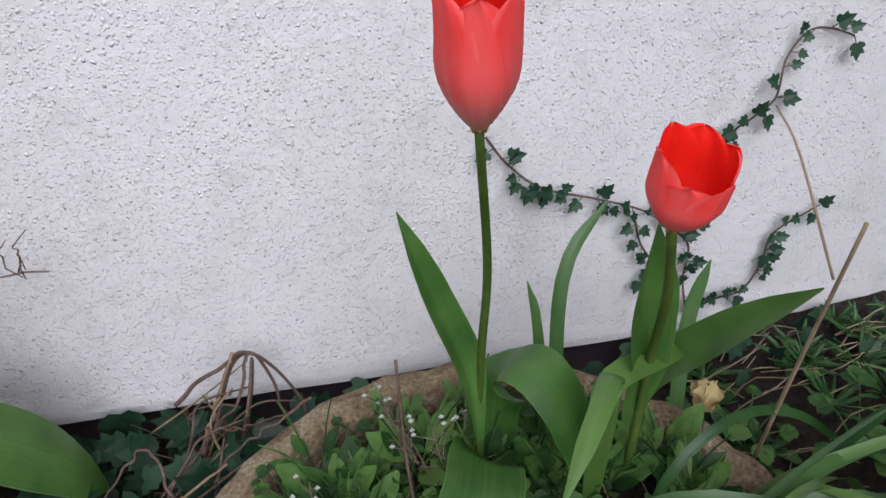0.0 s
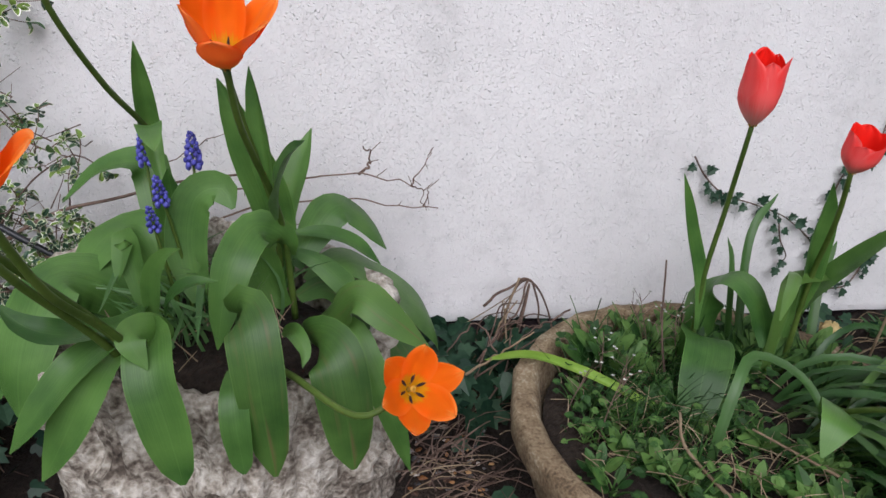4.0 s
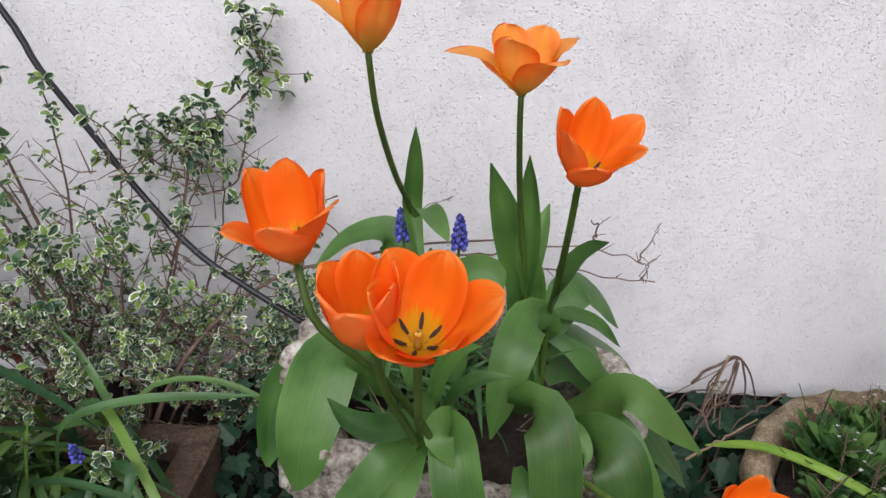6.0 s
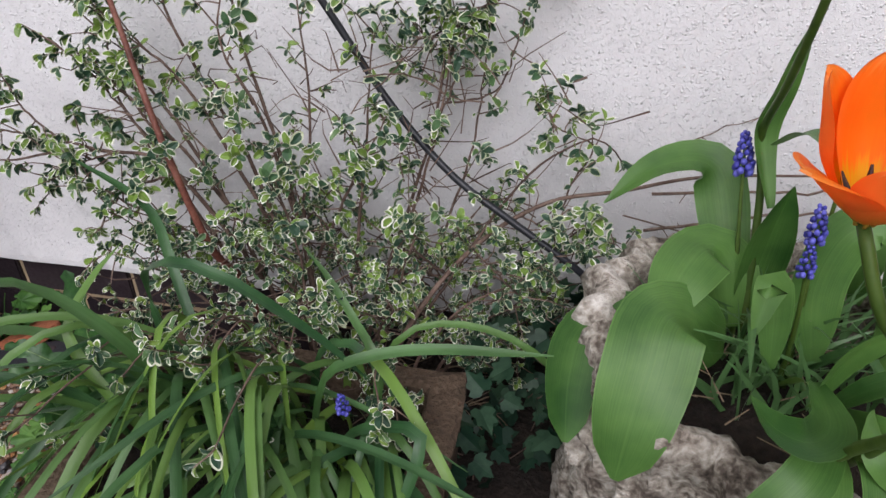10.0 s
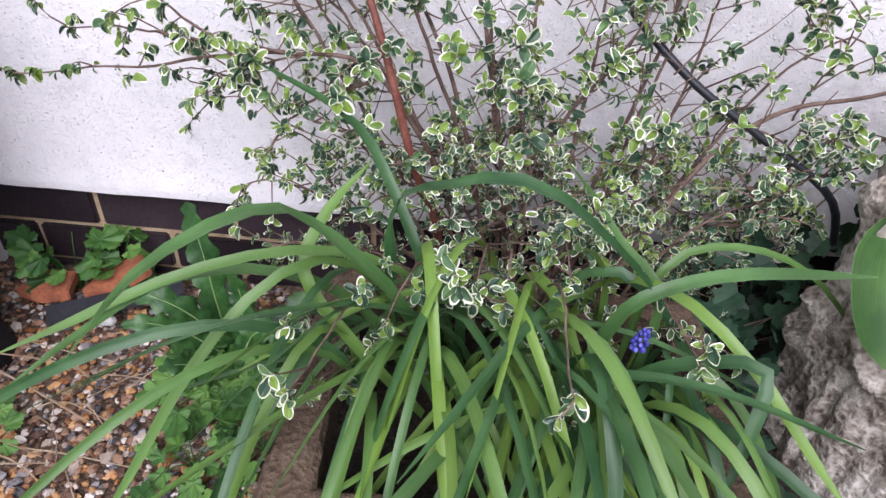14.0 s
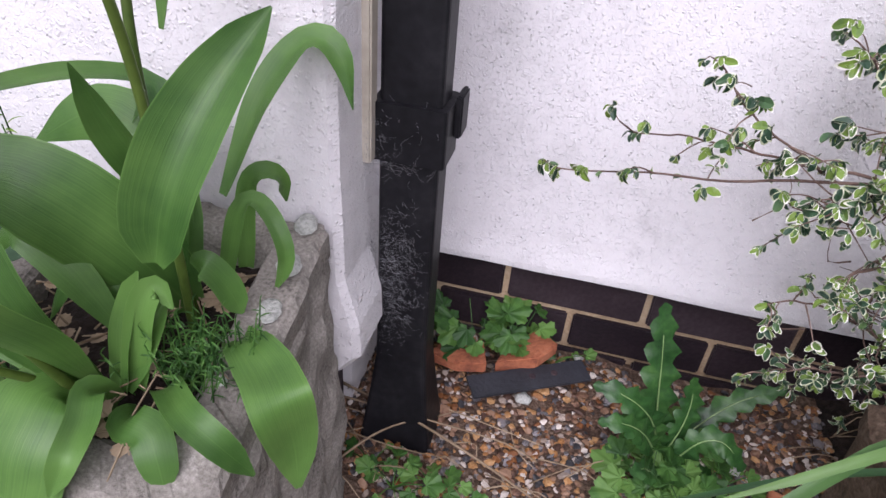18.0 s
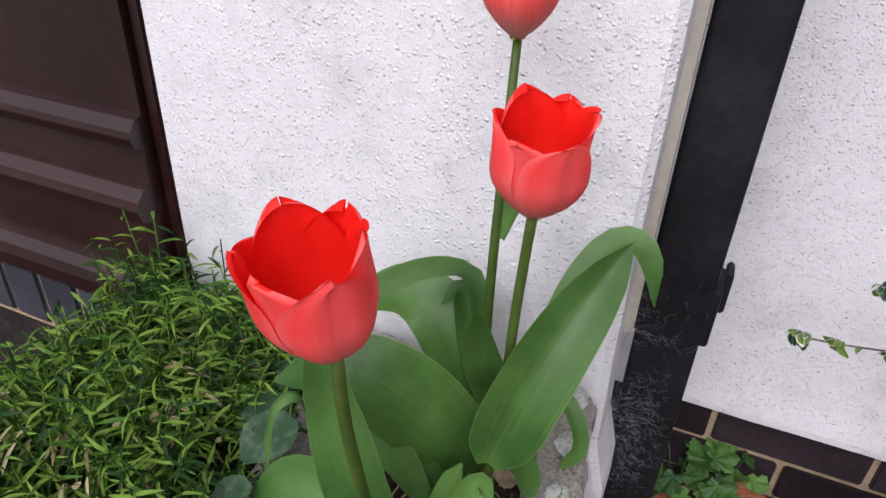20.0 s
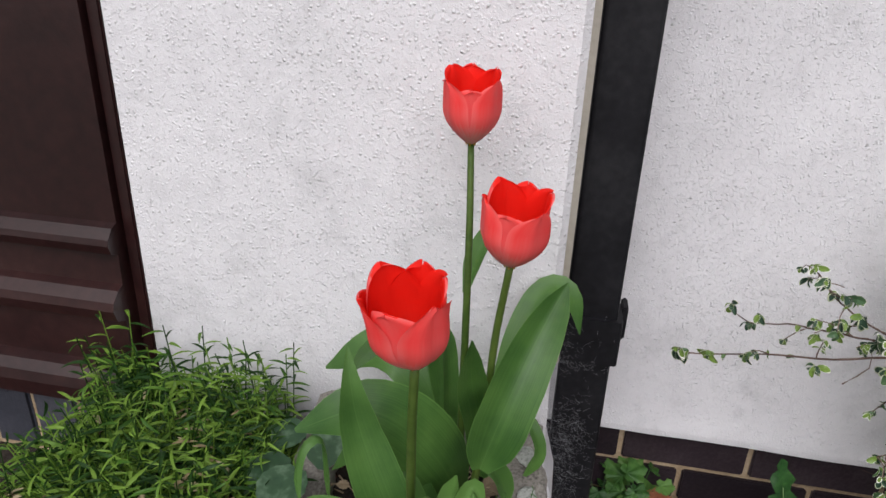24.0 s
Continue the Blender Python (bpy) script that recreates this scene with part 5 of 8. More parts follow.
tulip("small red tulip open at the top", (-0.455, -0.250, 0.190), [(-0.458, -0.260, 0.360), (-0.485, -0.310, 0.470)],
      dict(base=(-0.512, -0.345, 0.551), axis=(0.05, -0.16, 1), h=0.053, r=0.0215, flare=-0.02, bend=0.02, mats=RED, turn=-65, open_in=0.95, special=((-5, 0.12, 0.03, 0.9), (-65, 0.05, 0.02, 0.80), (-125, 0.02, 0.02, 0.74)), point=0.3), [
      dict(points=[(-0.455, -0.250, 0.300), (-0.463, -0.262, 0.370), (-0.478, -0.278, 0.450), (-0.490, -0.293, 0.520)], width=0.044, material=green_leaf, face=(0.2, -1, 0.2), fold=0.6),
      dict(points=[(-0.445, -0.220, 0.220), (-0.432, -0.220, 0.300), (-0.420, -0.280, 0.400), (-0.404, -0.348, 0.494)], width=0.034, material=green_leaf, face=(-0.5, -0.5, 0.8), fold=0.4),
      dict(points=[(-0.500, -0.270, 0.200), (-0.510, -0.290, 0.349), (-0.497, -0.280, 0.373), (-0.435, -0.250, 0.363), (-0.340, -0.200, 0.348)], width=0.022, material=dark_strap, face=(0, -0.5, 1), fold=0.2, shape=STRAP),
      dict(points=[(-0.500, -0.270, 0.200), (-0.499, -0.280, 0.371), (-0.533, -0.330, 0.393), (-0.575, -0.380, 0.371)], width=0.018, material=strap_green, face=(-0.3, -0.6, 0.8), fold=0.3, shape=STRAP)], group="tulips")
tulip("low red tulip bending over long leaves", (-0.500, -0.400, 0.200), [(-0.505, -0.430, 0.260), (-0.510, -0.480, 0.310)],
      dict(base=(-0.502, -0.514, 0.336), axis=(0.05, -0.28, 1), h=0.058, r=0.0275, flare=-0.04, bend=0.02, mats=RED, turn=-80, open_in=0.9, special=(), point=0.25), [
      dict(points=[(-0.505, -0.420, 0.240), (-0.520, -0.455, 0.290), (-0.550, -0.490, 0.302), (-0.575, -0.510, 0.270)], width=0.05, material=green_leaf, face=(0, -0.5, 1), fold=-0.1, shape=BROAD)], group="tulips")

# ---- pots and planters ----
def build_stone_pot():
    """A cast stone pot shaped like a tree stump: ridged bark, knots and a thick uneven lip."""
    c = (-1.30, -0.283)
    pot = thing("stump_planter", (*c, 0.05), "weathered pale cast stone planter shaped like a tree stump", "planter")

    def rough(r, z, a):
        ridge = 0.018 * noise.noise(Vector((math.cos(a) * 5, math.sin(a) * 5, z * 2.2))) + 0.013 * noise.noise(Vector((math.cos(a) * 13, math.sin(a) * 13, z * 5)))
        pit = 0.006 * noise.noise(Vector((math.cos(a) * 26, math.sin(a) * 26, z * 26))) + 0.0035 * noise.noise(Vector((math.cos(a) * 60, math.sin(a) * 60, z * 70)))
        for ka, kz in ((-0.35, 0.20), (-2.05, 0.22), (-1.3, 0.24), (2.9, 0.22), (-2.75, 0.30)):
            d = math.hypot(((a - ka + math.pi) % (2 * math.pi) - math.pi) * r, z - kz)
            ridge += 0.022 * math.exp(-((d - 0.030) / 0.012) ** 2) - 0.014 * math.exp(-(d / 0.016) ** 2)
        k = 1.0 / math.sqrt(math.cos(a) ** 2 + (math.sin(a) / 0.84) ** 2)
        r += 0.048 * max(0, math.cos(a))
        low = (0.06 * max(0, -math.sin(a)) ** 0.8 + 0.055 * max(0, math.cos(a))) * min(1, max(0, z) / 0.36) ** 2
        return (r + ridge + pit) * k, z + 0.5 * pit - low

    outer = [(0.20, 0.0)] + [(0.207 - 0.012 * (i / 40) ** 0.8, 0.02 + 0.33 * i / 40) for i in range(41)]
    lip = [(0.200, 0.365), (0.206, 0.385), (0.203, 0.402), (0.190, 0.412), (0.172, 0.408), (0.163, 0.392), (0.160, 0.36), (0.158, 0.31)]
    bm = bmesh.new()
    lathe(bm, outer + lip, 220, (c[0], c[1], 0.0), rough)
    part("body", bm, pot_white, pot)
    bm = bmesh.new()
    lathe(bm, [(0.168, 0.30), (0.12, 0.325), (0.06, 0.33), (0.002, 0.333)], 48, (c[0], c[1], 0), lambda r, z, a: (r / math.sqrt(math.cos(a) ** 2 + (math.sin(a) / 0.84) ** 2), z + 0.010 * noise.noise(Vector((r * math.cos(a) * 30, r * math.sin(a) * 30, 2)))))
    part("soil", bm, soil, pot, "dark crumbly potting soil")


def build_sand_pot():
    c = (-0.605, -0.36)
    pot = thing("bowl_planter", (*c, 0.0), "round sandy stone bowl planter with a broad worn rim", "planter")

    def rough(r, z, a):
        n = 0.006 * noise.noise(Vector((math.cos(a) * 7, math.sin(a) * 7, z * 14))) + 0.0035 * noise.noise(Vector((math.cos(a) * 30, math.sin(a) * 30, z * 40)))
        return r + n, z + 0.8 * n

    bm = bmesh.new()
    lathe(bm, [(0.21, -0.02), (0.24, 0.05), (0.262, 0.12), (0.27, 0.17), (0.284, 0.176), (0.289, 0.186), (0.289, 0.212), (0.284, 0.221), (0.262, 0.222), (0.254, 0.214), (0.249, 0.20), (0.244, 0.16)], 112, (c[0], c[1], 0), rough)
    part("body", bm, pot_sand, pot)
    bm = bmesh.new()
    lathe(bm, [(0.242, 0.178), (0.2, 0.190), (0.15, 0.195), (0.1, 0.198), (0.05, 0.2), (0.002, 0.2)], 64, (c[0], c[1], 0), lambda r, z, a: (r, z + 0.012 * noise.noise(Vector((r * math.cos(a) * 22, r * math.sin(a) * 22, 2)))))
    part("soil", bm, soil, pot, "dark crumbly potting soil")


def rim_box(bm, x0, x1, y0, y1, z0, z1, wall, lip, slope=0.0, blocks=0.0):
    """A hollow box planter with a rim, its edges worn by noise; blocks: how far its sides bulge like stacked rounded stones."""
    def ring(e, z, carved=False):
        n = 34 if blocks else 14
        pts = []
        cs = [(x0 - e, y0 - e), (x1 + e, y0 - e), (x1 + e, y1 + e), (x0 - e, y1 + e)]
        for k in range(4):
            (ax, ay), (bx, by) = cs[k], cs[(k + 1) % 4]
            for i in range(n):
                x, y = ax + (bx - ax) * i / n, ay + (by - ay) * i / n
                j = 0.0055 * noise.noise(Vector((x * 25, y * 25, z * 25))) + 0.0025 * noise.noise(Vector((x * 80, y * 80, z * 80)))
                if carved:
                    near, _ = noise.voronoi(Vector((x * 13, y * 13, z * 10)))
                    out = blocks * (min(1, 2.6 * (near[1] - near[0])) - 0.6)
                    x, y = x + out * (0, 1, 0, -1)[k], y + out * (-1, 0, 1, 0)[k]
                if i == 0:
                    x, y = x + (0.004 if k in (0, 3) else -0.004), y + (0.004 if k < 2 else -0.004)
                pts.append(bm.verts.new((x + j, y + j, z + j)))
        return pts
    steps = 22 if blocks else 2
    rings = [ring(-slope * (1 - 0.7 * i / steps), z0 + (z1 - lip[1] - 0.006 - z0) * i / steps, blocks > 0) for i in range(steps + 1)]
    rings += [ring(lip[0], z1 - lip[1]), ring(lip[0] + 0.002, z1 - 0.006), ring(lip[0] - 0.004, z1), ring(-wall + 0.004, z1), ring(-wall, z1 - 0.006), ring(-wall - 0.003, z1 - 0.09)]
    for a, b in zip(rings, rings[1:]):
        m = len(a)
        for k in range(m):
            bm.faces.new((a[k], a[(k + 1) % m], b[(k + 1) % m], b[k]))
    bm.faces.new(rings[-1])
    return bm


def build_box_planters():
    p = thing("concrete_planter", (-2.78, -0.48, 0.0), "square weathered concrete planter spotted with pale lichen", "planter")
    bm = bmesh.new()
    rim_box(bm, -2.905, -2.634, -0.632, -0.335, -0.06, 0.385, 0.044, (0.002, 0.035), -0.014, 0.010)
    # it has sunk a little at its front and stands askew
    def askew(p):
        u, v = (p[0] + 2.911) / 0.283, (p[1] + 0.638) / 0.309
        back = Vector((-2.935, -0.345, 0.408)).lerp(Vector((-2.649, -0.334, 0.405)), u)
        front = Vector((-2.924, -0.615, 0.360)).lerp(Vector((-2.621, -0.645, 0.341)), u)
        q = front.lerp(back, v)
        q.z = q.z + (p[2] - 0.385)
        return q

    for v in bm.verts:
        v.co = askew(v.co)
    part("body", bm, concrete, p, smooth=False)
    bm = bmesh.new()
    bmesh.ops.create_grid(bm, x_segments=24, y_segments=24, size=1)
    for v in bm.verts:
        v.co = Vector((-2.7695 + v.co.x * 0.100, -0.49 + v.co.y * 0.112, 0.358 + 0.010 * noise.noise(Vector((v.co.x * 4, v.co.y * 4, 0))) + 0.006 * noise.noise(Vector((v.co.x * 11, v.co.y * 11, 3)))))
    for v in bm.verts:
        v.co = askew(v.co)
    part("soil", bm, soil, p, "dark soil with dry scraps")
    for x, y, s in ((-2.651, -0.343, 0.014), (-2.650, -0.395, 0.014), (-2.649, -0.447, 0.013), (-2.652, -0.570, 0.006), (-2.660, -0.520, 0.005), (-2.885, -0.620, 0.006)):
        bm = bmesh.new()
        n = 26
        ring = [bm.verts.new((x + s * 0.8 * math.cos(2 * math.pi * k / n) * (1 + 0.28 * noise.noise(Vector((k * 0.9, x * 9, y * 9)))), y + s * math.sin(2 * math.pi * k / n) * (1 + 0.28 * noise.noise(Vector((k * 0.9, x * 9, 3)))), 0.3875)) for k in range(n)]
        top = [bm.verts.new((x + (v.co.x - x) * 0.75, y + (v.co.y - y) * 0.75, 0.3920 + 0.0008 * math.sin(3.1 * k))) for k, v in enumerate(ring)]
        for k in range(n):
            bm.faces.new((ring[k], ring[(k + 1) % n], top[(k + 1) % n], top[k]))
        bm.faces.new(top)
        for v in bm.verts:
            v.co = askew(v.co)
        part("lichen", bm, lichen, p, "pale crusty lichen spot")
    t = thing("stone_trough", (-1.84, -0.40, 0.0), "worn brown stone trough under drooping leaves", "planter")
    bm = bmesh.new()
    rim_box(bm, -2.06, -1.63, -0.56, -0.22, -0.03, 0.225, 0.045, (0.0, 0.03), 0.012)
    part("body", bm, pot_clay, t, smooth=False)
    bm = bmesh.new()
    bmesh.ops.create_grid(bm, x_segments=30, y_segments=24, size=1)
    for v in bm.verts:
        v.co = Vector((-1.845 + v.co.x * 0.175, -0.39 + v.co.y * 0.13, 0.185 + 0.012 * noise.noise(Vector((v.co.x * 4, v.co.y * 4, 0))) + 0.006 * noise.noise(Vector((v.co.x * 12, v.co.y * 12, 3)))))
    part("soil", bm, soil, t, "dark soil")


build_stone_pot()
build_sand_pot()
build_box_planters()

# ---- the variegated shrub on the wall, the cable, ivy ----
def outline_leaf(seed, keep, bend, n=14):
    """A blunt oval leaf, one unit long, arched along its length: a green heart and an uneven pale margin."""
    r = random.Random(seed)
    lean, fat = r.uniform(-0.07, 0.07), r.uniform(0.21, 0.27)
    wild = [r.uniform(-1, 1) for k in range(n)]
    outer, inner = [], []
    for k in range(n):
        a = 2 * math.pi * (k + 0.5) / n
        y = 0.5 - 0.5 * math.cos(a)
        x = fat * math.sin(a) * (0.80 + 0.36 * y) * (1 - 0.22 * y ** 5) * (1 + 0.07 * wild[k])
        arch = -bend * (y - 0.3) ** 2
        outer.append((x + lean * y * y, y - 0.25 * bend * y * y, 0.42 * abs(x) + arch))
        q = max(0.15, min(0.985, keep + 0.13 * (wild[k] + wild[(k + 1) % n]) - 0.10 * max(0, y - 0.6)))
        yy = 0.5 + (y - 0.5) * (0.35 + 0.65 * q)
        inner.append((x * q + lean * yy * yy, yy - 0.25 * bend * yy * yy, 0.42 * abs(x) * q - bend * (yy - 0.3) ** 2 + 0.004))
    mid = 2 * n
    faces, mats = [], []
    for k in range(n):
        j = (k + 1) % n
        faces += [[k, j, n + j, n + k], [n + k, n + j, mid]]
        mats += [1, 0]
    return np.array(outer + inner + [(lean * 0.25, 0.48 - 0.06 * bend, -0.012)]), faces, mats


SHRUB_LEAVES = [outline_leaf(k, 0.64 + 0.38 * (k / 25) ** 0.55, 0.1 + 0.9 * ((k * 7) % 26) / 26) for k in range(26)]


def leaf_whorl(heap, place, along, size, count, r, spread=0.9):
    d = Vector(along).normalized()
    s = d.orthogonal().normalized()
    u = d.cross(s)
    a0 = r.random() * 6.3
    droop = -0.85 if place[0] < -2.14 else -0.30
    for k in range(max(2, round(count * 1.1))):
        a = a0 + k * 2.4
        o = s * math.cos(a) + u * math.sin(a)
        up = o * (spread * r.uniform(0.6, 1.2)) + d * r.uniform(0.2, 1.0) + Vector((0, -0.2, droop))
        heap.add(*r.choice(SHRUB_LEAVES), frame_of(Vector(place) - d * (0.004 * (k // 3)), up, d + Vector((r.uniform(-0.5, 0.5), r.uniform(-1.0, 0.1), r.uniform(0.0, 0.9))), size * r.uniform(0.50, 1.0), r.uniform(-0.8, 0.8)))


def build_shrub():
    r = random.Random(5)
    shrub = thing("variegated_shrub", (-1.80, -0.16, 0.06), "variegated evergreen shrub with white-edged leaves spread along the wall", "shrub")
    leaves = Heap()
    twigs = Heap()
    # main limbs: foot, ways, tip, thickness at the foot, leafiness
    limbs = [
        ([(-1.921, -0.170, 0.295), (-2.004, -0.185, 0.451), (-2.092, -0.170, 0.464), (-2.169, -0.160, 0.455), (-2.262, -0.145, 0.430), (-2.350, -0.130, 0.413), (-2.455, -0.115, 0.390)], 0.0032, 1.0),
        ([(-2.092, -0.170, 0.464), (-2.147, -0.165, 0.467), (-2.204, -0.150, 0.465), (-2.251, -0.135, 0.462), (-2.312, -0.120, 0.461), (-2.375, -0.110, 0.450)], 0.0022, 0.9),
        ([(-2.169, -0.160, 0.455), (-2.205, -0.140, 0.470), (-2.250, -0.120, 0.490), (-2.285, -0.100, 0.518), (-2.305, -0.095, 0.545)], 0.0018, 0.9),
        ([(-2.004, -0.185, 0.451), (-2.067, -0.190, 0.429), (-2.107, -0.190, 0.394), (-2.130, -0.190, 0.358)], 0.0022, 1.4),
        ([(-2.092, -0.170, 0.464), (-2.146, -0.170, 0.446), (-2.173, -0.172, 0.430), (-2.189, -0.175, 0.411)], 0.0016, 1.6),
        ([(-1.93, -0.17, 0.18), (-2.06, -0.17, 0.28), (-2.13, -0.16, 0.30), (-2.18, -0.16, 0.29)], 0.003, 1.6),
        ([(-1.92, -0.18, 0.16), (-2.02, -0.19, 0.23), (-2.11, -0.19, 0.23), (-2.16, -0.19, 0.21)], 0.003, 1.4),
        ([(-1.88, -0.16, 0.15), (-1.98, -0.13, 0.40), (-2.10, -0.10, 0.58), (-2.16, -0.08, 0.70)], 0.004, 1.3),
        ([(-1.86, -0.16, 0.15), (-1.93, -0.12, 0.42), (-2.02, -0.10, 0.60), (-2.06, -0.09, 0.78)], 0.004, 1.3),
        ([(-1.84, -0.17, 0.15), (-1.88, -0.13, 0.40), (-1.93, -0.11, 0.60), (-1.95, -0.10, 0.75)], 0.0045, 1.3),
        ([(-1.83, -0.18, 0.14), (-1.86, -0.15, 0.35), (-1.85, -0.12, 0.52), (-1.86, -0.10, 0.66)], 0.004, 1.3),
        ([(-1.80, -0.18, 0.14), (-1.79, -0.15, 0.34), (-1.78, -0.12, 0.48), (-1.775, -0.09, 0.61)], 0.004, 1.3),
        ([(-1.78, -0.17, 0.14), (-1.73, -0.13, 0.36), (-1.69, -0.10, 0.52), (-1.68, -0.07, 0.63)], 0.0035, 1.1),
        ([(-1.80, -0.16, 0.14), (-1.74, -0.12, 0.36), (-1.70, -0.09, 0.50), (-1.690, -0.050, 0.605), (-1.649, -0.050, 0.633), (-1.607, -0.050, 0.666), (-1.579, -0.050, 0.700)], 0.0035, 1.1),
        ([(-1.607, -0.050, 0.666), (-1.579, -0.050, 0.700), (-1.578, -0.045, 0.730), (-1.584, -0.040, 0.755)], 0.0014, 1.2),
        ([(-1.649, -0.050, 0.633), (-1.703, -0.050, 0.605), (-1.757, -0.050, 0.578)], 0.0014, 0.8),
        ([(-1.70, -0.13, 0.30), (-1.655, -0.07, 0.46), (-1.645, -0.055, 0.56), (-1.64, -0.05, 0.63)], 0.0022, 0.55),
        ([(-1.530, -0.085, 0.397), (-1.525, -0.085, 0.436), (-1.504, -0.085, 0.486), (-1.550, -0.085, 0.510), (-1.567, -0.085, 0.543)], 0.0014, 2.0),
        ([(-1.700, -0.080, 0.500), (-1.678, -0.060, 0.555), (-1.684, -0.055, 0.590), (-1.668, -0.055, 0.620), (-1.640, -0.055, 0.648)], 0.0016, 1.2),
        ([(-1.690, -0.060, 0.520), (-1.626, -0.060, 0.543), (-1.602, -0.060, 0.623), (-1.590, -0.055, 0.660)], 0.0016, 0.25),
        ([(-1.76, -0.17, 0.13), (-1.64, -0.13, 0.36), (-1.57, -0.10, 0.46), (-1.50, -0.09, 0.50), (-1.465, -0.085, 0.47)], 0.003, 0.7),
        ([(-1.74, -0.20, 0.12), (-1.66, -0.19, 0.28), (-1.58, -0.17, 0.33), (-1.52, -0.16, 0.30)], 0.003, 1.7),
        ([(-1.72, -0.18, 0.10), (-1.63, -0.15, 0.24), (-1.55, -0.12, 0.27), (-1.49, -0.11, 0.24)], 0.003, 1.6),
        ([(-1.80, -0.22, 0.14), (-1.80, -0.27, 0.30), (-1.79, -0.30, 0.38)], 0.003, 1.6),
        ([(-1.86, -0.22, 0.14), (-1.90, -0.32, 0.28), (-1.905, -0.43, 0.39)], 0.003, 1.5),
        ([(-1.88, -0.24, 0.16), (-1.98, -0.36, 0.24), (-2.03, -0.42, 0.25)], 0.0025, 1.3),
        ([(-1.82, -0.26, 0.16), (-1.83, -0.38, 0.28), (-1.80, -0.45, 0.27)], 0.0025, 1.4),
        ([(-1.74, -0.24, 0.14), (-1.70, -0.33, 0.27), (-1.68, -0.38, 0.25)], 0.0025, 1.3),
        ([(-1.84, -0.2, 0.15), (-1.84, -0.22, 0.36), (-1.87, -0.20, 0.47)], 0.003, 1.3),
        ([(-1.90, -0.2, 0.15), (-1.97, -0.22, 0.32), (-2.03, -0.21, 0.40)], 0.003, 1.3),
        ([(-1.78, -0.2, 0.15), (-1.72, -0.2, 0.34), (-1.70, -0.18, 0.42)], 0.003, 1.3),
        ([(-2.044, -0.110, 0.393), (-2.098, -0.110, 0.479), (-2.151, -0.110, 0.551), (-2.202, -0.110, 0.590)], 0.0022, 1.0),
        ([(-2.049, -0.120, 0.455), (-2.101, -0.120, 0.535), (-2.103, -0.120, 0.584), (-2.103, -0.120, 0.624)], 0.0020, 1.0),
        ([(-1.98, -0.14, 0.30), (-2.08, -0.12, 0.46), (-2.13, -0.10, 0.53), (-2.16, -0.09, 0.57)], 0.003, 1.0),
        ([(-1.95, -0.13, 0.34), (-2.04, -0.13, 0.48), (-2.10, -0.13, 0.54), (-2.15, -0.12, 0.57)], 0.003, 1.2),
        ([(-1.92, -0.13, 0.36), (-1.98, -0.14, 0.52), (-2.04, -0.15, 0.60), (-2.10, -0.15, 0.64)], 0.003, 1.4),
        ([(-1.88, -0.13, 0.38), (-1.90, -0.15, 0.52), (-1.93, -0.16, 0.60), (-1.93, -0.15, 0.66)], 0.003, 1.4),
        ([(-1.86, -0.13, 0.30), (-1.80, -0.16, 0.42), (-1.76, -0.17, 0.50), (-1.74, -0.16, 0.54)], 0.003, 1.4),
        ([(-1.92, -0.16, 0.24), (-2.0, -0.18, 0.36), (-2.09, -0.18, 0.40), (-2.16, -0.17, 0.42)], 0.003, 1.3),
        ([(-1.86, -0.16, 0.24), (-1.88, -0.19, 0.32), (-1.91, -0.20, 0.38)], 0.003, 1.4),
        ([(-1.77, -0.18, 0.20), (-1.74, -0.21, 0.28), (-1.70, -0.22, 0.33)], 0.003, 1.4),
        ([(-1.90, -0.2, 0.12), (-1.95, -0.23, 0.18), (-2.02, -0.24, 0.20)], 0.003, 1.4),
        ([(-1.70, -0.15, 0.12), (-1.62, -0.12, 0.20), (-1.55, -0.10, 0.21)], 0.003, 1.4),
        ([(-1.868, -0.24, 0.17), (-1.880, -0.320, 0.349), (-1.893, -0.400, 0.352)], 0.0018, 0.35),
        ([(-1.957, -0.24, 0.17), (-2.000, -0.320, 0.313), (-2.042, -0.400, 0.309)], 0.0018, 0.35),
        ([(-1.913, -0.24, 0.17), (-1.940, -0.330, 0.330), (-1.968, -0.420, 0.329)], 0.0018, 0.35),
        ([(-1.950, -0.24, 0.17), (-1.990, -0.370, 0.323), (-2.030, -0.500, 0.321)], 0.0018, 0.35),
        ([(-1.821, -0.24, 0.17), (-1.818, -0.370, 0.350), (-1.815, -0.500, 0.353)], 0.0018, 0.35),
        ([(-1.746, -0.24, 0.17), (-1.718, -0.330, 0.315), (-1.690, -0.420, 0.312)], 0.0018, 0.35),
        ([(-1.814, -0.24, 0.17), (-1.808, -0.300, 0.344), (-1.803, -0.360, 0.346)], 0.0018, 0.35),
        ([(-1.852, -0.24, 0.17), (-1.859, -0.330, 0.355), (-1.866, -0.420, 0.359)], 0.0018, 0.35),
    ]
    for k in range(38):
        x, z = r.uniform(-2.06, -1.50), r.uniform(0.12, 0.33)
        y = r.uniform(-0.18, -0.05)
        limbs.append(([(x, y, z), (x + r.uniform(-0.05, 0.05), y - 0.02, z + r.uniform(0.02, 0.06)), (x + r.uniform(-0.09, 0.09), min(-0.03, y - r.uniform(-0.02, 0.05)), z + r.uniform(0.03, 0.11))], 0.0018, 0.8))
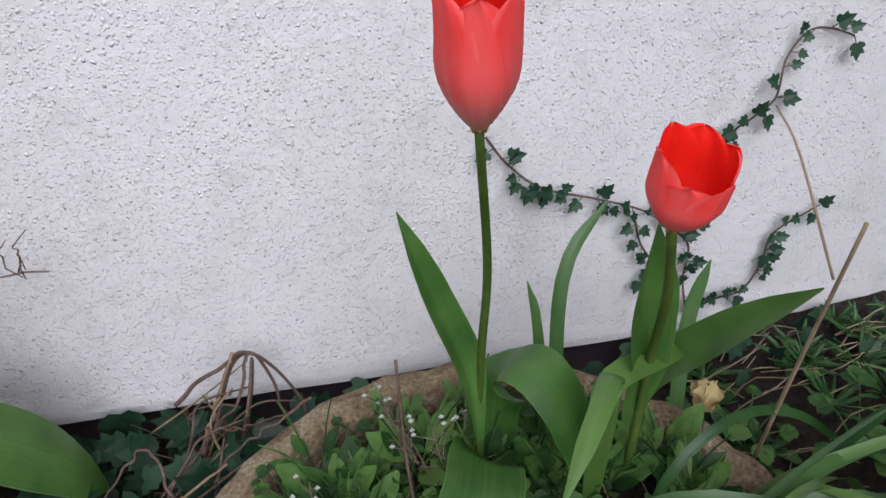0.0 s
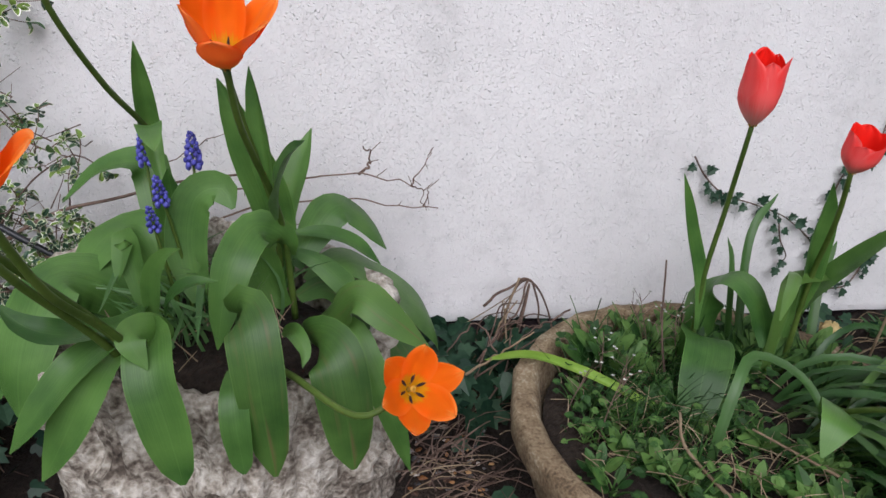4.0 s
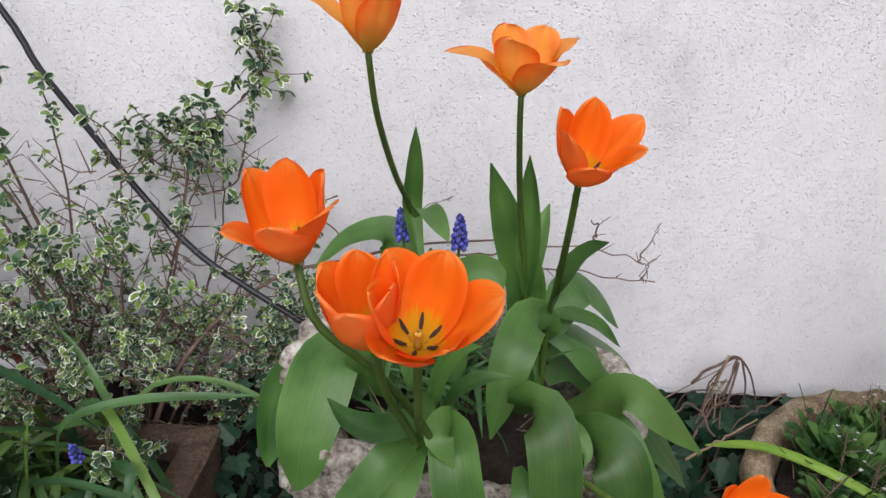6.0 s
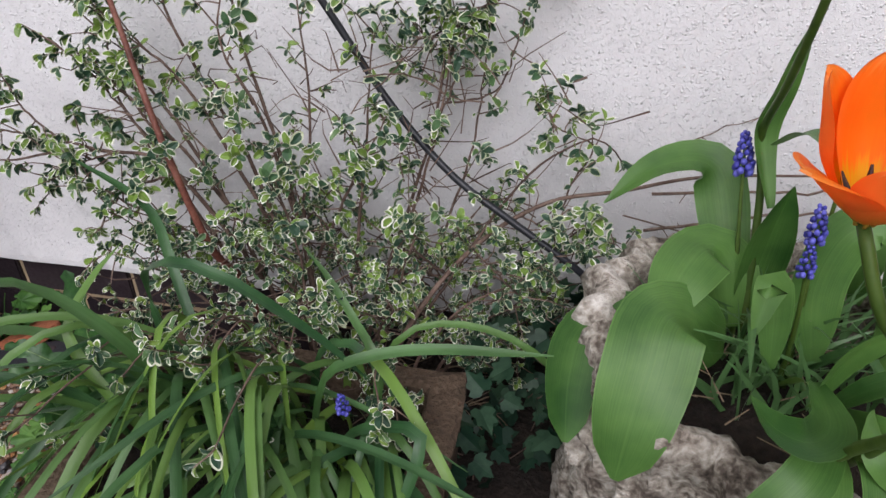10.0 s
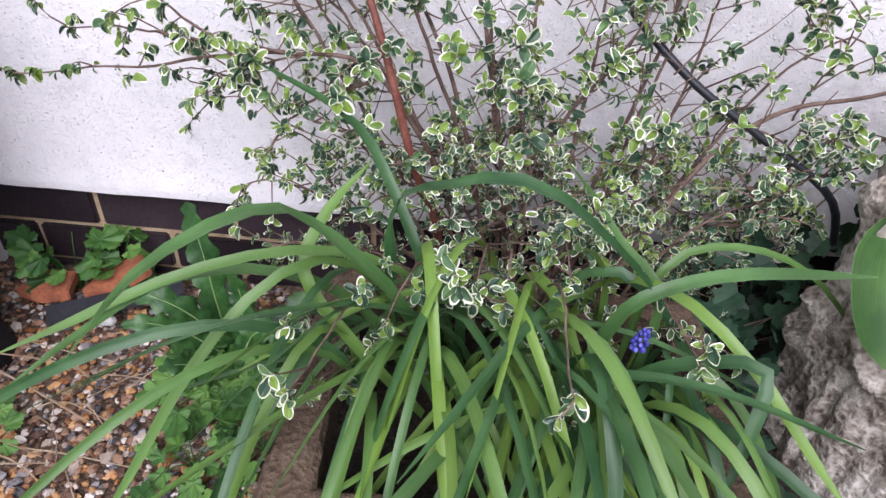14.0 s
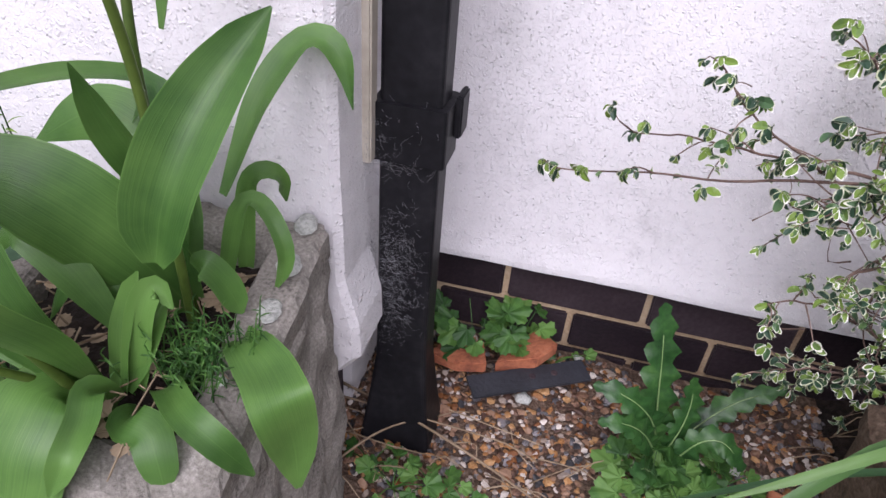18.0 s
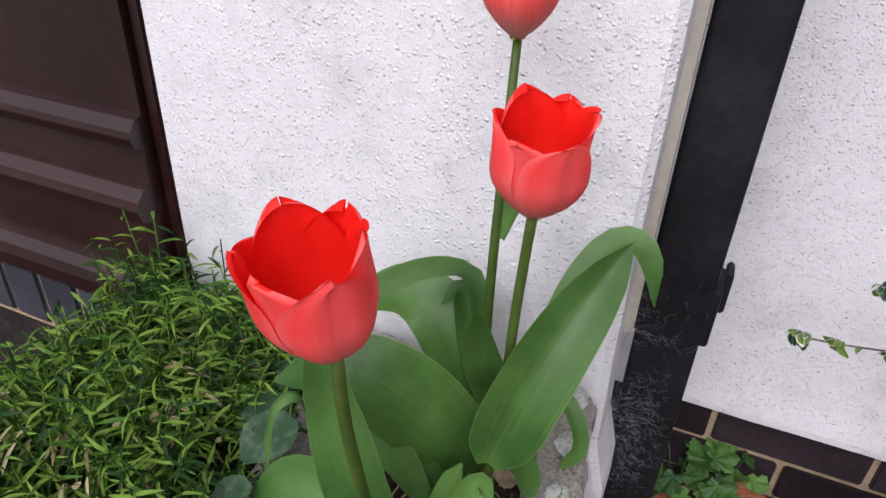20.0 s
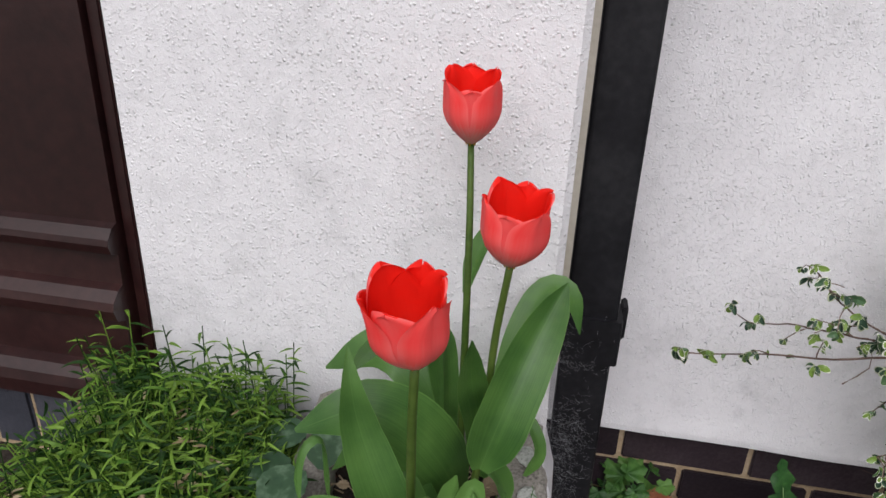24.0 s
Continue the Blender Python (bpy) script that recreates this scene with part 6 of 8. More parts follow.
    for pts, thick, leafy in limbs:
        bm = bmesh.new()
        cs = spline(pts, 22)
        cs = [tuple(Vector(c[:3]) + Vector((0.004 * noise.noise(Vector((i * 0.7, c[0] * 9, 1))), 0.003 * noise.noise(Vector((i * 0.7, c[0] * 9, 5))), 0.004 * noise.noise(Vector((i * 0.7, c[0] * 9, 9)))))) for i, c in enumerate(cs)]
        tube(bm, cs, [thick, 0.0009], 6, 30)
        part("branch", bm, bark, shrub)
        for i in range(5, 23):
            c = Vector(cs[i])
            d = (c - Vector(cs[i - 1])).normalized()
            # side shoots grow from the upper two thirds
            if r.random() < (0.74 if c.z < 0.36 else 0.70 if c.x > -2.14 else 0.52) * min(1, leafy):
                side = Vector((r.uniform(-1, 1), r.uniform(-0.75, 0.25), r.uniform(-0.5, 1.0))).normalized()
                ln = r.uniform(0.025, 0.085) * (1.15 - 0.5 * i / 22)
                tip = c + (d * 0.45 + side) .normalized() * ln
                tip.y = min(tip.y, -0.012)
                twigs.stem(c, tip, 0.0011, 0.0006, 0, 4, (c + tip) / 2 + Vector((r.uniform(-0.006, 0.006), 0, r.uniform(-0.006, 0.006))))
                if r.random() < 0.93:
                    leaf_whorl(leaves, tip, tip - c, (r.uniform(0.013, 0.022) if tip.z < 0.40 else r.uniform(0.017, 0.026)) * (1.12 if tip.z > 0.62 else 1), r.randint(4, 8), r)
                if r.random() < 0.55 * min(1.2, leafy):
                    q = c.lerp(tip, 0.55)
                    leaf_whorl(leaves, q, tip - c, r.uniform(0.014, 0.021), r.randint(3, 5), r, 1.2)
            if r.random() < 0.22 * leafy:
                leaf_whorl(leaves, c, d, r.uniform(0.014, 0.021), 2, r, 1.2)
        leaf_whorl(leaves, cs[-1], Vector(cs[-1]) - Vector(cs[-3]), 0.021, 6, r)
        # the sprays that reach out over the bare wall are leafy all along
        for i in range(6, 23, 5):
            if (cs[i][0] < -2.14 and cs[i][2] > 0.30) or (cs[i][0] > -1.73 and cs[i][2] > 0.56):
                c = Vector(cs[i]) + Vector((r.uniform(-0.012, 0.012), -r.uniform(0.0, 0.02), r.uniform(-0.014, 0.014)))
                leaf_whorl(leaves, c, Vector((r.uniform(-1, 0.2), -0.6, r.uniform(-0.3, 0.8))), r.uniform(0.017, 0.026), r.randint(4, 7), r)
    # bare dead twigs among the leaves
    for k in range(210):
        x = r.gauss(-1.80, 0.14)
        a = Vector((x, r.uniform(-0.16, -0.03), r.uniform(0.2, 0.58)))
        b = a + Vector((r.uniform(-0.07, 0.09), r.uniform(-0.03, 0.03), r.uniform(-0.02, 0.08)))
        b.y = min(b.y, -0.006)
        twigs.stem(a, b, 0.0012, 0.0004, 0, 4, (a + b) / 2 + Vector((r.uniform(-0.025, 0.025), 0, r.uniform(-0.025, 0.03))))
    twigs.make("twig_tangle", bark, shrub)["kind"] = "stuff"
    leaves.make("foliage", [shrub_green, shrub_cream], shrub, "green leaves edged in creamy white")["kind"] = "stuff"
    # two thick red-brown limbs
    for pts, thick in (([(-1.925, -0.16, 0.16), (-1.945, -0.172, 0.285), (-1.965, -0.205, 0.36), (-2.0, -0.205, 0.50), (-2.05, -0.165, 0.63), (-2.10, -0.13, 0.80)], 0.0062), ([(-1.76, -0.22, 0.15), (-1.697, -0.195, 0.295), (-1.63, -0.135, 0.368), (-1.55, -0.095, 0.412), (-1.46, -0.08, 0.43), (-1.36, -0.06, 0.45), (-1.22, -0.05, 0.46)], 0.0042)):
        bm = bmesh.new()
        tube(bm, pts, [thick, thick * 0.35], 8, 40)
        part("branch", bm, stem_red if thick > 0.005 else bark, shrub, "thick red-brown branch")


build_shrub()


def build_cable():
    bm = bmesh.new()
    tube(bm, [(-2.28, -0.06, 1.40), (-2.08, -0.06, 1.04), (-1.92, -0.065, 0.785), (-1.88, -0.07, 0.703), (-1.824, -0.07, 0.614), (-1.755, -0.085, 0.522), (-1.672, -0.12, 0.451), (-1.592, -0.14, 0.404), (-1.491, -0.155, 0.34), (-1.44, -0.13, 0.25)], [0.0048, 0.0048], 10, 60)
    solid("black_cable", bm, black_rubber, "black sheathed cable hanging down the wall behind the shrub", "cable", smooth=True)


build_cable()


def ivy_leaf_shape():
    """A five-lobed ivy leaf, one unit long, with raised halves."""
    half = [(0.0, 0.0), (0.20, -0.10), (0.44, 0.02), (0.50, 0.20), (0.34, 0.30), (0.40, 0.52), (0.42, 0.62), (0.22, 0.60), (0.10, 0.82), (0.0, 1.0)]
    v = [(x, y, 0.22 * abs(x)) for x, y in half] + [(-x, y, 0.22 * abs(x)) for x, y in half[1:-1]]
    n = len(half)
    mid = len(v)
    v.append((0, 0.33, -0.01))
    right = list(range(n))
    left = [0] + list(range(n, 2 * n - 2)) + [n - 1]
    f = [[mid, right[k], right[k + 1]] for k in range(n - 1)] + [[mid, left[k + 1], left[k]] for k in range(n - 1)]
    return np.array(v), f, [0] * len(f)


IVY = ivy_leaf_shape()


def build_ivy_patch():
    r = random.Random(8)
    ivy = thing("ground_ivy", (-1.3, -0.08, 0.05), "dark green ivy creeping along the foot of the wall", "ivy")
    h, st = Heap(), Heap()
    spots = [(-1.62, -1.36, -0.24, -0.03, 0.05, 0.27, 150, 0.036), (-1.66, -1.53, -0.45, -0.2, 0.05, 0.16, 40, 0.034), (-1.06, -0.82, -0.2, -0.02, 0.06, 0.185, 120, 0.050), (-0.86, -0.3, -0.07, -0.02, 0.09, 0.16, 60, 0.044), (-0.3, 0.35, -0.12, -0.01, 0.14, 0.175, 50, 0.034), (-1.08, -0.9, -0.5, -0.2, 0.05, 0.12, 10, 0.042)]
    for x0, x1, y0, y1, z0, z1, n, size in spots:
        for _ in range(n):
            p = Vector((r.uniform(x0, x1), r.uniform(y0, y1), r.uniform(z0, z1)))
            if (p.x + 1.262) ** 2 + (p.y + 0.335) ** 2 < 0.265 ** 2 or (p.x + 0.605) ** 2 + (p.y + 0.36) ** 2 < 0.295 ** 2:
                continue
            out = Vector((r.uniform(-0.6, 0.6), r.uniform(-1.0, -0.2), r.uniform(0.3, 1.0)))
            up = Vector((r.uniform(-1, 1), r.uniform(-0.6, 0.2), r.uniform(-0.8, 0.5)))
            h.add(*IVY, frame_of(p, up, out, size * r.uniform(0.6, 1.2)))
            st.stem(p, p + Vector((r.uniform(-0.03, 0.03), 0.02, -r.uniform(0.02, 0.06))), 0.0007, 0.001)
    h.make("foliage", ivy_green, ivy)["kind"] = "stuff"
    st.make("stalk_tangle", bark, ivy)["kind"] = "stuff"


build_ivy_patch()


def build_wall_ivy():
    r = random.Random(3)
    ivy = thing("wall_ivy", (-0.40, -0.01, 0.2), "thin ivy stems with small dark leaves clinging to the wall", "ivy")
    y = -0.009
    runs = IVY_RUNS
    for pts in runs:
        bm = bmesh.new()
        p3 = [(x, y, z) for x, z in pts]
        tube(bm, p3, [0.0016, 0.0011], 6, 10 * len(p3))
        part("stem", bm, bark, ivy)
        cs = spline(p3, max(6, int(sum(math.dist(a, b) for a, b in zip(p3, p3[1:])) / 0.016)))
        for i, c in enumerate(cs[1:]):
            for _ in range(1 if r.random() < 0.65 else 2):
                a = r.uniform(0, 6.28)
                hp = Heap()
                p = Vector(c[:3]) + Vector((0.008 * math.cos(a), -0.004, 0.008 * math.sin(a)))
                hp.stem(c[:3], p, 0.0006, 0.0005)
                hp.add(*IVY, frame_of(p, (math.cos(a), -0.25, math.sin(a) - 0.2), (r.uniform(-0.3, 0.3), -1, 0.45), r.uniform(0.011, 0.021)))
                hp.make("leaf", ivy_green, ivy)


def build_wall_twigs():
    r = random.Random(4)
    tw = thing("bare_climber_twigs", (-1.1, -0.03, 0.40), "bare brown climber twigs lying against the wall", "twigs")
    runs = [[(-1.42, -0.06, 0.42), (-1.25, -0.06, 0.44), (-1.12, -0.07, 0.462), (-1.05, -0.085, 0.455), (-1.022, -0.094, 0.450)], [(-1.022, -0.094, 0.450), (-1.0, -0.075, 0.475), (-0.985, -0.06, 0.50)], [(-1.022, -0.094, 0.45), (-1.0, -0.07, 0.432), (-1.005, -0.06, 0.41)],
            [(-1.42, -0.05, 0.36), (-1.25, -0.05, 0.40), (-1.12, -0.055, 0.415), (-1.03, -0.055, 0.40), (-0.975, -0.05, 0.395)], [(-1.0, -0.052, 0.398), (-0.992, -0.054, 0.418), (-0.993, -0.055, 0.43)], [(-1.10, -0.07, 0.46), (-1.085, -0.07, 0.475), (-1.083, -0.07, 0.495), (-1.092, -0.07, 0.505)], [(-1.45, -0.03, 0.44), (-1.36, -0.01, 0.485), (-1.30, -0.006, 0.513)], [(-1.45, -0.05, 0.38), (-1.3, -0.06, 0.36), (-1.15, -0.05, 0.38)]]
    for pts in runs:
        bm = bmesh.new()
        pts = [tuple(Vector(c[:3]) + Vector((0.006 * noise.noise(Vector((c[0] * 40, i, 2))), 0, 0.008 * noise.noise(Vector((c[0] * 40, i, 7)))))) if 0 < i < 4 * len(pts) else tuple(c[:3]) for i, c in enumerate(spline(pts, 4 * len(pts)))]
        for c in pts[2::5]:
            side = Vector(c) + Vector((r.uniform(-0.015, 0.02), -0.003, r.uniform(-0.018, 0.022)))
            tube(bm, [c, tuple(side)], [0.0008, 0.0005], 5)
        tube(bm, pts, [0.0022, 0.0010] if len(pts) > 14 else [0.0012, 0.0006], 6, 2 * len(pts))
        part("twig", bm, bark, tw)
    dry = thing("dry_plant_tangle", (-0.82, -0.06, 0.1), "tangle of dry grey looped plant stems beside the pot", "twigs")
    for pts, w in (([(-0.90, -0.10, 0.08), (-0.86, -0.07, 0.19), (-0.835, -0.05, 0.245), (-0.813, -0.048, 0.256), (-0.79, -0.05, 0.23), (-0.77, -0.05, 0.18), (-0.765, -0.06, 0.15)], 0.0026), ([(-0.86, -0.12, 0.10), (-0.825, -0.07, 0.20), (-0.813, -0.05, 0.25), (-0.82, -0.05, 0.21), (-0.835, -0.07, 0.15), (-0.83, -0.1, 0.1)], 0.0024), ([(-0.98, -0.17, 0.12), (-0.90, -0.13, 0.15), (-0.84, -0.1, 0.185)], 0.0016),
                   ([(-0.96, -0.18, 0.125), (-0.90, -0.16, 0.15), (-0.82, -0.16, 0.21)], 0.0022), ([(-0.94, -0.06, 0.17), (-0.88, -0.04, 0.195), (-0.82, -0.04, 0.24)], 0.0012), ([(-0.93, -0.2, 0.07), (-0.87, -0.16, 0.14), (-0.85, -0.1, 0.19)], 0.0022), ([(-0.88, -0.1, 0.07), (-0.85, -0.08, 0.14), (-0.86, -0.06, 0.2), (-0.84, -0.05, 0.235)], 0.002)):
        bm = bmesh.new()
        tube(bm, pts, [w, w * 0.6], 6, 7 * len(pts))
        part("stem", bm, bark if w > 0.0018 else dry_straw, dry)
    for pts, w in (
            ([(-0.943, -0.220, 0.188), (-0.889, -0.200, 0.210), (-0.833, -0.180, 0.234)], 0.0022),
            ([(-0.896, -0.080, 0.225), (-0.864, -0.060, 0.240), (-0.817, -0.050, 0.261), (-0.798, -0.050, 0.229), (-0.790, -0.060, 0.167)], 0.0026),
            ([(-0.831, -0.050, 0.263), (-0.860, -0.080, 0.207), (-0.877, -0.100, 0.170), (-0.860, -0.120, 0.153)], 0.0022),
            ([(-0.817, -0.050, 0.260), (-0.832, -0.070, 0.212), (-0.868, -0.100, 0.187), (-0.920, -0.170, 0.175)], 0.002),
            ([(-0.890, -0.180, 0.202), (-0.910, -0.140, 0.227), (-0.948, -0.140, 0.202), (-0.982, -0.160, 0.157)], 0.0018),
            ([(-0.791, -0.070, 0.179), (-0.830, -0.100, 0.196), (-0.863, -0.120, 0.227)], 0.0016),
            ([(-0.753, -0.100, 0.229), (-0.786, -0.120, 0.218), (-0.833, -0.140, 0.208), (-0.858, -0.160, 0.186)], 0.0018),
    ):
        bm = bmesh.new()
        kinked = [tuple(Vector(c[:3]) + Vector((0.005 * noise.noise(Vector((i * 0.9, w * 900, 2))), 0, 0.006 * noise.noise(Vector((i * 0.9, w * 900, 7)))))) for i, c in enumerate(spline(pts, 14))]
        tube(bm, kinked, [w, w * 0.6], 6, 40)
        part("stem", bm, bark if w != 0.0022 else dry_straw, dry)
    rt = random.Random(31)
    for k in range(10):
        a = Vector((rt.uniform(-0.95, -0.84), rt.uniform(-0.2, -0.05), rt.uniform(0.05, 0.12)))
        b = Vector((rt.uniform(-0.86, -0.77), rt.uniform(-0.1, -0.04), rt.uniform(0.14, 0.24)))
        pts = [tuple(a.lerp(b, u) + Vector((rt.uniform(-0.016, 0.016), rt.uniform(-0.01, 0.01), 0.05 * math.sin(3.1 * u) + rt.uniform(-0.012, 0.012)))) for u in (0, 0.25, 0.5, 0.75, 1)]
        pts = [(x, min(y, -0.012), z) for x, y, z in pts]
        bm = bmesh.new()
        tube(bm, pts, [rt.uniform(0.0014, 0.0030), 0.0010], 6, 24)
        part("stem", bm, bark if k % 3 else dry_straw, dry)
    cane = thing("dry_cane", (-0.31, -0.25, 0.2), "dry brown cane leaning beside the pot", "cane")
    bm = bmesh.new()
    tube(bm, [(-0.305, -0.235, 0.15), (-0.325, -0.27, 0.34), (-0.345, -0.305, 0.507)], [0.0022, 0.0015], 7, 10)
    part("cane_stem", bm, dry_straw, cane)
    bm = bmesh.new()
    tube(bm, [(-0.335, -0.285, 0.445), (-0.356, -0.240, 0.530), (-0.354, -0.200, 0.552)], [0.0012, 0.0008], 5, 12)
    part("side_shoot", bm, dry_straw, cane)


IVY_RUNS = [
    [(-0.536, 0.466), (-0.511, 0.431), (-0.471, 0.398), (-0.409, 0.377), (-0.352, 0.355), (-0.307, 0.324)],
    [(-0.358, 0.352), (-0.345, 0.309), (-0.325, 0.274), (-0.337, 0.258)],
    [(-0.307, 0.324), (-0.279, 0.293), (-0.277, 0.241), (-0.263, 0.184)],
    [(-0.281, 0.301), (-0.270, 0.377), (-0.258, 0.433), (-0.229, 0.457), (-0.209, 0.477), (-0.208, 0.519), (-0.190, 0.546), (-0.164, 0.547), (-0.134, 0.537)],
    [(-0.267, 0.184), (-0.226, 0.201), (-0.188, 0.210), (-0.170, 0.252), (-0.165, 0.294), (-0.116, 0.325)],
]
build_wall_ivy()
build_wall_twigs()

# ---- strap leaves, gravel, weeds and small things ----
def strap_clump(name, label, category, centre, spread, count, seed, material, ways, reach, rise, width, own=()):
    """A clump of long arching strap leaves. ways: from and to which compass angle, in degrees, they lean; own: leaves of a given line."""
    r = random.Random(seed)
    clump = thing(name, centre, label, category)
    c = Vector(centre)
    for k in range(count):
        a = radians(max(ways[0], min(ways[1], r.gauss(sum(ways) / 2, (ways[1] - ways[0]) / 3.6))))
        o = Vector((math.cos(a), math.sin(a), 0))
        side = Vector((-o.y, o.x, 0)) * r.uniform(-0.25, 0.25)
        b = c + Vector((r.uniform(-spread[0], spread[0]), r.uniform(-spread[1], spread[1]), 0))
        ln, up = r.uniform(*reach), r.uniform(*rise)
        drop = r.uniform(0.0, 1.15)
        pts = []
        for j in range(9):
            u = j / 8
            h = math.sin(math.pi * min(1.0, u * 1.05) ** 0.75 * (0.62 + 0.30 * drop)) / math.sin(min(math.pi / 2, math.pi * (0.62 + 0.30 * drop)))
            pts.append(b + o * ln * u ** 1.25 + side * ln * u * u + Vector((0, 0, up * h - 0.10 * drop * u ** 3)))
        pts = [(p.x, min(p.y, -0.03), max(p.z, 0.015)) for p in pts]
        # the small flower spike in the trough stands clear of the leaves
        if any((Vector(p).lerp(q, w) - Vector((-1.737, -0.393, 0.315)) - Vector((-0.34, -0.70, 0.71)) * g).length < 0.022 for p, q in zip(pts, pts[1:]) for w in (0, 0.5) for g in (0.0, 0.03, 0.07, 0.12)):
            continue
        leaf_part(clump, pts, width * r.uniform(0.7, 1.15), material, face=(o.x * 0.3, o.y * 0.3 - 0.15, 1), shape=STRAP, fold=0.22, n=14, wave=0.0, twist=r.uniform(-1.5, 1.5), across=2)
    for pts, w in own:
        leaf_part(clump, pts, w, material, face=(0, -0.3, 1), shape=STRAP, fold=0.25, n=16, wave=0.0, twist=0.2, across=2)
    return clump


strap_clump("strap_leaf_clump", "clump of long arching green strap leaves in the trough", "leaves", (-1.87, -0.33, 0.195), (0.14, 0.07), 84, 21, strap_green, (195, 340), (0.20, 0.44), (0.06, 0.19), 0.0102, own=[
    ([(-1.91, -0.37, 0.19), (-1.96, -0.385, 0.33), (-2.025, -0.40, 0.415), (-2.06, -0.44, 0.452), (-2.129, -0.48, 0.423), (-2.20, -0.50, 0.34)], 0.015),
    ([(-1.95, -0.35, 0.19), (-2.0, -0.36, 0.295), (-2.075, -0.38, 0.345), (-2.147, -0.42, 0.36), (-2.206, -0.46, 0.333), (-2.265, -0.50, 0.295)], 0.013),
    ([(-1.89, -0.35, 0.19), (-1.919, -0.33, 0.26), (-1.979, -0.27, 0.371), (-2.032, -0.22, 0.422), (-2.141, -0.20, 0.472)], 0.012),
    ([(-1.79, -0.37, 0.19), (-1.762, -0.38, 0.32), (-1.735, -0.38, 0.358), (-1.66, -0.36, 0.372), (-1.53, -0.34, 0.368)], 0.013),
    ([(-1.97, -0.32, 0.20), (-1.971, -0.33, 0.386), (-1.92, -0.38, 0.451), (-1.878, -0.40, 0.473), (-1.835, -0.40, 0.462), (-1.762, -0.38, 0.39), (-1.713, -0.37, 0.33)], 0.012),
    ([(-1.72, -0.35, 0.19), (-1.714, -0.34, 0.32), (-1.752, -0.30, 0.355), (-1.784, -0.28, 0.391), (-1.812, -0.27, 0.42)], 0.010),
    ([(-1.76, -0.38, 0.19), (-1.728, -0.40, 0.28), (-1.673, -0.42, 0.323), (-1.645, -0.44, 0.325), (-1.672, -0.50, 0.23)], 0.013),
    ([(-1.73, -0.32, 0.19), (-1.706, -0.30, 0.319), (-1.643, -0.28, 0.345), (-1.551, -0.28, 0.32), (-1.452, -0.30, 0.224)], 0.009),
    ([(-1.93, -0.40, 0.19), (-1.992, -0.40, 0.275), (-2.044, -0.38, 0.345), (-2.028, -0.35, 0.393), (-1.99, -0.33, 0.438)], 0.012),
])
strap_clump("strap_leaf_clump", "clump of green strap leaves spilling over the front of the trough", "leaves", (-1.77, -0.37, 0.195), (0.07, 0.04), 46, 77, strap_green, (235, 335), (0.12, 0.30), (0.04, 0.11), 0.0102)
strap_clump("drooping_strap_leaves", "fan of long dark green drooping strap leaves over the bowl", "leaves", (-0.45, -0.40, 0.20), (0.08, 0.10), 125, 33, dark_strap, (-105, 25), (0.24, 0.56), (0.04, 0.11), 0.0115, own=[
    ([(-0.66, -0.44, 0.20), (-0.63, -0.41, 0.29), (-0.589, -0.373, 0.315), (-0.53, -0.40, 0.29), (-0.50, -0.45, 0.22)], 0.014),
    ([(-0.44, -0.33, 0.20), (-0.36, -0.35, 0.27), (-0.28, -0.37, 0.27), (-0.12, -0.44, 0.20)], 0.014),
    ([(-0.52, -0.23, 0.20), (-0.50, -0.16, 0.38), (-0.445, -0.12, 0.44)], 0.014),
    ([(-0.52, -0.20, 0.20), (-0.525, -0.17, 0.34), (-0.53, -0.15, 0.38)], 0.012),
    ([(-0.38, -0.20, 0.20), (-0.355, -0.15, 0.30), (-0.33, -0.13, 0.36)], 0.016),
])


def pebble(r, size):
    """One rounded, squashed stone as verts and faces."""
    v = []
    t = (1 + 5 ** 0.5) / 2
    sx, sy, sz = size * r.uniform(0.7, 1.3), size * r.uniform(0.6, 1.0), size * r.uniform(0.35, 0.65)
    for x, y, z in ((-1, t, 0), (1, t, 0), (-1, -t, 0), (1, -t, 0), (0, -1, t), (0, 1, t), (0, -1, -t), (0, 1, -t), (t, 0, -1), (t, 0, 1), (-t, 0, -1), (-t, 0, 1)):
        k = r.uniform(0.6, 1.2) / 1.9
        v.append((x * sx * k, y * sy * k, z * sz * k))
    f = [(0, 11, 5), (0, 5, 1), (0, 1, 7), (0, 7, 10), (0, 10, 11), (1, 5, 9), (5, 11, 4), (11, 10, 2), (10, 7, 6), (7, 1, 8), (3, 9, 4), (3, 4, 2), (3, 2, 6), (3, 6, 8), (3, 8, 9), (4, 9, 5), (2, 4, 11), (6, 2, 10), (8, 6, 7), (9, 8, 1)]
    return v, f


def spot_free(x, y):
    """Whether the ground is bare of pots at this place."""
    if -2.95 < x < -2.62 and y < -0.32 and y > -0.66:
        return False
    if -2.08 < x < -1.61 and -0.58 < y < -0.2:
        return False
    if ((x + 1.303) / 0.27) ** 2 + ((y + 0.283) / 0.23) ** 2 < 1:
        return False
    return (x + 0.605) ** 2 + (y + 0.36) ** 2 > 0.27 ** 2


KINDS = (0, 0, 0, 0, 1, 1, 2, 2, 3, 3)


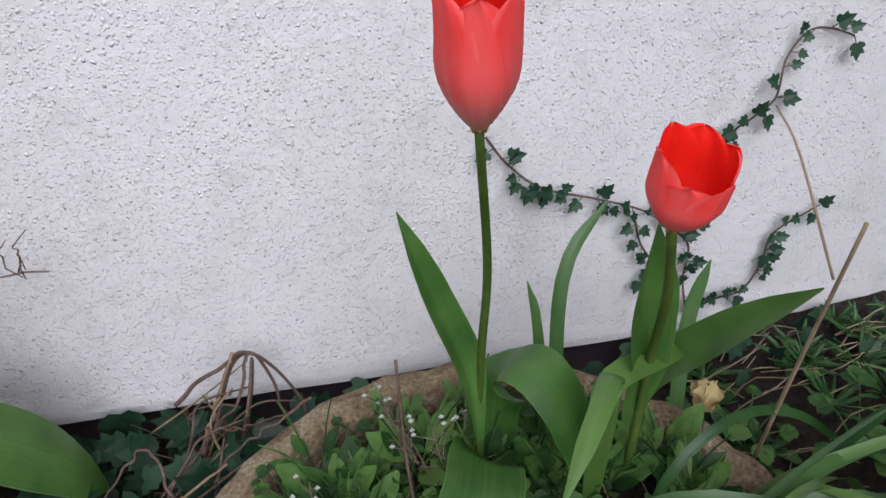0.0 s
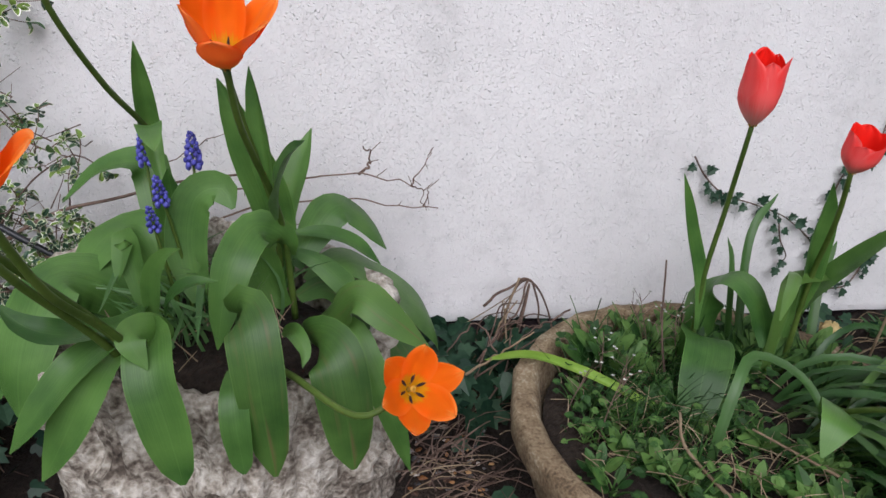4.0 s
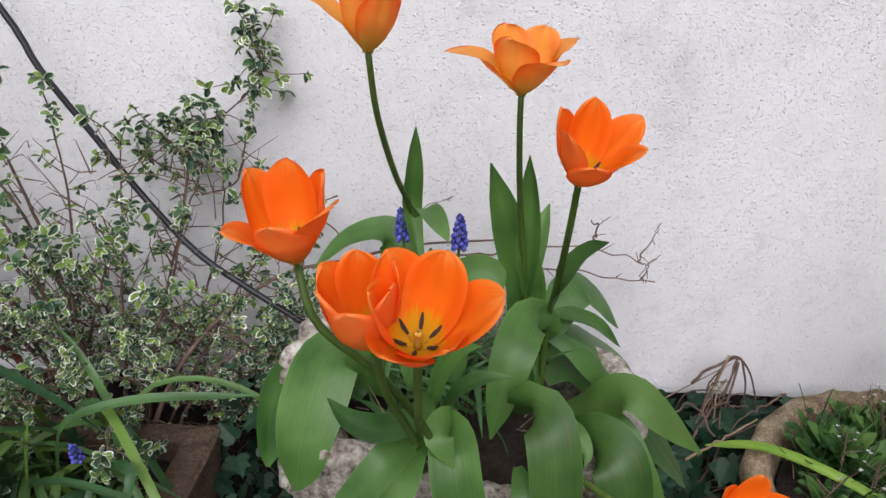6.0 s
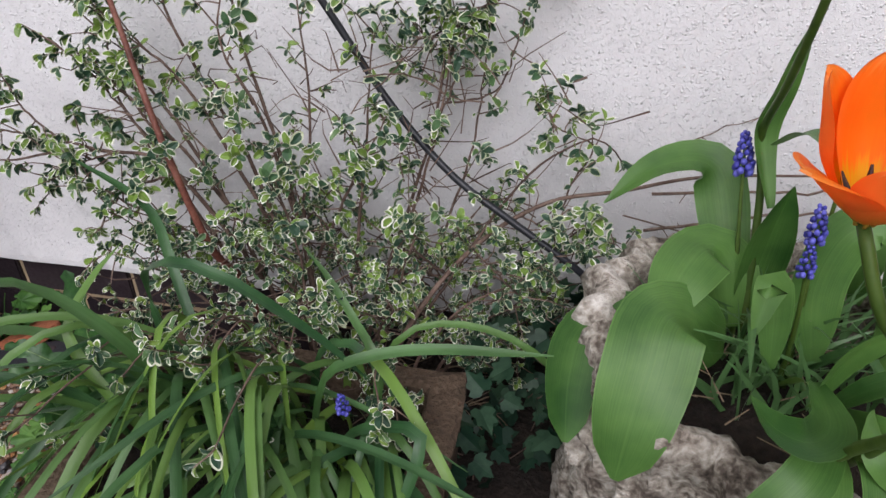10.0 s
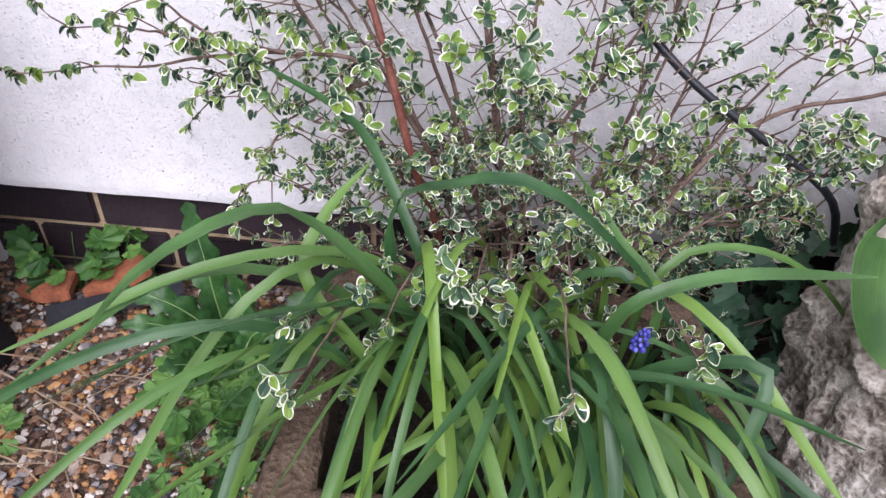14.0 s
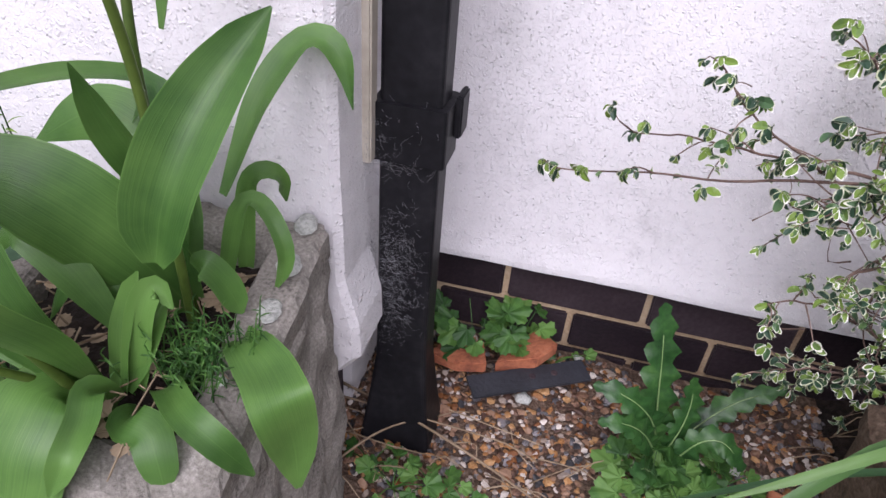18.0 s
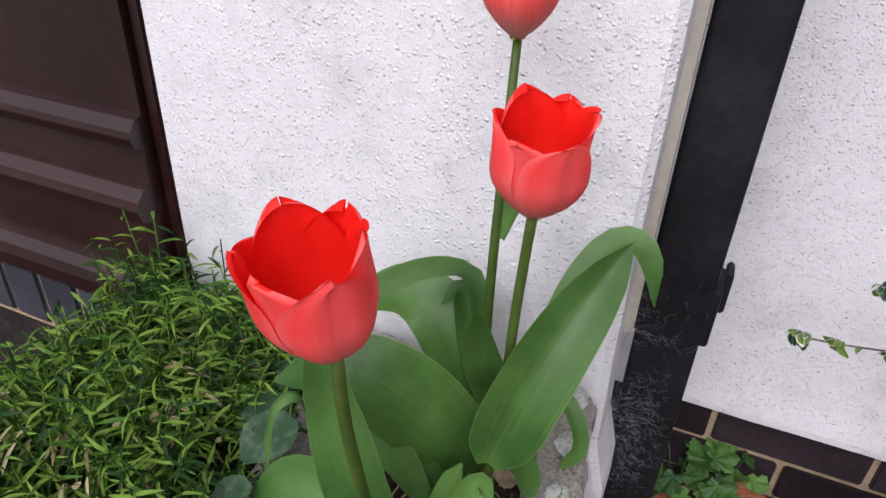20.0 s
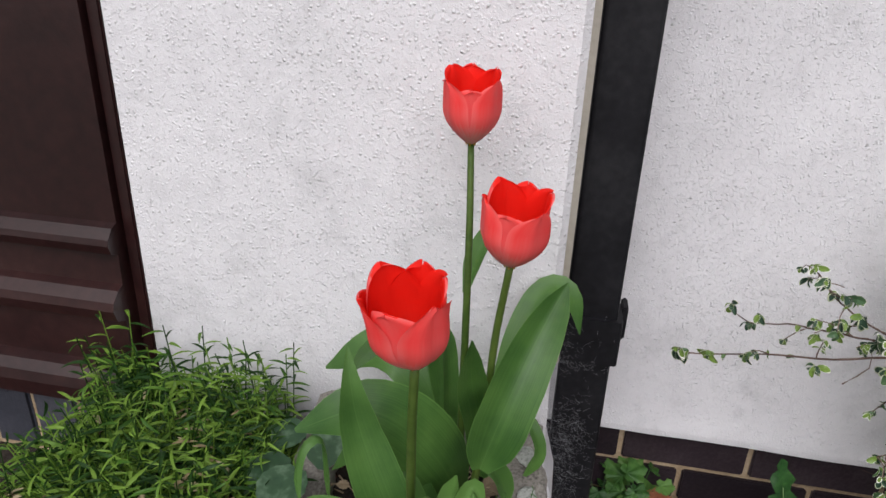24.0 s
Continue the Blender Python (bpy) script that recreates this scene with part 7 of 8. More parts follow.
def build_gravel():
    r = random.Random(17)
    bed = thing("gravel", (-2.35, -0.3, 0.0), "bed of mixed brown and pale flint gravel", "gravel", kind="stuff")
    h = Heap()
    pieces = []
    while len(h.v) < 11500:
        x, y = r.uniform(-2.80, -1.98), r.uniform(-0.95, 0.0)
        if not spot_free(x, y):
            continue
        s = r.uniform(0.0035, 0.0085) if r.random() < 0.95 else r.uniform(0.008, 0.012)
        v, f = pebble(r, s)
        m = Matrix.Translation((x, y, ground_height(x, y) + r.uniform(-0.001, 0.007))) @ Euler((r.uniform(-0.5, 0.5), r.uniform(-0.5, 0.5), r.uniform(0, 6.3))).to_matrix().to_4x4()
        if -2.52 < x < -2.30 and -0.34 < y < -0.14 and len(pieces) < 290:
            pieces.append((v, f, m))
            continue
        h.add(v, f, [r.choice(KINDS)] * len(f), m)
    for k in range(420):
        x, y = r.uniform(-1.06, -0.9), r.uniform(-0.8, -0.02)
        if spot_free(x, y):
            v, f = pebble(r, r.uniform(0.003, 0.008))
            h.add(v, f, [r.choice(KINDS)] * len(f), Matrix.Translation((x, y, ground_height(x, y) + 0.002)))
    h.make("loose_gravel", PEBBLES, bed, smooth=False)["kind"] = "stuff"
    return bed, pieces


GRAVEL, GRAVEL_PIECES = build_gravel()


def lobed(n, depth, length, width):
    """A toothed leaf outline for weeds, one mesh of verts and faces, length along y."""
    pts = []
    for k in range(n + 1):
        v = k / n
        w = width * math.sin(math.pi * min(0.98, 0.08 + 0.92 * v)) ** 0.7 * (1 - depth * (k % 2))
        pts.append((w, v * length))
    v = [(0, y, -0.004) for _, y in pts] + [(x, y + 0.01, 0.18 * x) for x, y in pts] + [(-x, y + 0.01, 0.18 * x) for x, y in pts]
    m = n + 1
    f = [[k, m + k, m + k + 1, k + 1] for k in range(n)] + [[k, k + 1, 2 * m + k + 1, 2 * m + k] for k in range(n)]
    return np.array(v), f, [0] * len(f)


ROUND_LEAF = lobed(8, 0.22, 1.0, 0.52)


def palm_leaf(n=30):
    """A five-lobed rounded weed leaf, one unit long."""
    v = [(0.0, 0.12, 0.0)]
    for k in range(n):
        a = math.pi * (-0.92 + 1.84 * k / (n - 1))
        q = 0.50 * (0.62 + 0.38 * abs(math.cos(2.5 * a)) ** 0.6) * (1.06 if k % 2 else 0.94)
        v.append((q * math.sin(a), 0.42 + q * math.cos(a) * 1.05, 0.12 * q * math.cos(5 * a)))
    return np.array(v), [[0, k, k + 1] for k in range(1, n)], [0] * (n - 1)


PALM_LEAF = palm_leaf()
SMALL_BLADE = lobed(4, 0.0, 1.0, 0.075)


v = SMALL_BLADE[0].copy()
v[:, 2] -= 0.35 * v[:, 1] ** 2
v[:, 1] -= 0.12 * v[:, 1] ** 2
CURVED_BLADE = (v, SMALL_BLADE[1], SMALL_BLADE[2])
v = v.copy()
v[:, 2] -= 0.30 * v[:, 1] ** 3
THIN_BLADE = (v, SMALL_BLADE[1], SMALL_BLADE[2])


def rosette(name, label, category, place, count, stalk, size, seed, shape=ROUND_LEAF, material=None, lift=(0.3, 1.0), group=""):
    """A weed of leaves on short stalks from one root, each leaf a part."""
    r = random.Random(seed)
    weed = thing(name, place, label, category, group)
    for k in range(count):
        a = k * 2.4 + r.uniform(-0.4, 0.4)
        up = Vector((math.cos(a), math.sin(a), r.uniform(*lift))).normalized()
        tip = Vector(place) + up * stalk * r.uniform(0.5, 1.1)
        h = Heap()
        h.stem(place, tip, 0.0011, 0.0008, 0, 4, Vector(place).lerp(tip, 0.5) + Vector((0, 0, 0.12 * stalk)))
        s = size * r.uniform(0.7, 1.2)
        flat = Vector((up.x, up.y, r.uniform(-0.35, 0.25)))
        if shape is PALM_LEAF:
            h.add(*shape, frame_of(tip, flat, (up.x * 0.2, -0.45, 1), s))
        elif shape is ROUND_LEAF:
            for d in (0, 1.2, -1.2):
                h.add(*shape, frame_of(tip, Matrix.Rotation(d, 3, "Z") @ flat, (up.x * 0.2, -0.25, 1), s * (1 if d == 0 else 0.75)))
        else:
            h.add(*shape, frame_of(Vector(place).lerp(tip, 0.35), up * 0.7 + flat * 0.6, (up.x * 0.2, -0.35, 1), s))
        h.make("leaf", material or weed_green, weed)
    return weed


WEED = "low green weed with small rounded toothed leaves"
for i, (x, y, n, st, sz) in enumerate(((-2.53, -0.045, 14, 0.10, 0.032), (-2.465, -0.030, 11, 0.09, 0.032), (-2.40, -0.03, 5, 0.06, 0.018), (-2.22, -0.17, 14, 0.075, 0.028), (-2.25, -0.25, 14, 0.075, 0.028), (-2.19, -0.23, 13, 0.07, 0.026), (-2.24, -0.22, 13, 0.06, 0.022), (-2.20, -0.27, 12, 0.06, 0.022), (-2.16, -0.21, 10, 0.06, 0.020), (-2.22, -0.35, 12, 0.06, 0.022), (-2.14, -0.32, 10, 0.06, 0.022), (-2.53, -0.31, 8, 0.045, 0.018), (-2.58, -0.33, 9, 0.045, 0.020), (-2.50, -0.36, 8, 0.045, 0.018), (-2.62, -0.30, 6, 0.035, 0.014), (-2.12, -0.42, 10, 0.06, 0.022), (-2.20, -0.44, 12, 0.06, 0.022), (-2.16, -0.52, 10, 0.06, 0.022))):
    rosette("leafy_weed", WEED + " on the gravel", "weed", (x, y, ground_height(x, y) + 0.004), n, st, sz * 1.35, 50 + i, PALM_LEAF, fresh_weed, (0.9, 2.6) if i < 2 else (0.3, 1.0), group="gravel weeds")


def jagged_leaf(parent, pts, width, face):
    """A thistle leaf: wavy lobes with pointed teeth down both sides of a pale midrib."""
    bm = bmesh.new()
    n = 26
    cs = [Vector(c[:3]) for c in spline(pts, n)]
    rows = []
    for i, c in enumerate(cs):
        u = i / n
        d = (cs[min(i + 1, n)] - cs[max(i - 1, 0)]).normalized()
        f = Vector(face)
        f = (f - d * f.dot(d)).normalized()
        side = d.cross(f)
        h = width / 2 * (0.30 + 0.70 * math.sin(math.pi * min(1, 0.12 + 0.80 * u)) ** 0.8) * (1 - 0.35 * u ** 6) * (1.12 if i % 4 == 2 else 0.92 if i % 4 else 0.62)
        h = max(0.0015, h if i < n else 0.0)
        lift = 0.35 * h * math.sin(i * 1.57 + 0.5)
        rows.append([bm.verts.new(p) for p in (c - side * h + f * lift + d * h * 0.18, c - side * h * 0.5 + f * (0.12 * h), c - f * 0.001, c + side * h * 0.5 + f * (0.12 * h), c + side * h - f * lift + d * h * 0.18)])
    for a, b in zip(rows, rows[1:]):
        for k in range(4):
            bm.faces.new((a[k], a[k + 1], b[k + 1], b[k]))
    leaf = part("leaf", bm, thistle_green, parent)
    bm = bmesh.new()
    tube(bm, [tuple(c + Vector(face).normalized() * 0.0004) for c in cs[:n - 3:3]], [0.0016, 0.0005], 5, 14)
    part("midrib", bm, midrib_pale, leaf, "pale green midrib")


midrib_pale = surface("pale_midrib", [(0.14, 0.24, 0.08), (0.26, 0.36, 0.16)], 0.5, 40, 120, 0.1)
thistle = thing("sow_thistle", (-2.245, -0.16, 0.0), "upright sow thistle with jagged glossy green leaves against the bricks", "weed")
for pts, width, face in (
        ([(-2.233, -0.160, -0.019), (-2.251, -0.145, 0.072), (-2.263, -0.130, 0.144), (-2.279, -0.115, 0.226)], 0.05, (0.15, -1, 0.25)),
        ([(-2.233, -0.170, 0.006), (-2.265, -0.190, 0.087), (-2.307, -0.200, 0.127), (-2.350, -0.200, 0.134)], 0.042, (-0.1, -0.6, 0.9)),
        ([(-2.236, -0.180, 0.006), (-2.271, -0.210, 0.076), (-2.303, -0.230, 0.108), (-2.337, -0.240, 0.111)], 0.036, (-0.1, -0.6, 0.9)),
        ([(-2.222, -0.150, -0.031), (-2.174, -0.110, 0.016), (-2.126, -0.080, 0.049), (-2.065, -0.060, 0.075)], 0.04, (0.2, -0.5, 0.9)),
        ([(-2.216, -0.180, -0.005), (-2.189, -0.180, 0.053), (-2.159, -0.180, 0.061), (-2.126, -0.190, 0.029)], 0.04, (0.2, -0.6, 0.9)),
        ([(-2.229, -0.170, -0.019), (-2.214, -0.160, 0.045), (-2.211, -0.150, 0.092), (-2.220, -0.150, 0.140)], 0.036, (0.2, -0.9, 0.4)),
        ([(-2.231, -0.190, 0.006), (-2.248, -0.220, 0.019), (-2.266, -0.250, 0.057), (-2.285, -0.270, 0.065)], 0.034, (-0.1, -0.6, 0.9)),
):
    jagged_leaf(thistle, pts, width, face)

# weeds, seedlings and scraps in the bowl and on the bed behind it
SPOON_LEAF = lobed(8, 0.10, 1.0, 0.24)
rb = random.Random(77)
for i in range(96):
    a, q = rb.uniform(0.5, 5.6), 0.232 * rb.random() ** 0.55
    p = (-0.605 + q * math.cos(a), -0.36 + q * math.sin(a), 0.192)
    if i % 2:
        rosette("bowl_weed", "small round-leaved weed seedling in the bowl's soil", "weed", p, rb.randint(5, 9), rb.uniform(0.03, 0.07), rb.uniform(0.008, 0.014), 300 + i, lift=(0.4, 2.0), group="bowl weeds")
    else:
        rosette("bowl_weed", "upright spoon-leaved weed in the bowl's soil", "weed", p, rb.randint(5, 9), rb.uniform(0.02, 0.055), rb.uniform(0.022, 0.040), 300 + i, SPOON_LEAF, lift=(0.7, 2.6), group="bowl weeds")


for i in range(26):
    a, q = rb.uniform(0.2, 2.6), rb.uniform(0.13, 0.236)
    p = (-0.605 + q * math.cos(a), -0.36 + q * math.sin(a), 0.192)
    rosette("bowl_weed", "tall spoon-leaved weed along the bowl's rim", "weed", p, rb.randint(6, 10), rb.uniform(0.05, 0.10), rb.uniform(0.030, 0.048), 600 + i, SPOON_LEAF, lift=(1.2, 3.2), group="bowl weeds")


def bittercress(place, seed):
    """A thin branching weed stem with pods and a few tiny white flowers."""
    r = random.Random(seed)
    weed = thing("flowering_weed", place, "thin branching weed stem with tiny white flowers in the bowl", "weed", "flowering weeds")
    h, w = Heap(), Heap()
    b = Vector(place)
    t = b + Vector((r.uniform(-0.03, 0.03), r.uniform(-0.02, 0.03), r.uniform(0.07, 0.125)))
    h.stem(b, t, 0.0010, 0.0006, 0, 5, (b + t) / 2 + Vector((r.uniform(-0.008, 0.008), 0, 0)))
    h.make("stem", bark, weed)
    h = Heap()
    for k in range(9):
        c = b.lerp(t, 0.45 + 0.06 * k)
        e = c + Vector((r.uniform(-0.022, 0.022), r.uniform(-0.012, 0.012), r.uniform(0.008, 0.026)))
        h.stem(c, e, 0.0005, 0.0004, 0, 4)
        if k > 4:
            for j in range(4):
                q = j * 1.57
                w.add(*lobed(4, 0.0, 1.0, 0.4), frame_of(e, (math.cos(q), math.sin(q), 0.5), (0, -0.2, 1), 0.0028))
    h.make("stalk_spray", bark, weed)["kind"] = "stuff"
    w.make("petals", lichen, weed, "tiny white petals")["kind"] = "stuff"


for i in range(9):
    a, q = rb.uniform(1.6, 3.6), rb.uniform(0.12, 0.225)
    bittercress((-0.605 + q * math.cos(a), -0.36 + q * math.sin(a), 0.195), 700 + i)
def upright_grass(name, label, places, n, height, width, material, seed, splay=0.35):
    r = random.Random(seed)
    clump = thing(name, places[0], label, "grass", kind="stuff")
    h = Heap()
    for _ in range(n):
        x, y, z = r.choice(places)
        b = Vector((x + r.gauss(0, 0.035), y + r.gauss(0, 0.03), z))
        ln = r.uniform(*height)
        d = Vector((r.gauss(0, splay), r.gauss(-0.05, splay * 0.7), 1)).normalized()
        bend = Vector((r.gauss(0, 0.25), r.gauss(-0.1, 0.2), -0.25)) * ln
        side = d.cross(Vector((r.uniform(-1, 1), r.uniform(-1, 1), 0.1))).normalized()
        rows = []
        for i in range(6):
            u = i / 5
            c = b + d * ln * u + bend * u * u
            c.y = min(c.y, -0.006)
            w = width * (1 - u ** 2.2) * 0.5 + 0.0002
            rows.append((c - side * w, c + side * w))
        h.strip(rows)
    h.make("blades", material, clump)["kind"] = "stuff"


upright_grass("grassy_weeds", "thin upright grassy weed stems in the bowl", [(-0.70, -0.30, 0.195), (-0.66, -0.34, 0.195), (-0.63, -0.27, 0.195), (-0.74, -0.36, 0.195), (-0.68, -0.42, 0.195)], 420, (0.03, 0.12), 0.0022, weed_green, 41)
upright_grass("bulb_leaves", "thin green bulb leaves and shoots in the cast stone planter", [(-1.34, -0.26, 0.335), (-1.30, -0.30, 0.335), (-1.27, -0.25, 0.335), (-1.24, -0.31, 0.335), (-1.33, -0.33, 0.335), (-1.29, -0.22, 0.335)], 130, (0.06, 0.17), 0.0055, strap_green, 45, 0.45)
upright_grass("dry_grass_stems", "thin dry brown stems among the bowl's weeds", [(-0.70, -0.30, 0.195), (-0.64, -0.38, 0.195), (-0.74, -0.40, 0.195), (-0.60, -0.46, 0.195)], 170, (0.03, 0.10), 0.0015, dry_straw, 42, 0.8)
upright_grass("long_grass", "long arching green grass at the bed's end", [(0.10, -0.10, 0.13), (0.18, -0.16, 0.14), (0.26, -0.10, 0.14), (0.08, -0.22, 0.13), (0.30, -0.24, 0.14), (0.0, -0.16, 0.12)], 130, (0.10, 0.30), 0.0050, dark_strap, 43, 0.5)
rs = random.Random(44)
strands = thing("brown_stem_tangle", (-0.98, -0.36, 0.06), "tangle of dead brown stems on the ground between the pots", "litter", kind="stuff")
hp = Heap()
for k in range(150):
    a = Vector((rs.uniform(-1.06, -0.92), rs.uniform(-0.55, -0.12), 0.065 + rs.uniform(0, 0.03)))
    q = rs.gauss(0.5, 0.7)
    b = a + Vector((math.cos(q), math.sin(q), rs.uniform(-0.1, 0.15))) * rs.uniform(0.04, 0.13)
    hp.stem(a, b, rs.uniform(0.0008, 0.0020), 0.0006, 0, 4, (a + b) / 2 + Vector((rs.gauss(0, 0.012), rs.gauss(0, 0.012), rs.uniform(0, 0.02))))
hp.make("dead_stems", bark, strands)["kind"] = "stuff"
for pts, w, m in (([(0.058, -0.12, 0.10), (0.075, -0.12, 0.225), (0.086, -0.12, 0.288), (0.114, -0.12, 0.458)], 0.0032, dry_straw), ([(0.16, -0.08, 0.13), (0.15, -0.07, 0.24), (0.11, -0.05, 0.29), (0.03, -0.03, 0.27)], 0.0016, stem_green), ([(-0.02, -0.14, 0.13), (0.06, -0.16, 0.19), (0.13, -0.17, 0.26)], 0.0018, dry_straw)):
    bm = bmesh.new()
    tube(bm, pts, [w, w * 0.6], 6, 16)
    solid("tall_stalk", bm, m, "tall thin stalk standing in the bed before the wall", "twig", group="tall stalks", smooth=True)
bm = bmesh.new()
tube(bm, [(-0.655, -0.30, 0.19), (-0.664, -0.262, 0.28), (-0.664, -0.235, 0.385)], [0.0018, 0.0013], 6, 10)
solid("thin_stick", bm, bark, "thin dark bare stick standing in the bowl's soil", "twig", smooth=True)
for i in range(84):
    x, y = rb.uniform(-0.33, 0.40), rb.uniform(-0.42, -0.03)
    p = (x, y, ground_height(x, y))
    if i % 3:
        rosette("bed_weed", "narrow-leaved green weed on the bed beside the bowl", "weed", p, rb.randint(9, 15), rb.uniform(0.02, 0.06), rb.uniform(0.025, 0.050), 400 + i, SMALL_BLADE, thistle_green, lift=(0.4, 1.8), group="bed weeds")
    else:
        rosette("bed_weed", "round-leaved green weed on the bed beside the bowl", "weed", p, rb.randint(5, 9), rb.uniform(0.03, 0.08), rb.uniform(0.014, 0.024), 400 + i, lift=(0.4, 1.6), group="bed weeds")



def dry_litter():
    r = random.Random(12)
    lit = thing("dry_litter", (-2.55, -0.35, 0.0), "dry straw stems and dead leaf scraps strewn on the ground", "litter", kind="stuff")
    h = Heap()
    areas = [(-2.72, -2.35, -0.5, -0.16, 46, 0.16), (-1.08, -0.88, -0.6, -0.05, 70, 0.16), (-0.33, 0.4, -0.5, -0.02, 170, 0.12), (-2.1, -1.6, -0.2, -0.02, 40, 0.12)]
    for x0, x1, y0, y1, n, ln in areas:
        for _ in range(n):
            a = Vector((r.uniform(x0, x1), r.uniform(y0, y1), 0))
            d = r.uniform(-0.9, 0.5)
            b = a + Vector((math.cos(d), math.sin(d), 0)) * r.uniform(0.03, ln)
            if not (spot_free(a.x, a.y) and spot_free(b.x, b.y)) or b.y > -0.01:
                continue
            a.z, b.z = ground_height(a.x, a.y) + r.uniform(0.006, 0.02), ground_height(b.x, b.y) + r.uniform(0.006, 0.03)
            h.stem(a, b, 0.0011, 0.0007, 0, 4, (a + b) / 2 + Vector((r.uniform(-0.015, 0.015), r.uniform(-0.015, 0.015), 0.012)))
    for _ in range(150):
        a, q = r.uniform(0, 6.28), 0.225 * r.random() ** 0.5
        p = Vector((-0.605 + q * math.cos(a), -0.36 + q * math.sin(a), 0.2 + r.uniform(0, 0.012)))
        d = r.uniform(0, 6.28)
        h.stem(p, p + Vector((math.cos(d), math.sin(d), r.uniform(0, 0.5))) * r.uniform(0.02, 0.07), 0.0008, 0.0005)
    for _ in range(60):
        a, q = r.uniform(0, 6.28), 0.14 * r.random() ** 0.5
        p = Vector((-1.30 + q * math.cos(a), -0.285 + q * math.sin(a), 0.345 + r.uniform(0, 0.01)))
        d = r.uniform(0, 6.28)
        h.stem(p, p + Vector((math.cos(d), math.sin(d), r.uniform(0.1, 1.2))) * r.uniform(0.012, 0.04), 0.0009, 0.0005)
    h.make("dry_stems_strewn", dry_straw, lit)["kind"] = "stuff"


dry_litter()
for pts, w in (([(-2.715, -0.19, 0.012), (-2.60, -0.235, 0.03), (-2.48, -0.28, 0.03), (-2.36, -0.325, 0.015)], 0.0022), ([(-2.68, -0.36, 0.012), (-2.62, -0.28, 0.03), (-2.56, -0.22, 0.02)], 0.0018), ([(-2.70, -0.22, 0.015), (-2.58, -0.24, 0.035), (-2.45, -0.235, 0.02), (-2.40, -0.25, 0.015)], 0.0016), ([(-0.66, -0.53, 0.21), (-0.70, -0.45, 0.235), (-0.69, -0.40, 0.25)], 0.0026), ([(-0.52, -0.50, 0.22), (-0.60, -0.42, 0.235)], 0.0022)):
    bm = bmesh.new()
    tube(bm, pts, [w, w * 0.7], 6, 12)
    solid("straw_stalk", bm, dry_straw, "pale dry plant stem lying loose", "twig", group="dry stems", smooth=True)

# the fallen green shoot over the bowl's rim
sh = thing("fallen_shoot", (-0.78, -0.30, 0.22), "pale green fallen leaf shoot lying over the bowl's rim", "shoot")
leaf_part(sh, [(-0.70, -0.345, 0.215), (-0.78, -0.298, 0.24), (-0.851, -0.243, 0.236), (-0.91, -0.20, 0.20)], 0.014, leaf_material("pale_shoot", (0.14, 0.28, 0.03), (0.32, 0.48, 0.09)), shape=STRAP, fold=0.9)


def shard(name, label, category, outline, z, thick, material, tilt=0.0):
    bm = bmesh.new()
    lo = [bm.verts.new((x, y, z + tilt * (x - outline[0][0]))) for x, y in outline]
    hi = [bm.verts.new((x, y, z + thick + tilt * (x - outline[0][0]))) for x, y in outline]
    bm.faces.new(lo[::-1]), bm.faces.new(hi)
    n = len(outline)
    for k in range(n):
        bm.faces.new((lo[k], lo[(k + 1) % n], hi[(k + 1) % n], hi[k]))
    bmesh.ops.bevel(bm, geom=list(bm.edges), offset=0.002, segments=2, affect="EDGES")
    return solid(name, bm, material, label, category)


shard("terracotta_shard", "broken orange terracotta pot shard on the gravel", "shard", [(-2.595, -0.10), (-2.545, -0.118), (-2.50, -0.112), (-2.515, -0.06), (-2.57, -0.055)], 0.004, 0.02, terracotta, 0.15)
shard("terracotta_shard", "broken orange terracotta pot shard leaning by the bricks", "shard", [(-2.488, -0.098), (-2.425, -0.082), (-2.398, -0.045), (-2.43, -0.012), (-2.475, -0.042)], 0.01, 0.022, terracotta, 0.2)
shard("terracotta_shard", "small red terracotta shard beside the trough", "shard", [(-2.10, -0.24), (-2.06, -0.235), (-2.055, -0.21), (-2.09, -0.20)], 0.0, 0.02, terracotta)
bm = bmesh.new()
box(bm, -0.098, 0.098, -0.021, 0.021, 0, 0.005, 0.0012)
bar = solid("metal_strip", bm, slate, "flat black metal strip with two holes lying on gravel", "metal strip")
bar.matrix_world = Matrix.Translation((-2.432, -0.102, 0.016)) @ Euler((0.10, 0.02, 0.52)).to_matrix().to_4x4()
for x in (0.005, 0.042):
    bm = bmesh.new()
    lathe(bm, [(0.0055, 0.0002), (0.0048, 0.0008), (0.0035, 0.0010), (0.0002, 0.0004)], 14, (x, 0.002, 0.005))
    hole = link_mesh("rivet_hole", bm, anther_mat)
    hole.parent = bar
for x, y, s in ((-2.435, -0.131, 0.016), (-2.42, -0.02, 0.012), (-2.36, -0.015, 0.011), (-2.13, -0.17, 0.013)):
    v, f = pebble(random.Random(int(-x * 1000)), s)
    hp = Heap()
    hp.add(v, f, [0] * len(f), Matrix.Translation((x, y, 0.002)))
    tagged(hp.make("white_stone", lichen, smooth=True), "white chalky stone among the gravel", "stone", "white stones")


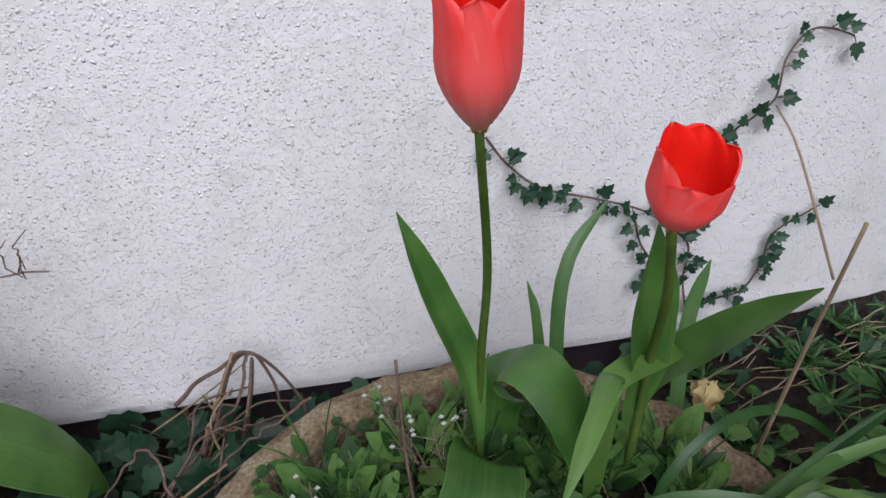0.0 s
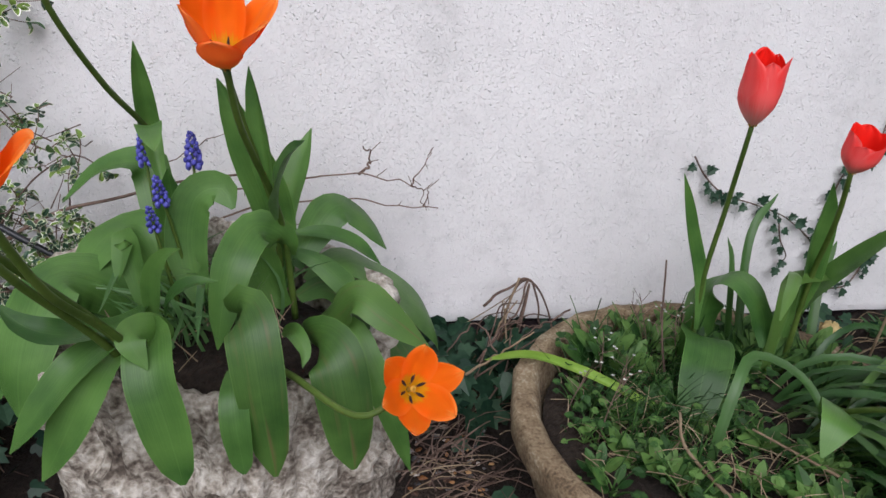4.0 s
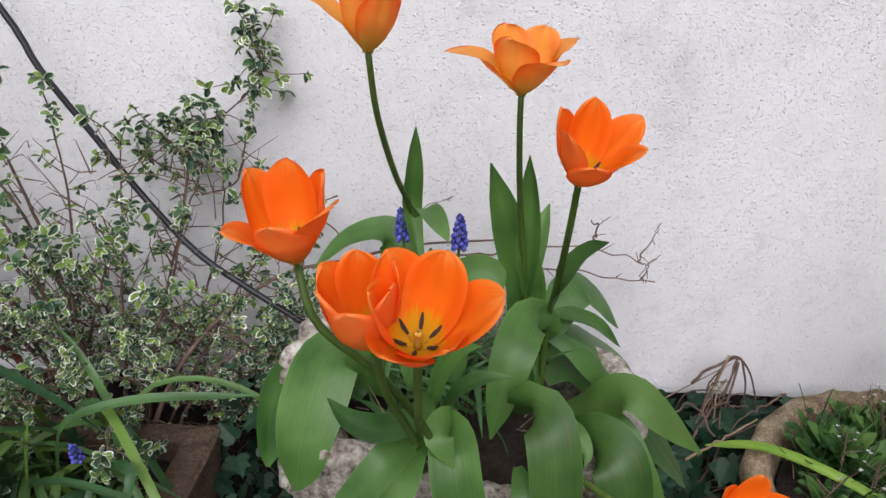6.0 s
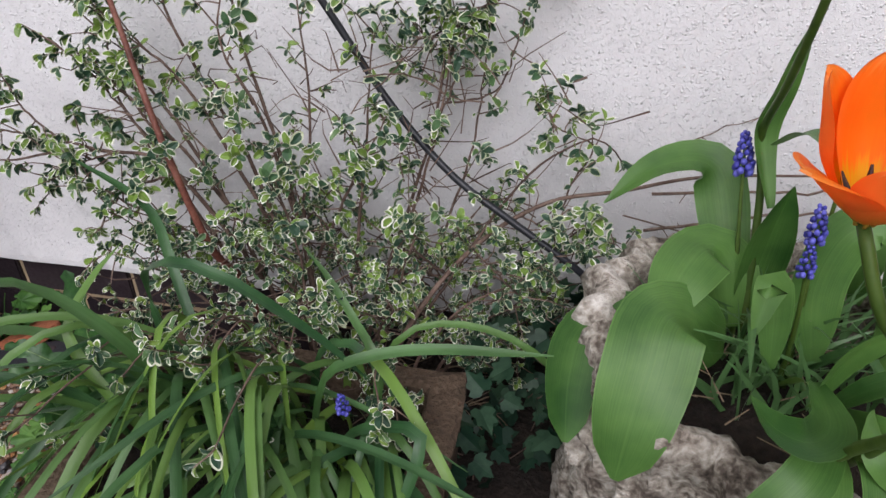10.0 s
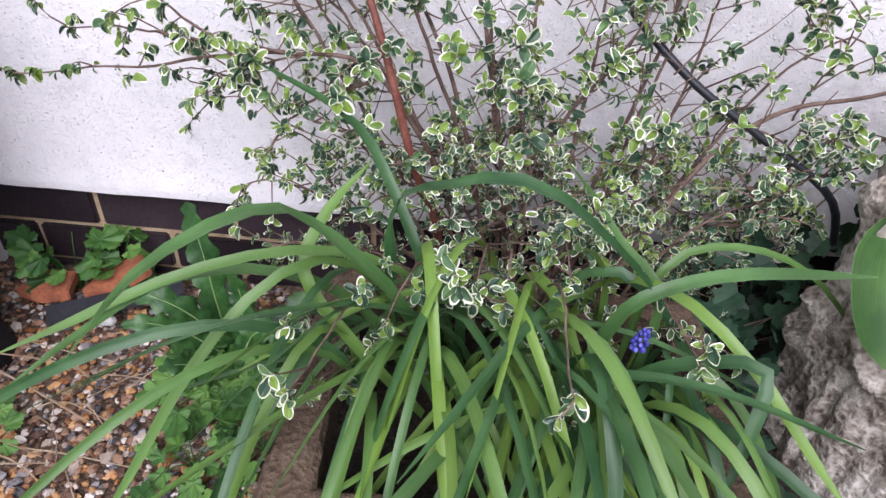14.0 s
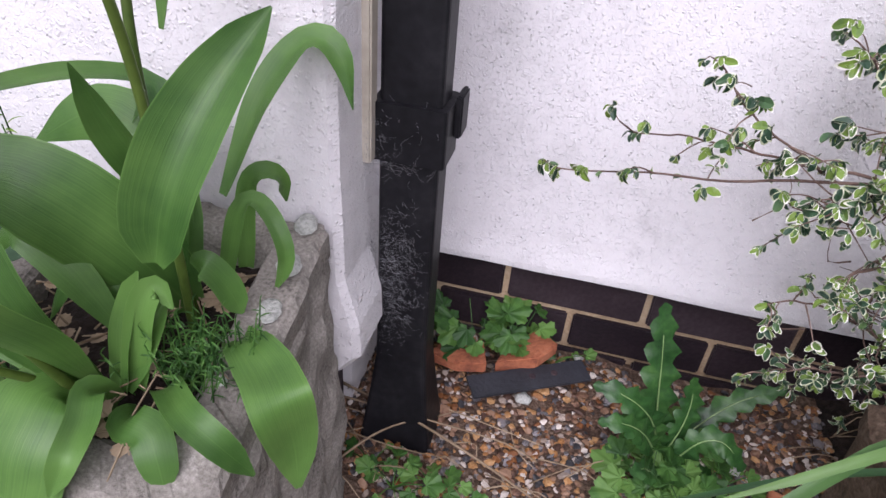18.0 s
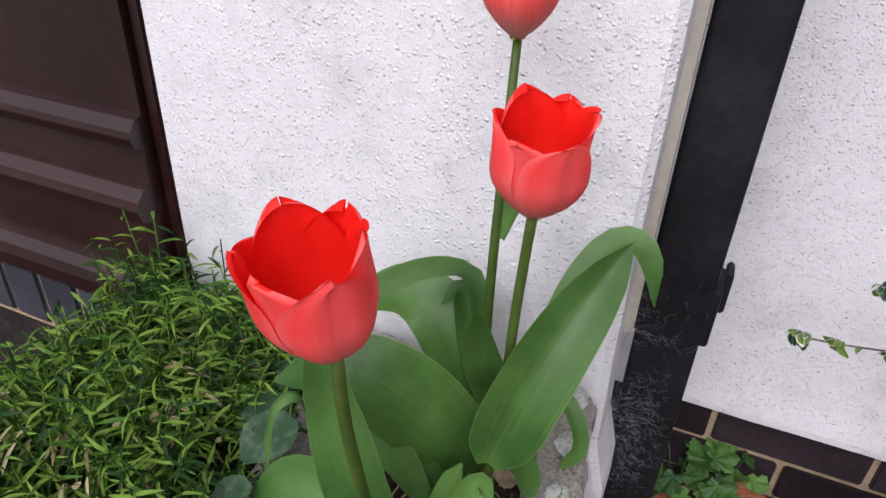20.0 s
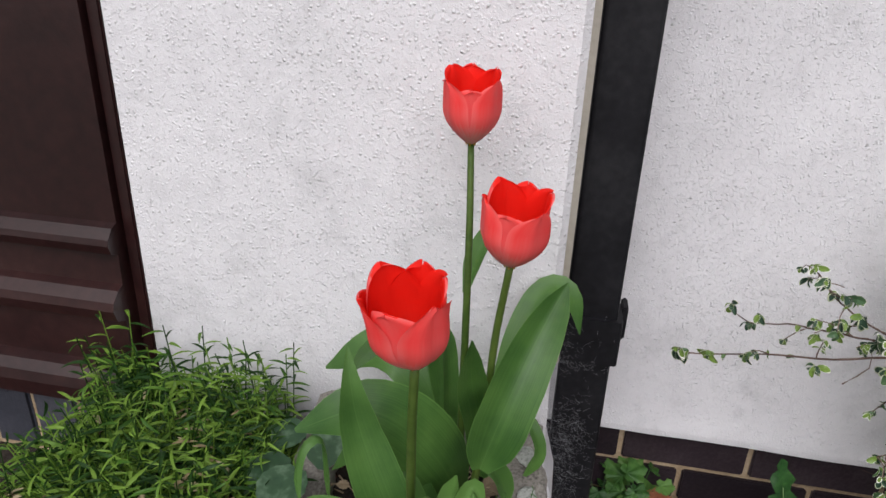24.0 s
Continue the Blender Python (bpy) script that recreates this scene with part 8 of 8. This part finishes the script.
def leafy_mound():
    """The fresh green cushion of narrow-leaved shoots by the door."""
    r = random.Random(9)
    mound = thing("leafy_mound", (-3.09, -0.54, 0.05), "fresh green cushion of narrow-leaved shoots with dry scraps below", "plant")
    # dark solid core shows between the shoots, standing in for shade there
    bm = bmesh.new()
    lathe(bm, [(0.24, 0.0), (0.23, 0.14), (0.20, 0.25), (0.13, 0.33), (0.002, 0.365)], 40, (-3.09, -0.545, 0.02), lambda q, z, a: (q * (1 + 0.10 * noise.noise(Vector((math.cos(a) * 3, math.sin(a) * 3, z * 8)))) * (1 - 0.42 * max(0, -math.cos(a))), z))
    part("brown_core", bm, soil, mound, "dark brown inner thatch that also stands for shade between the shoots")
    h, dead = Heap(), Heap()
    for k in range(1550):
        a, q = r.uniform(0, 6.28), 0.228 * r.random() ** 0.55
        x, y = -3.09 + q * math.cos(a) * (1 if math.cos(a) > 0 else 0.80 if math.sin(a) < -0.3 else 0.55), -0.545 + q * math.sin(a)
        if y > -0.335 or (x > -2.945 and y > -0.66):
            continue
        top = 0.385 * (1 - (q / 0.262) ** 4) + 0.02
        b = Vector((x, y, max(0.03, top - 0.03)))
        d = Vector((math.cos(a) * q / 0.2 * 0.9 + r.uniform(-0.6, 0.6), math.sin(a) * q / 0.2 * 0.9 + r.uniform(-0.6, 0.6), r.uniform(0.6, 1.3))).normalized()
        t = b + d * r.uniform(0.03, 0.095)
        t.y = min(t.y, -0.335)
        h.stem(b, t, 0.0009, 0.0006)
        for j in range(r.randint(6, 11)):
            al = j * 2.4 + a
            o = Vector((math.cos(al), math.sin(al), r.uniform(-0.2, 1.1)))
            p = b.lerp(t, min(1, 0.3 + 0.08 * j))
            if p.y + o.y * 0.03 > -0.33:
                continue
            h.add(*THIN_BLADE, frame_of(p, o, (o.x * -0.3, -0.3, 1), r.uniform(0.012, 0.030), r.uniform(-1.0, 1.0)))
    for k in range(110):
        x = r.uniform(-3.22, -2.965)
        b = Vector((x, r.uniform(-0.42, -0.345), 0.30))
        t = b + Vector((r.uniform(-0.03, 0.03), r.uniform(-0.04, -0.005), r.uniform(0.08, 0.195)))
        t.y = min(t.y, -0.35)
        h.stem(b, t, 0.0011, 0.0007)
        for j in range(13):
            al = j * 2.4 + k
            o = Vector((math.cos(al), math.sin(al), r.uniform(0.1, 1.0)))
            p = b.lerp(t, 0.35 + 0.05 * j)
            if p.y + o.y * 0.035 < -0.332:
                h.add(*THIN_BLADE, frame_of(p, o, (o.x * -0.3, -0.3, 1), r.uniform(0.016, 0.030)))
    for k in range(620):
        a, q = r.uniform(0, 6.28), r.uniform(0.06, 0.25)
        p = Vector((-3.09 + q * math.cos(a) * (1 if math.cos(a) > 0 else 0.80 if math.sin(a) < -0.3 else 0.55), -0.545 + q * math.sin(a), 0.385 * (1 - (q / 0.262) ** 4) + r.uniform(0.0, 0.055)))
        if p.y > -0.35 or (p.x > -2.95 and p.y > -0.66):
            continue
        big = r.random() < 0.8
        dead.add(*(CURVED_BLADE if big else ROUND_LEAF), frame_of(p, (math.cos(a), math.sin(a), r.uniform(-0.8, 0.3)), (0, -0.3, 1), r.uniform(0.014, 0.03) if big else r.uniform(0.006, 0.011)))
    h.make("narrow_leaf_tuft", grass_green, mound)["kind"] = "stuff"
    dead.make("dead_leaves", dead_leaf, mound, "pale dry dead leaves")["kind"] = "stuff"


leafy_mound()

# a small bushy seedling, marbled cyclamen leaves and pink flowers in the concrete planter
r7 = random.Random(70)
herb = thing("small_herb", (-2.69, -0.53, 0.35), "small bushy bright green herb in the planter's corner", "herb")
hp = Heap()
for k in range(95):
    p = Vector((-2.688 + r7.gauss(0, 0.019), -0.510 + r7.gauss(0, 0.019), 0.35))
    t = p + Vector((r7.uniform(-0.014, 0.014), r7.uniform(-0.014, 0.014), r7.uniform(0.015, 0.072)))
    hp.stem(p, t, 0.0008, 0.0006)
    for j in range(7):
        a = j * 2.4
        hp.add(*THIN_BLADE, frame_of(p.lerp(t, 0.4 + 0.1 * j), (math.cos(a), math.sin(a), 0.4), (0, -0.3, 1), r7.uniform(0.006, 0.012)))
hp.make("foliage", fresh_weed, herb)["kind"] = "stuff"
scraps = thing("planter_litter", (-2.80, -0.52, 0.36), "dry leaf scraps and dead stems on the planter's soil", "litter", kind="stuff")
hs = Heap()
for k in range(170):
    p = Vector((r7.uniform(-2.885, -2.69), r7.uniform(-0.60, -0.39), 0.362 + r7.uniform(0, 0.014)))
    d = r7.uniform(0, 6.28)
    hs.stem(p, p + Vector((math.cos(d), math.sin(d), r7.uniform(-0.05, 0.35))) * r7.uniform(0.012, 0.05), 0.0010, 0.0006)
    if k % 4 == 0:
        hs.add(*ROUND_LEAF, frame_of(p, (math.cos(d), math.sin(d), 0.1), (0, -0.2, 1), r7.uniform(0.010, 0.022)))
hs.make("dry_scraps", dry_straw, scraps)["kind"] = "stuff"
for i in range(7):
    rosette("planter_weed", "tiny round-leaved weed in the planter's corner", "weed", (-2.865 + r7.uniform(-0.02, 0.05), -0.575 + r7.uniform(-0.02, 0.03), 0.362), 7, r7.uniform(0.015, 0.035), r7.uniform(0.008, 0.013), 900 + i, lift=(0.4, 1.6), group="planter weeds")
cyclamen_mat = surface("marbled_leaf", [(0.012, 0.040, 0.016), (0.022, 0.058, 0.024), (0.085, 0.140, 0.085)], 0.5, 70, 160, 0.2, 0.001, coarse_mix=0.8)
cyc = thing("marbled_leaf_plant", (-2.90, -0.47, 0.36), "low plant with round silver-marbled leaves in the planter", "plant")
for x, y, z, s, nx in ((-2.900, -0.50, 0.415, 0.056, -0.3), (-2.925, -0.475, 0.405, 0.05, -0.5), (-2.885, -0.44, 0.42, 0.05, 0.1), (-2.93, -0.42, 0.41, 0.045, -0.3), (-2.90, -0.565, 0.40, 0.035, -0.4)):
    hp = Heap()
    hp.stem((-2.895, -0.47, 0.345), (x, y, z), 0.0012, 0.0010)
    hp.add(*lobed(10, 0.06, 1.0, 0.52), frame_of((x, y - 0.0, z), (nx, -0.9, -0.25), (nx * 0.6, -0.45, 1), s))
    hp.make("leaf", cyclamen_mat, cyc, smooth=True)
pink_mat = surface("pink_petal", [(0.62, 0.22, 0.32), (0.78, 0.42, 0.50), (0.85, 0.62, 0.66)], 0.5, 60, 200, 0.1, 0.001, through_light=0.25)
pink = thing("pink_flower_spray", (-2.80, -0.57, 0.36), "arching green stalk with small curled pink flowers", "flower")
bm = bmesh.new()
tube(bm, [(-2.765, -0.56, 0.36), (-2.79, -0.62, 0.44), (-2.835, -0.645, 0.42), (-2.875, -0.65, 0.37), (-2.885, -0.66, 0.35)], [0.0035, 0.0025], 7, 16)
part("stalk", bm, stem_green, pink)
for cx, cy, cz in ((-2.881, -0.597, 0.40), (-2.872, -0.645, 0.36), (-2.892, -0.66, 0.352), (-2.858, -0.655, 0.345), (-2.905, -0.65, 0.345)):
    fl = new("flower_head")
    fl.parent = pink
    fl.matrix_parent_inverse = Matrix.Translation(-pink.location)
    fl.location = (cx, cy, cz)
    for k in range(6):
        a = k * 1.05 + cx * 50
        o = Vector((math.cos(a), math.sin(a) * 0.7 - 0.2, -0.25))
        c = Vector((cx, cy, cz))
        leaf_part(fl, [c, c + o * 0.010 + Vector((0, -0.004, -0.002)), c + o * 0.017 + Vector((0, 0, 0.004)), c + o * 0.015 + Vector((0, 0, 0.010))], 0.0075, pink_mat, face=(0, -0.5, 0.8), fold=0.4, n=6, name="petal", across=1)

# a white flower pot half under the pink flowers
bowl = thing("white_flower_pot", (-2.915, -0.735, 0.0), "round white plastic flower pot beside the concrete planter", "flower pot")
bm = bmesh.new()
lathe(bm, [(0.055, 0.0), (0.075, 0.26), (0.080, 0.275), (0.083, 0.296), (0.080, 0.302), (0.075, 0.300), (0.073, 0.28), (0.070, 0.24)], 64, (-2.915, -0.735, 0.0))
part("body", bm, surface("white_plastic", [(0.55, 0.55, 0.55), (0.72, 0.72, 0.72)], 0.35, 12, 90, 0.1), bowl)
bm = bmesh.new()
lathe(bm, [(0.073, 0.262), (0.04, 0.268), (0.002, 0.27)], 32, (-2.915, -0.735, 0.0), lambda q, z, a: (q, z + 0.006 * noise.noise(Vector((q * math.cos(a) * 40, q * math.sin(a) * 40, 2)))))
part("soil", bm, soil, bowl, "dark soil")

# yellowed dry flower by the bowl
dryf = thing("withered_flower", (-0.338, -0.184, 0.16), "withered papery yellow flower head on a thin stalk", "flower")
bm = bmesh.new()
tube(bm, [(-0.335, -0.18, 0.16), (-0.34, -0.18, 0.20), (-0.338, -0.184, 0.24)], [0.0014, 0.001], 5, 6)
part("stalk", bm, stem_green, dryf)
paper = surface("papery_petal", [(0.42, 0.30, 0.12), (0.62, 0.50, 0.26)], 0.8, 60, 200, 0.4, 0.001, through_light=0.2)
for k in range(7):
    a = k * 0.9
    o = Vector((math.cos(a), math.sin(a), 0))
    c = Vector((-0.338, -0.184, 0.238))
    leaf_part(dryf, [c, c + o * 0.012 + Vector((0, 0, -0.006)), c + o * 0.010 + Vector((0, 0, -0.022)), c + o * 0.004 + Vector((0, -0.002, -0.034))], 0.016, paper, face=(o.x, o.y, 0.3), fold=0.4, n=6, name="petal", wave=0.5, across=1)

# cobwebs over the downpipe
web_mat = surface("cobweb", [(0.16, 0.165, 0.175), (0.28, 0.285, 0.30)], 0.8, 60, 200, 0)
web = thing("cobwebs", (-2.60, -0.21, 0.3), "grey dusty cobwebs clinging to the downpipe", "cobweb", kind="stuff")
hp = Heap()
rw = random.Random(6)
for k in range(1500):
    zc, s = rw.choice(((0.465, 0.014), (0.44, 0.012), (0.315, 0.03), (0.28, 0.03), (0.22, 0.03)))
    a = Vector((rw.gauss(-2.618, 0.018), -0.2372 - abs(rw.gauss(0, 0.003)), zc + rw.gauss(0, s)))
    if rw.random() < 0.2:
        a.x = -2.642
        a.y = rw.uniform(-0.262, -0.238)
    a.x = max(-2.642, min(-2.572, a.x))
    b = a + Vector((rw.gauss(0, 0.006), rw.uniform(-0.002, 0.002), rw.gauss(0, 0.006)))
    hp.stem(a, b, 0.00011, 0.00008, 0, 3, (a + b) / 2 + Vector((rw.gauss(0, 0.002), 0, rw.gauss(0, 0.002))))
hp.make("threads", web_mat, web)["kind"] = "stuff"

# ---- pieces of the setting, last ----
build_plinth()
for k, (v, f, m) in enumerate(GRAVEL_PIECES):
    me = bpy.data.meshes.new("pebble")
    me.from_pydata(v, [], f)
    me.materials.append(PEBBLE_PIECES[KINDS[(k * 7 + k // 10) % 10]])
    me.polygons.foreach_set("use_smooth", [False] * len(f))
    ob = new("pebble", me)
    ob.matrix_world = m
    ob.parent = GRAVEL
    ob.matrix_parent_inverse = Matrix.Translation(-GRAVEL.location)
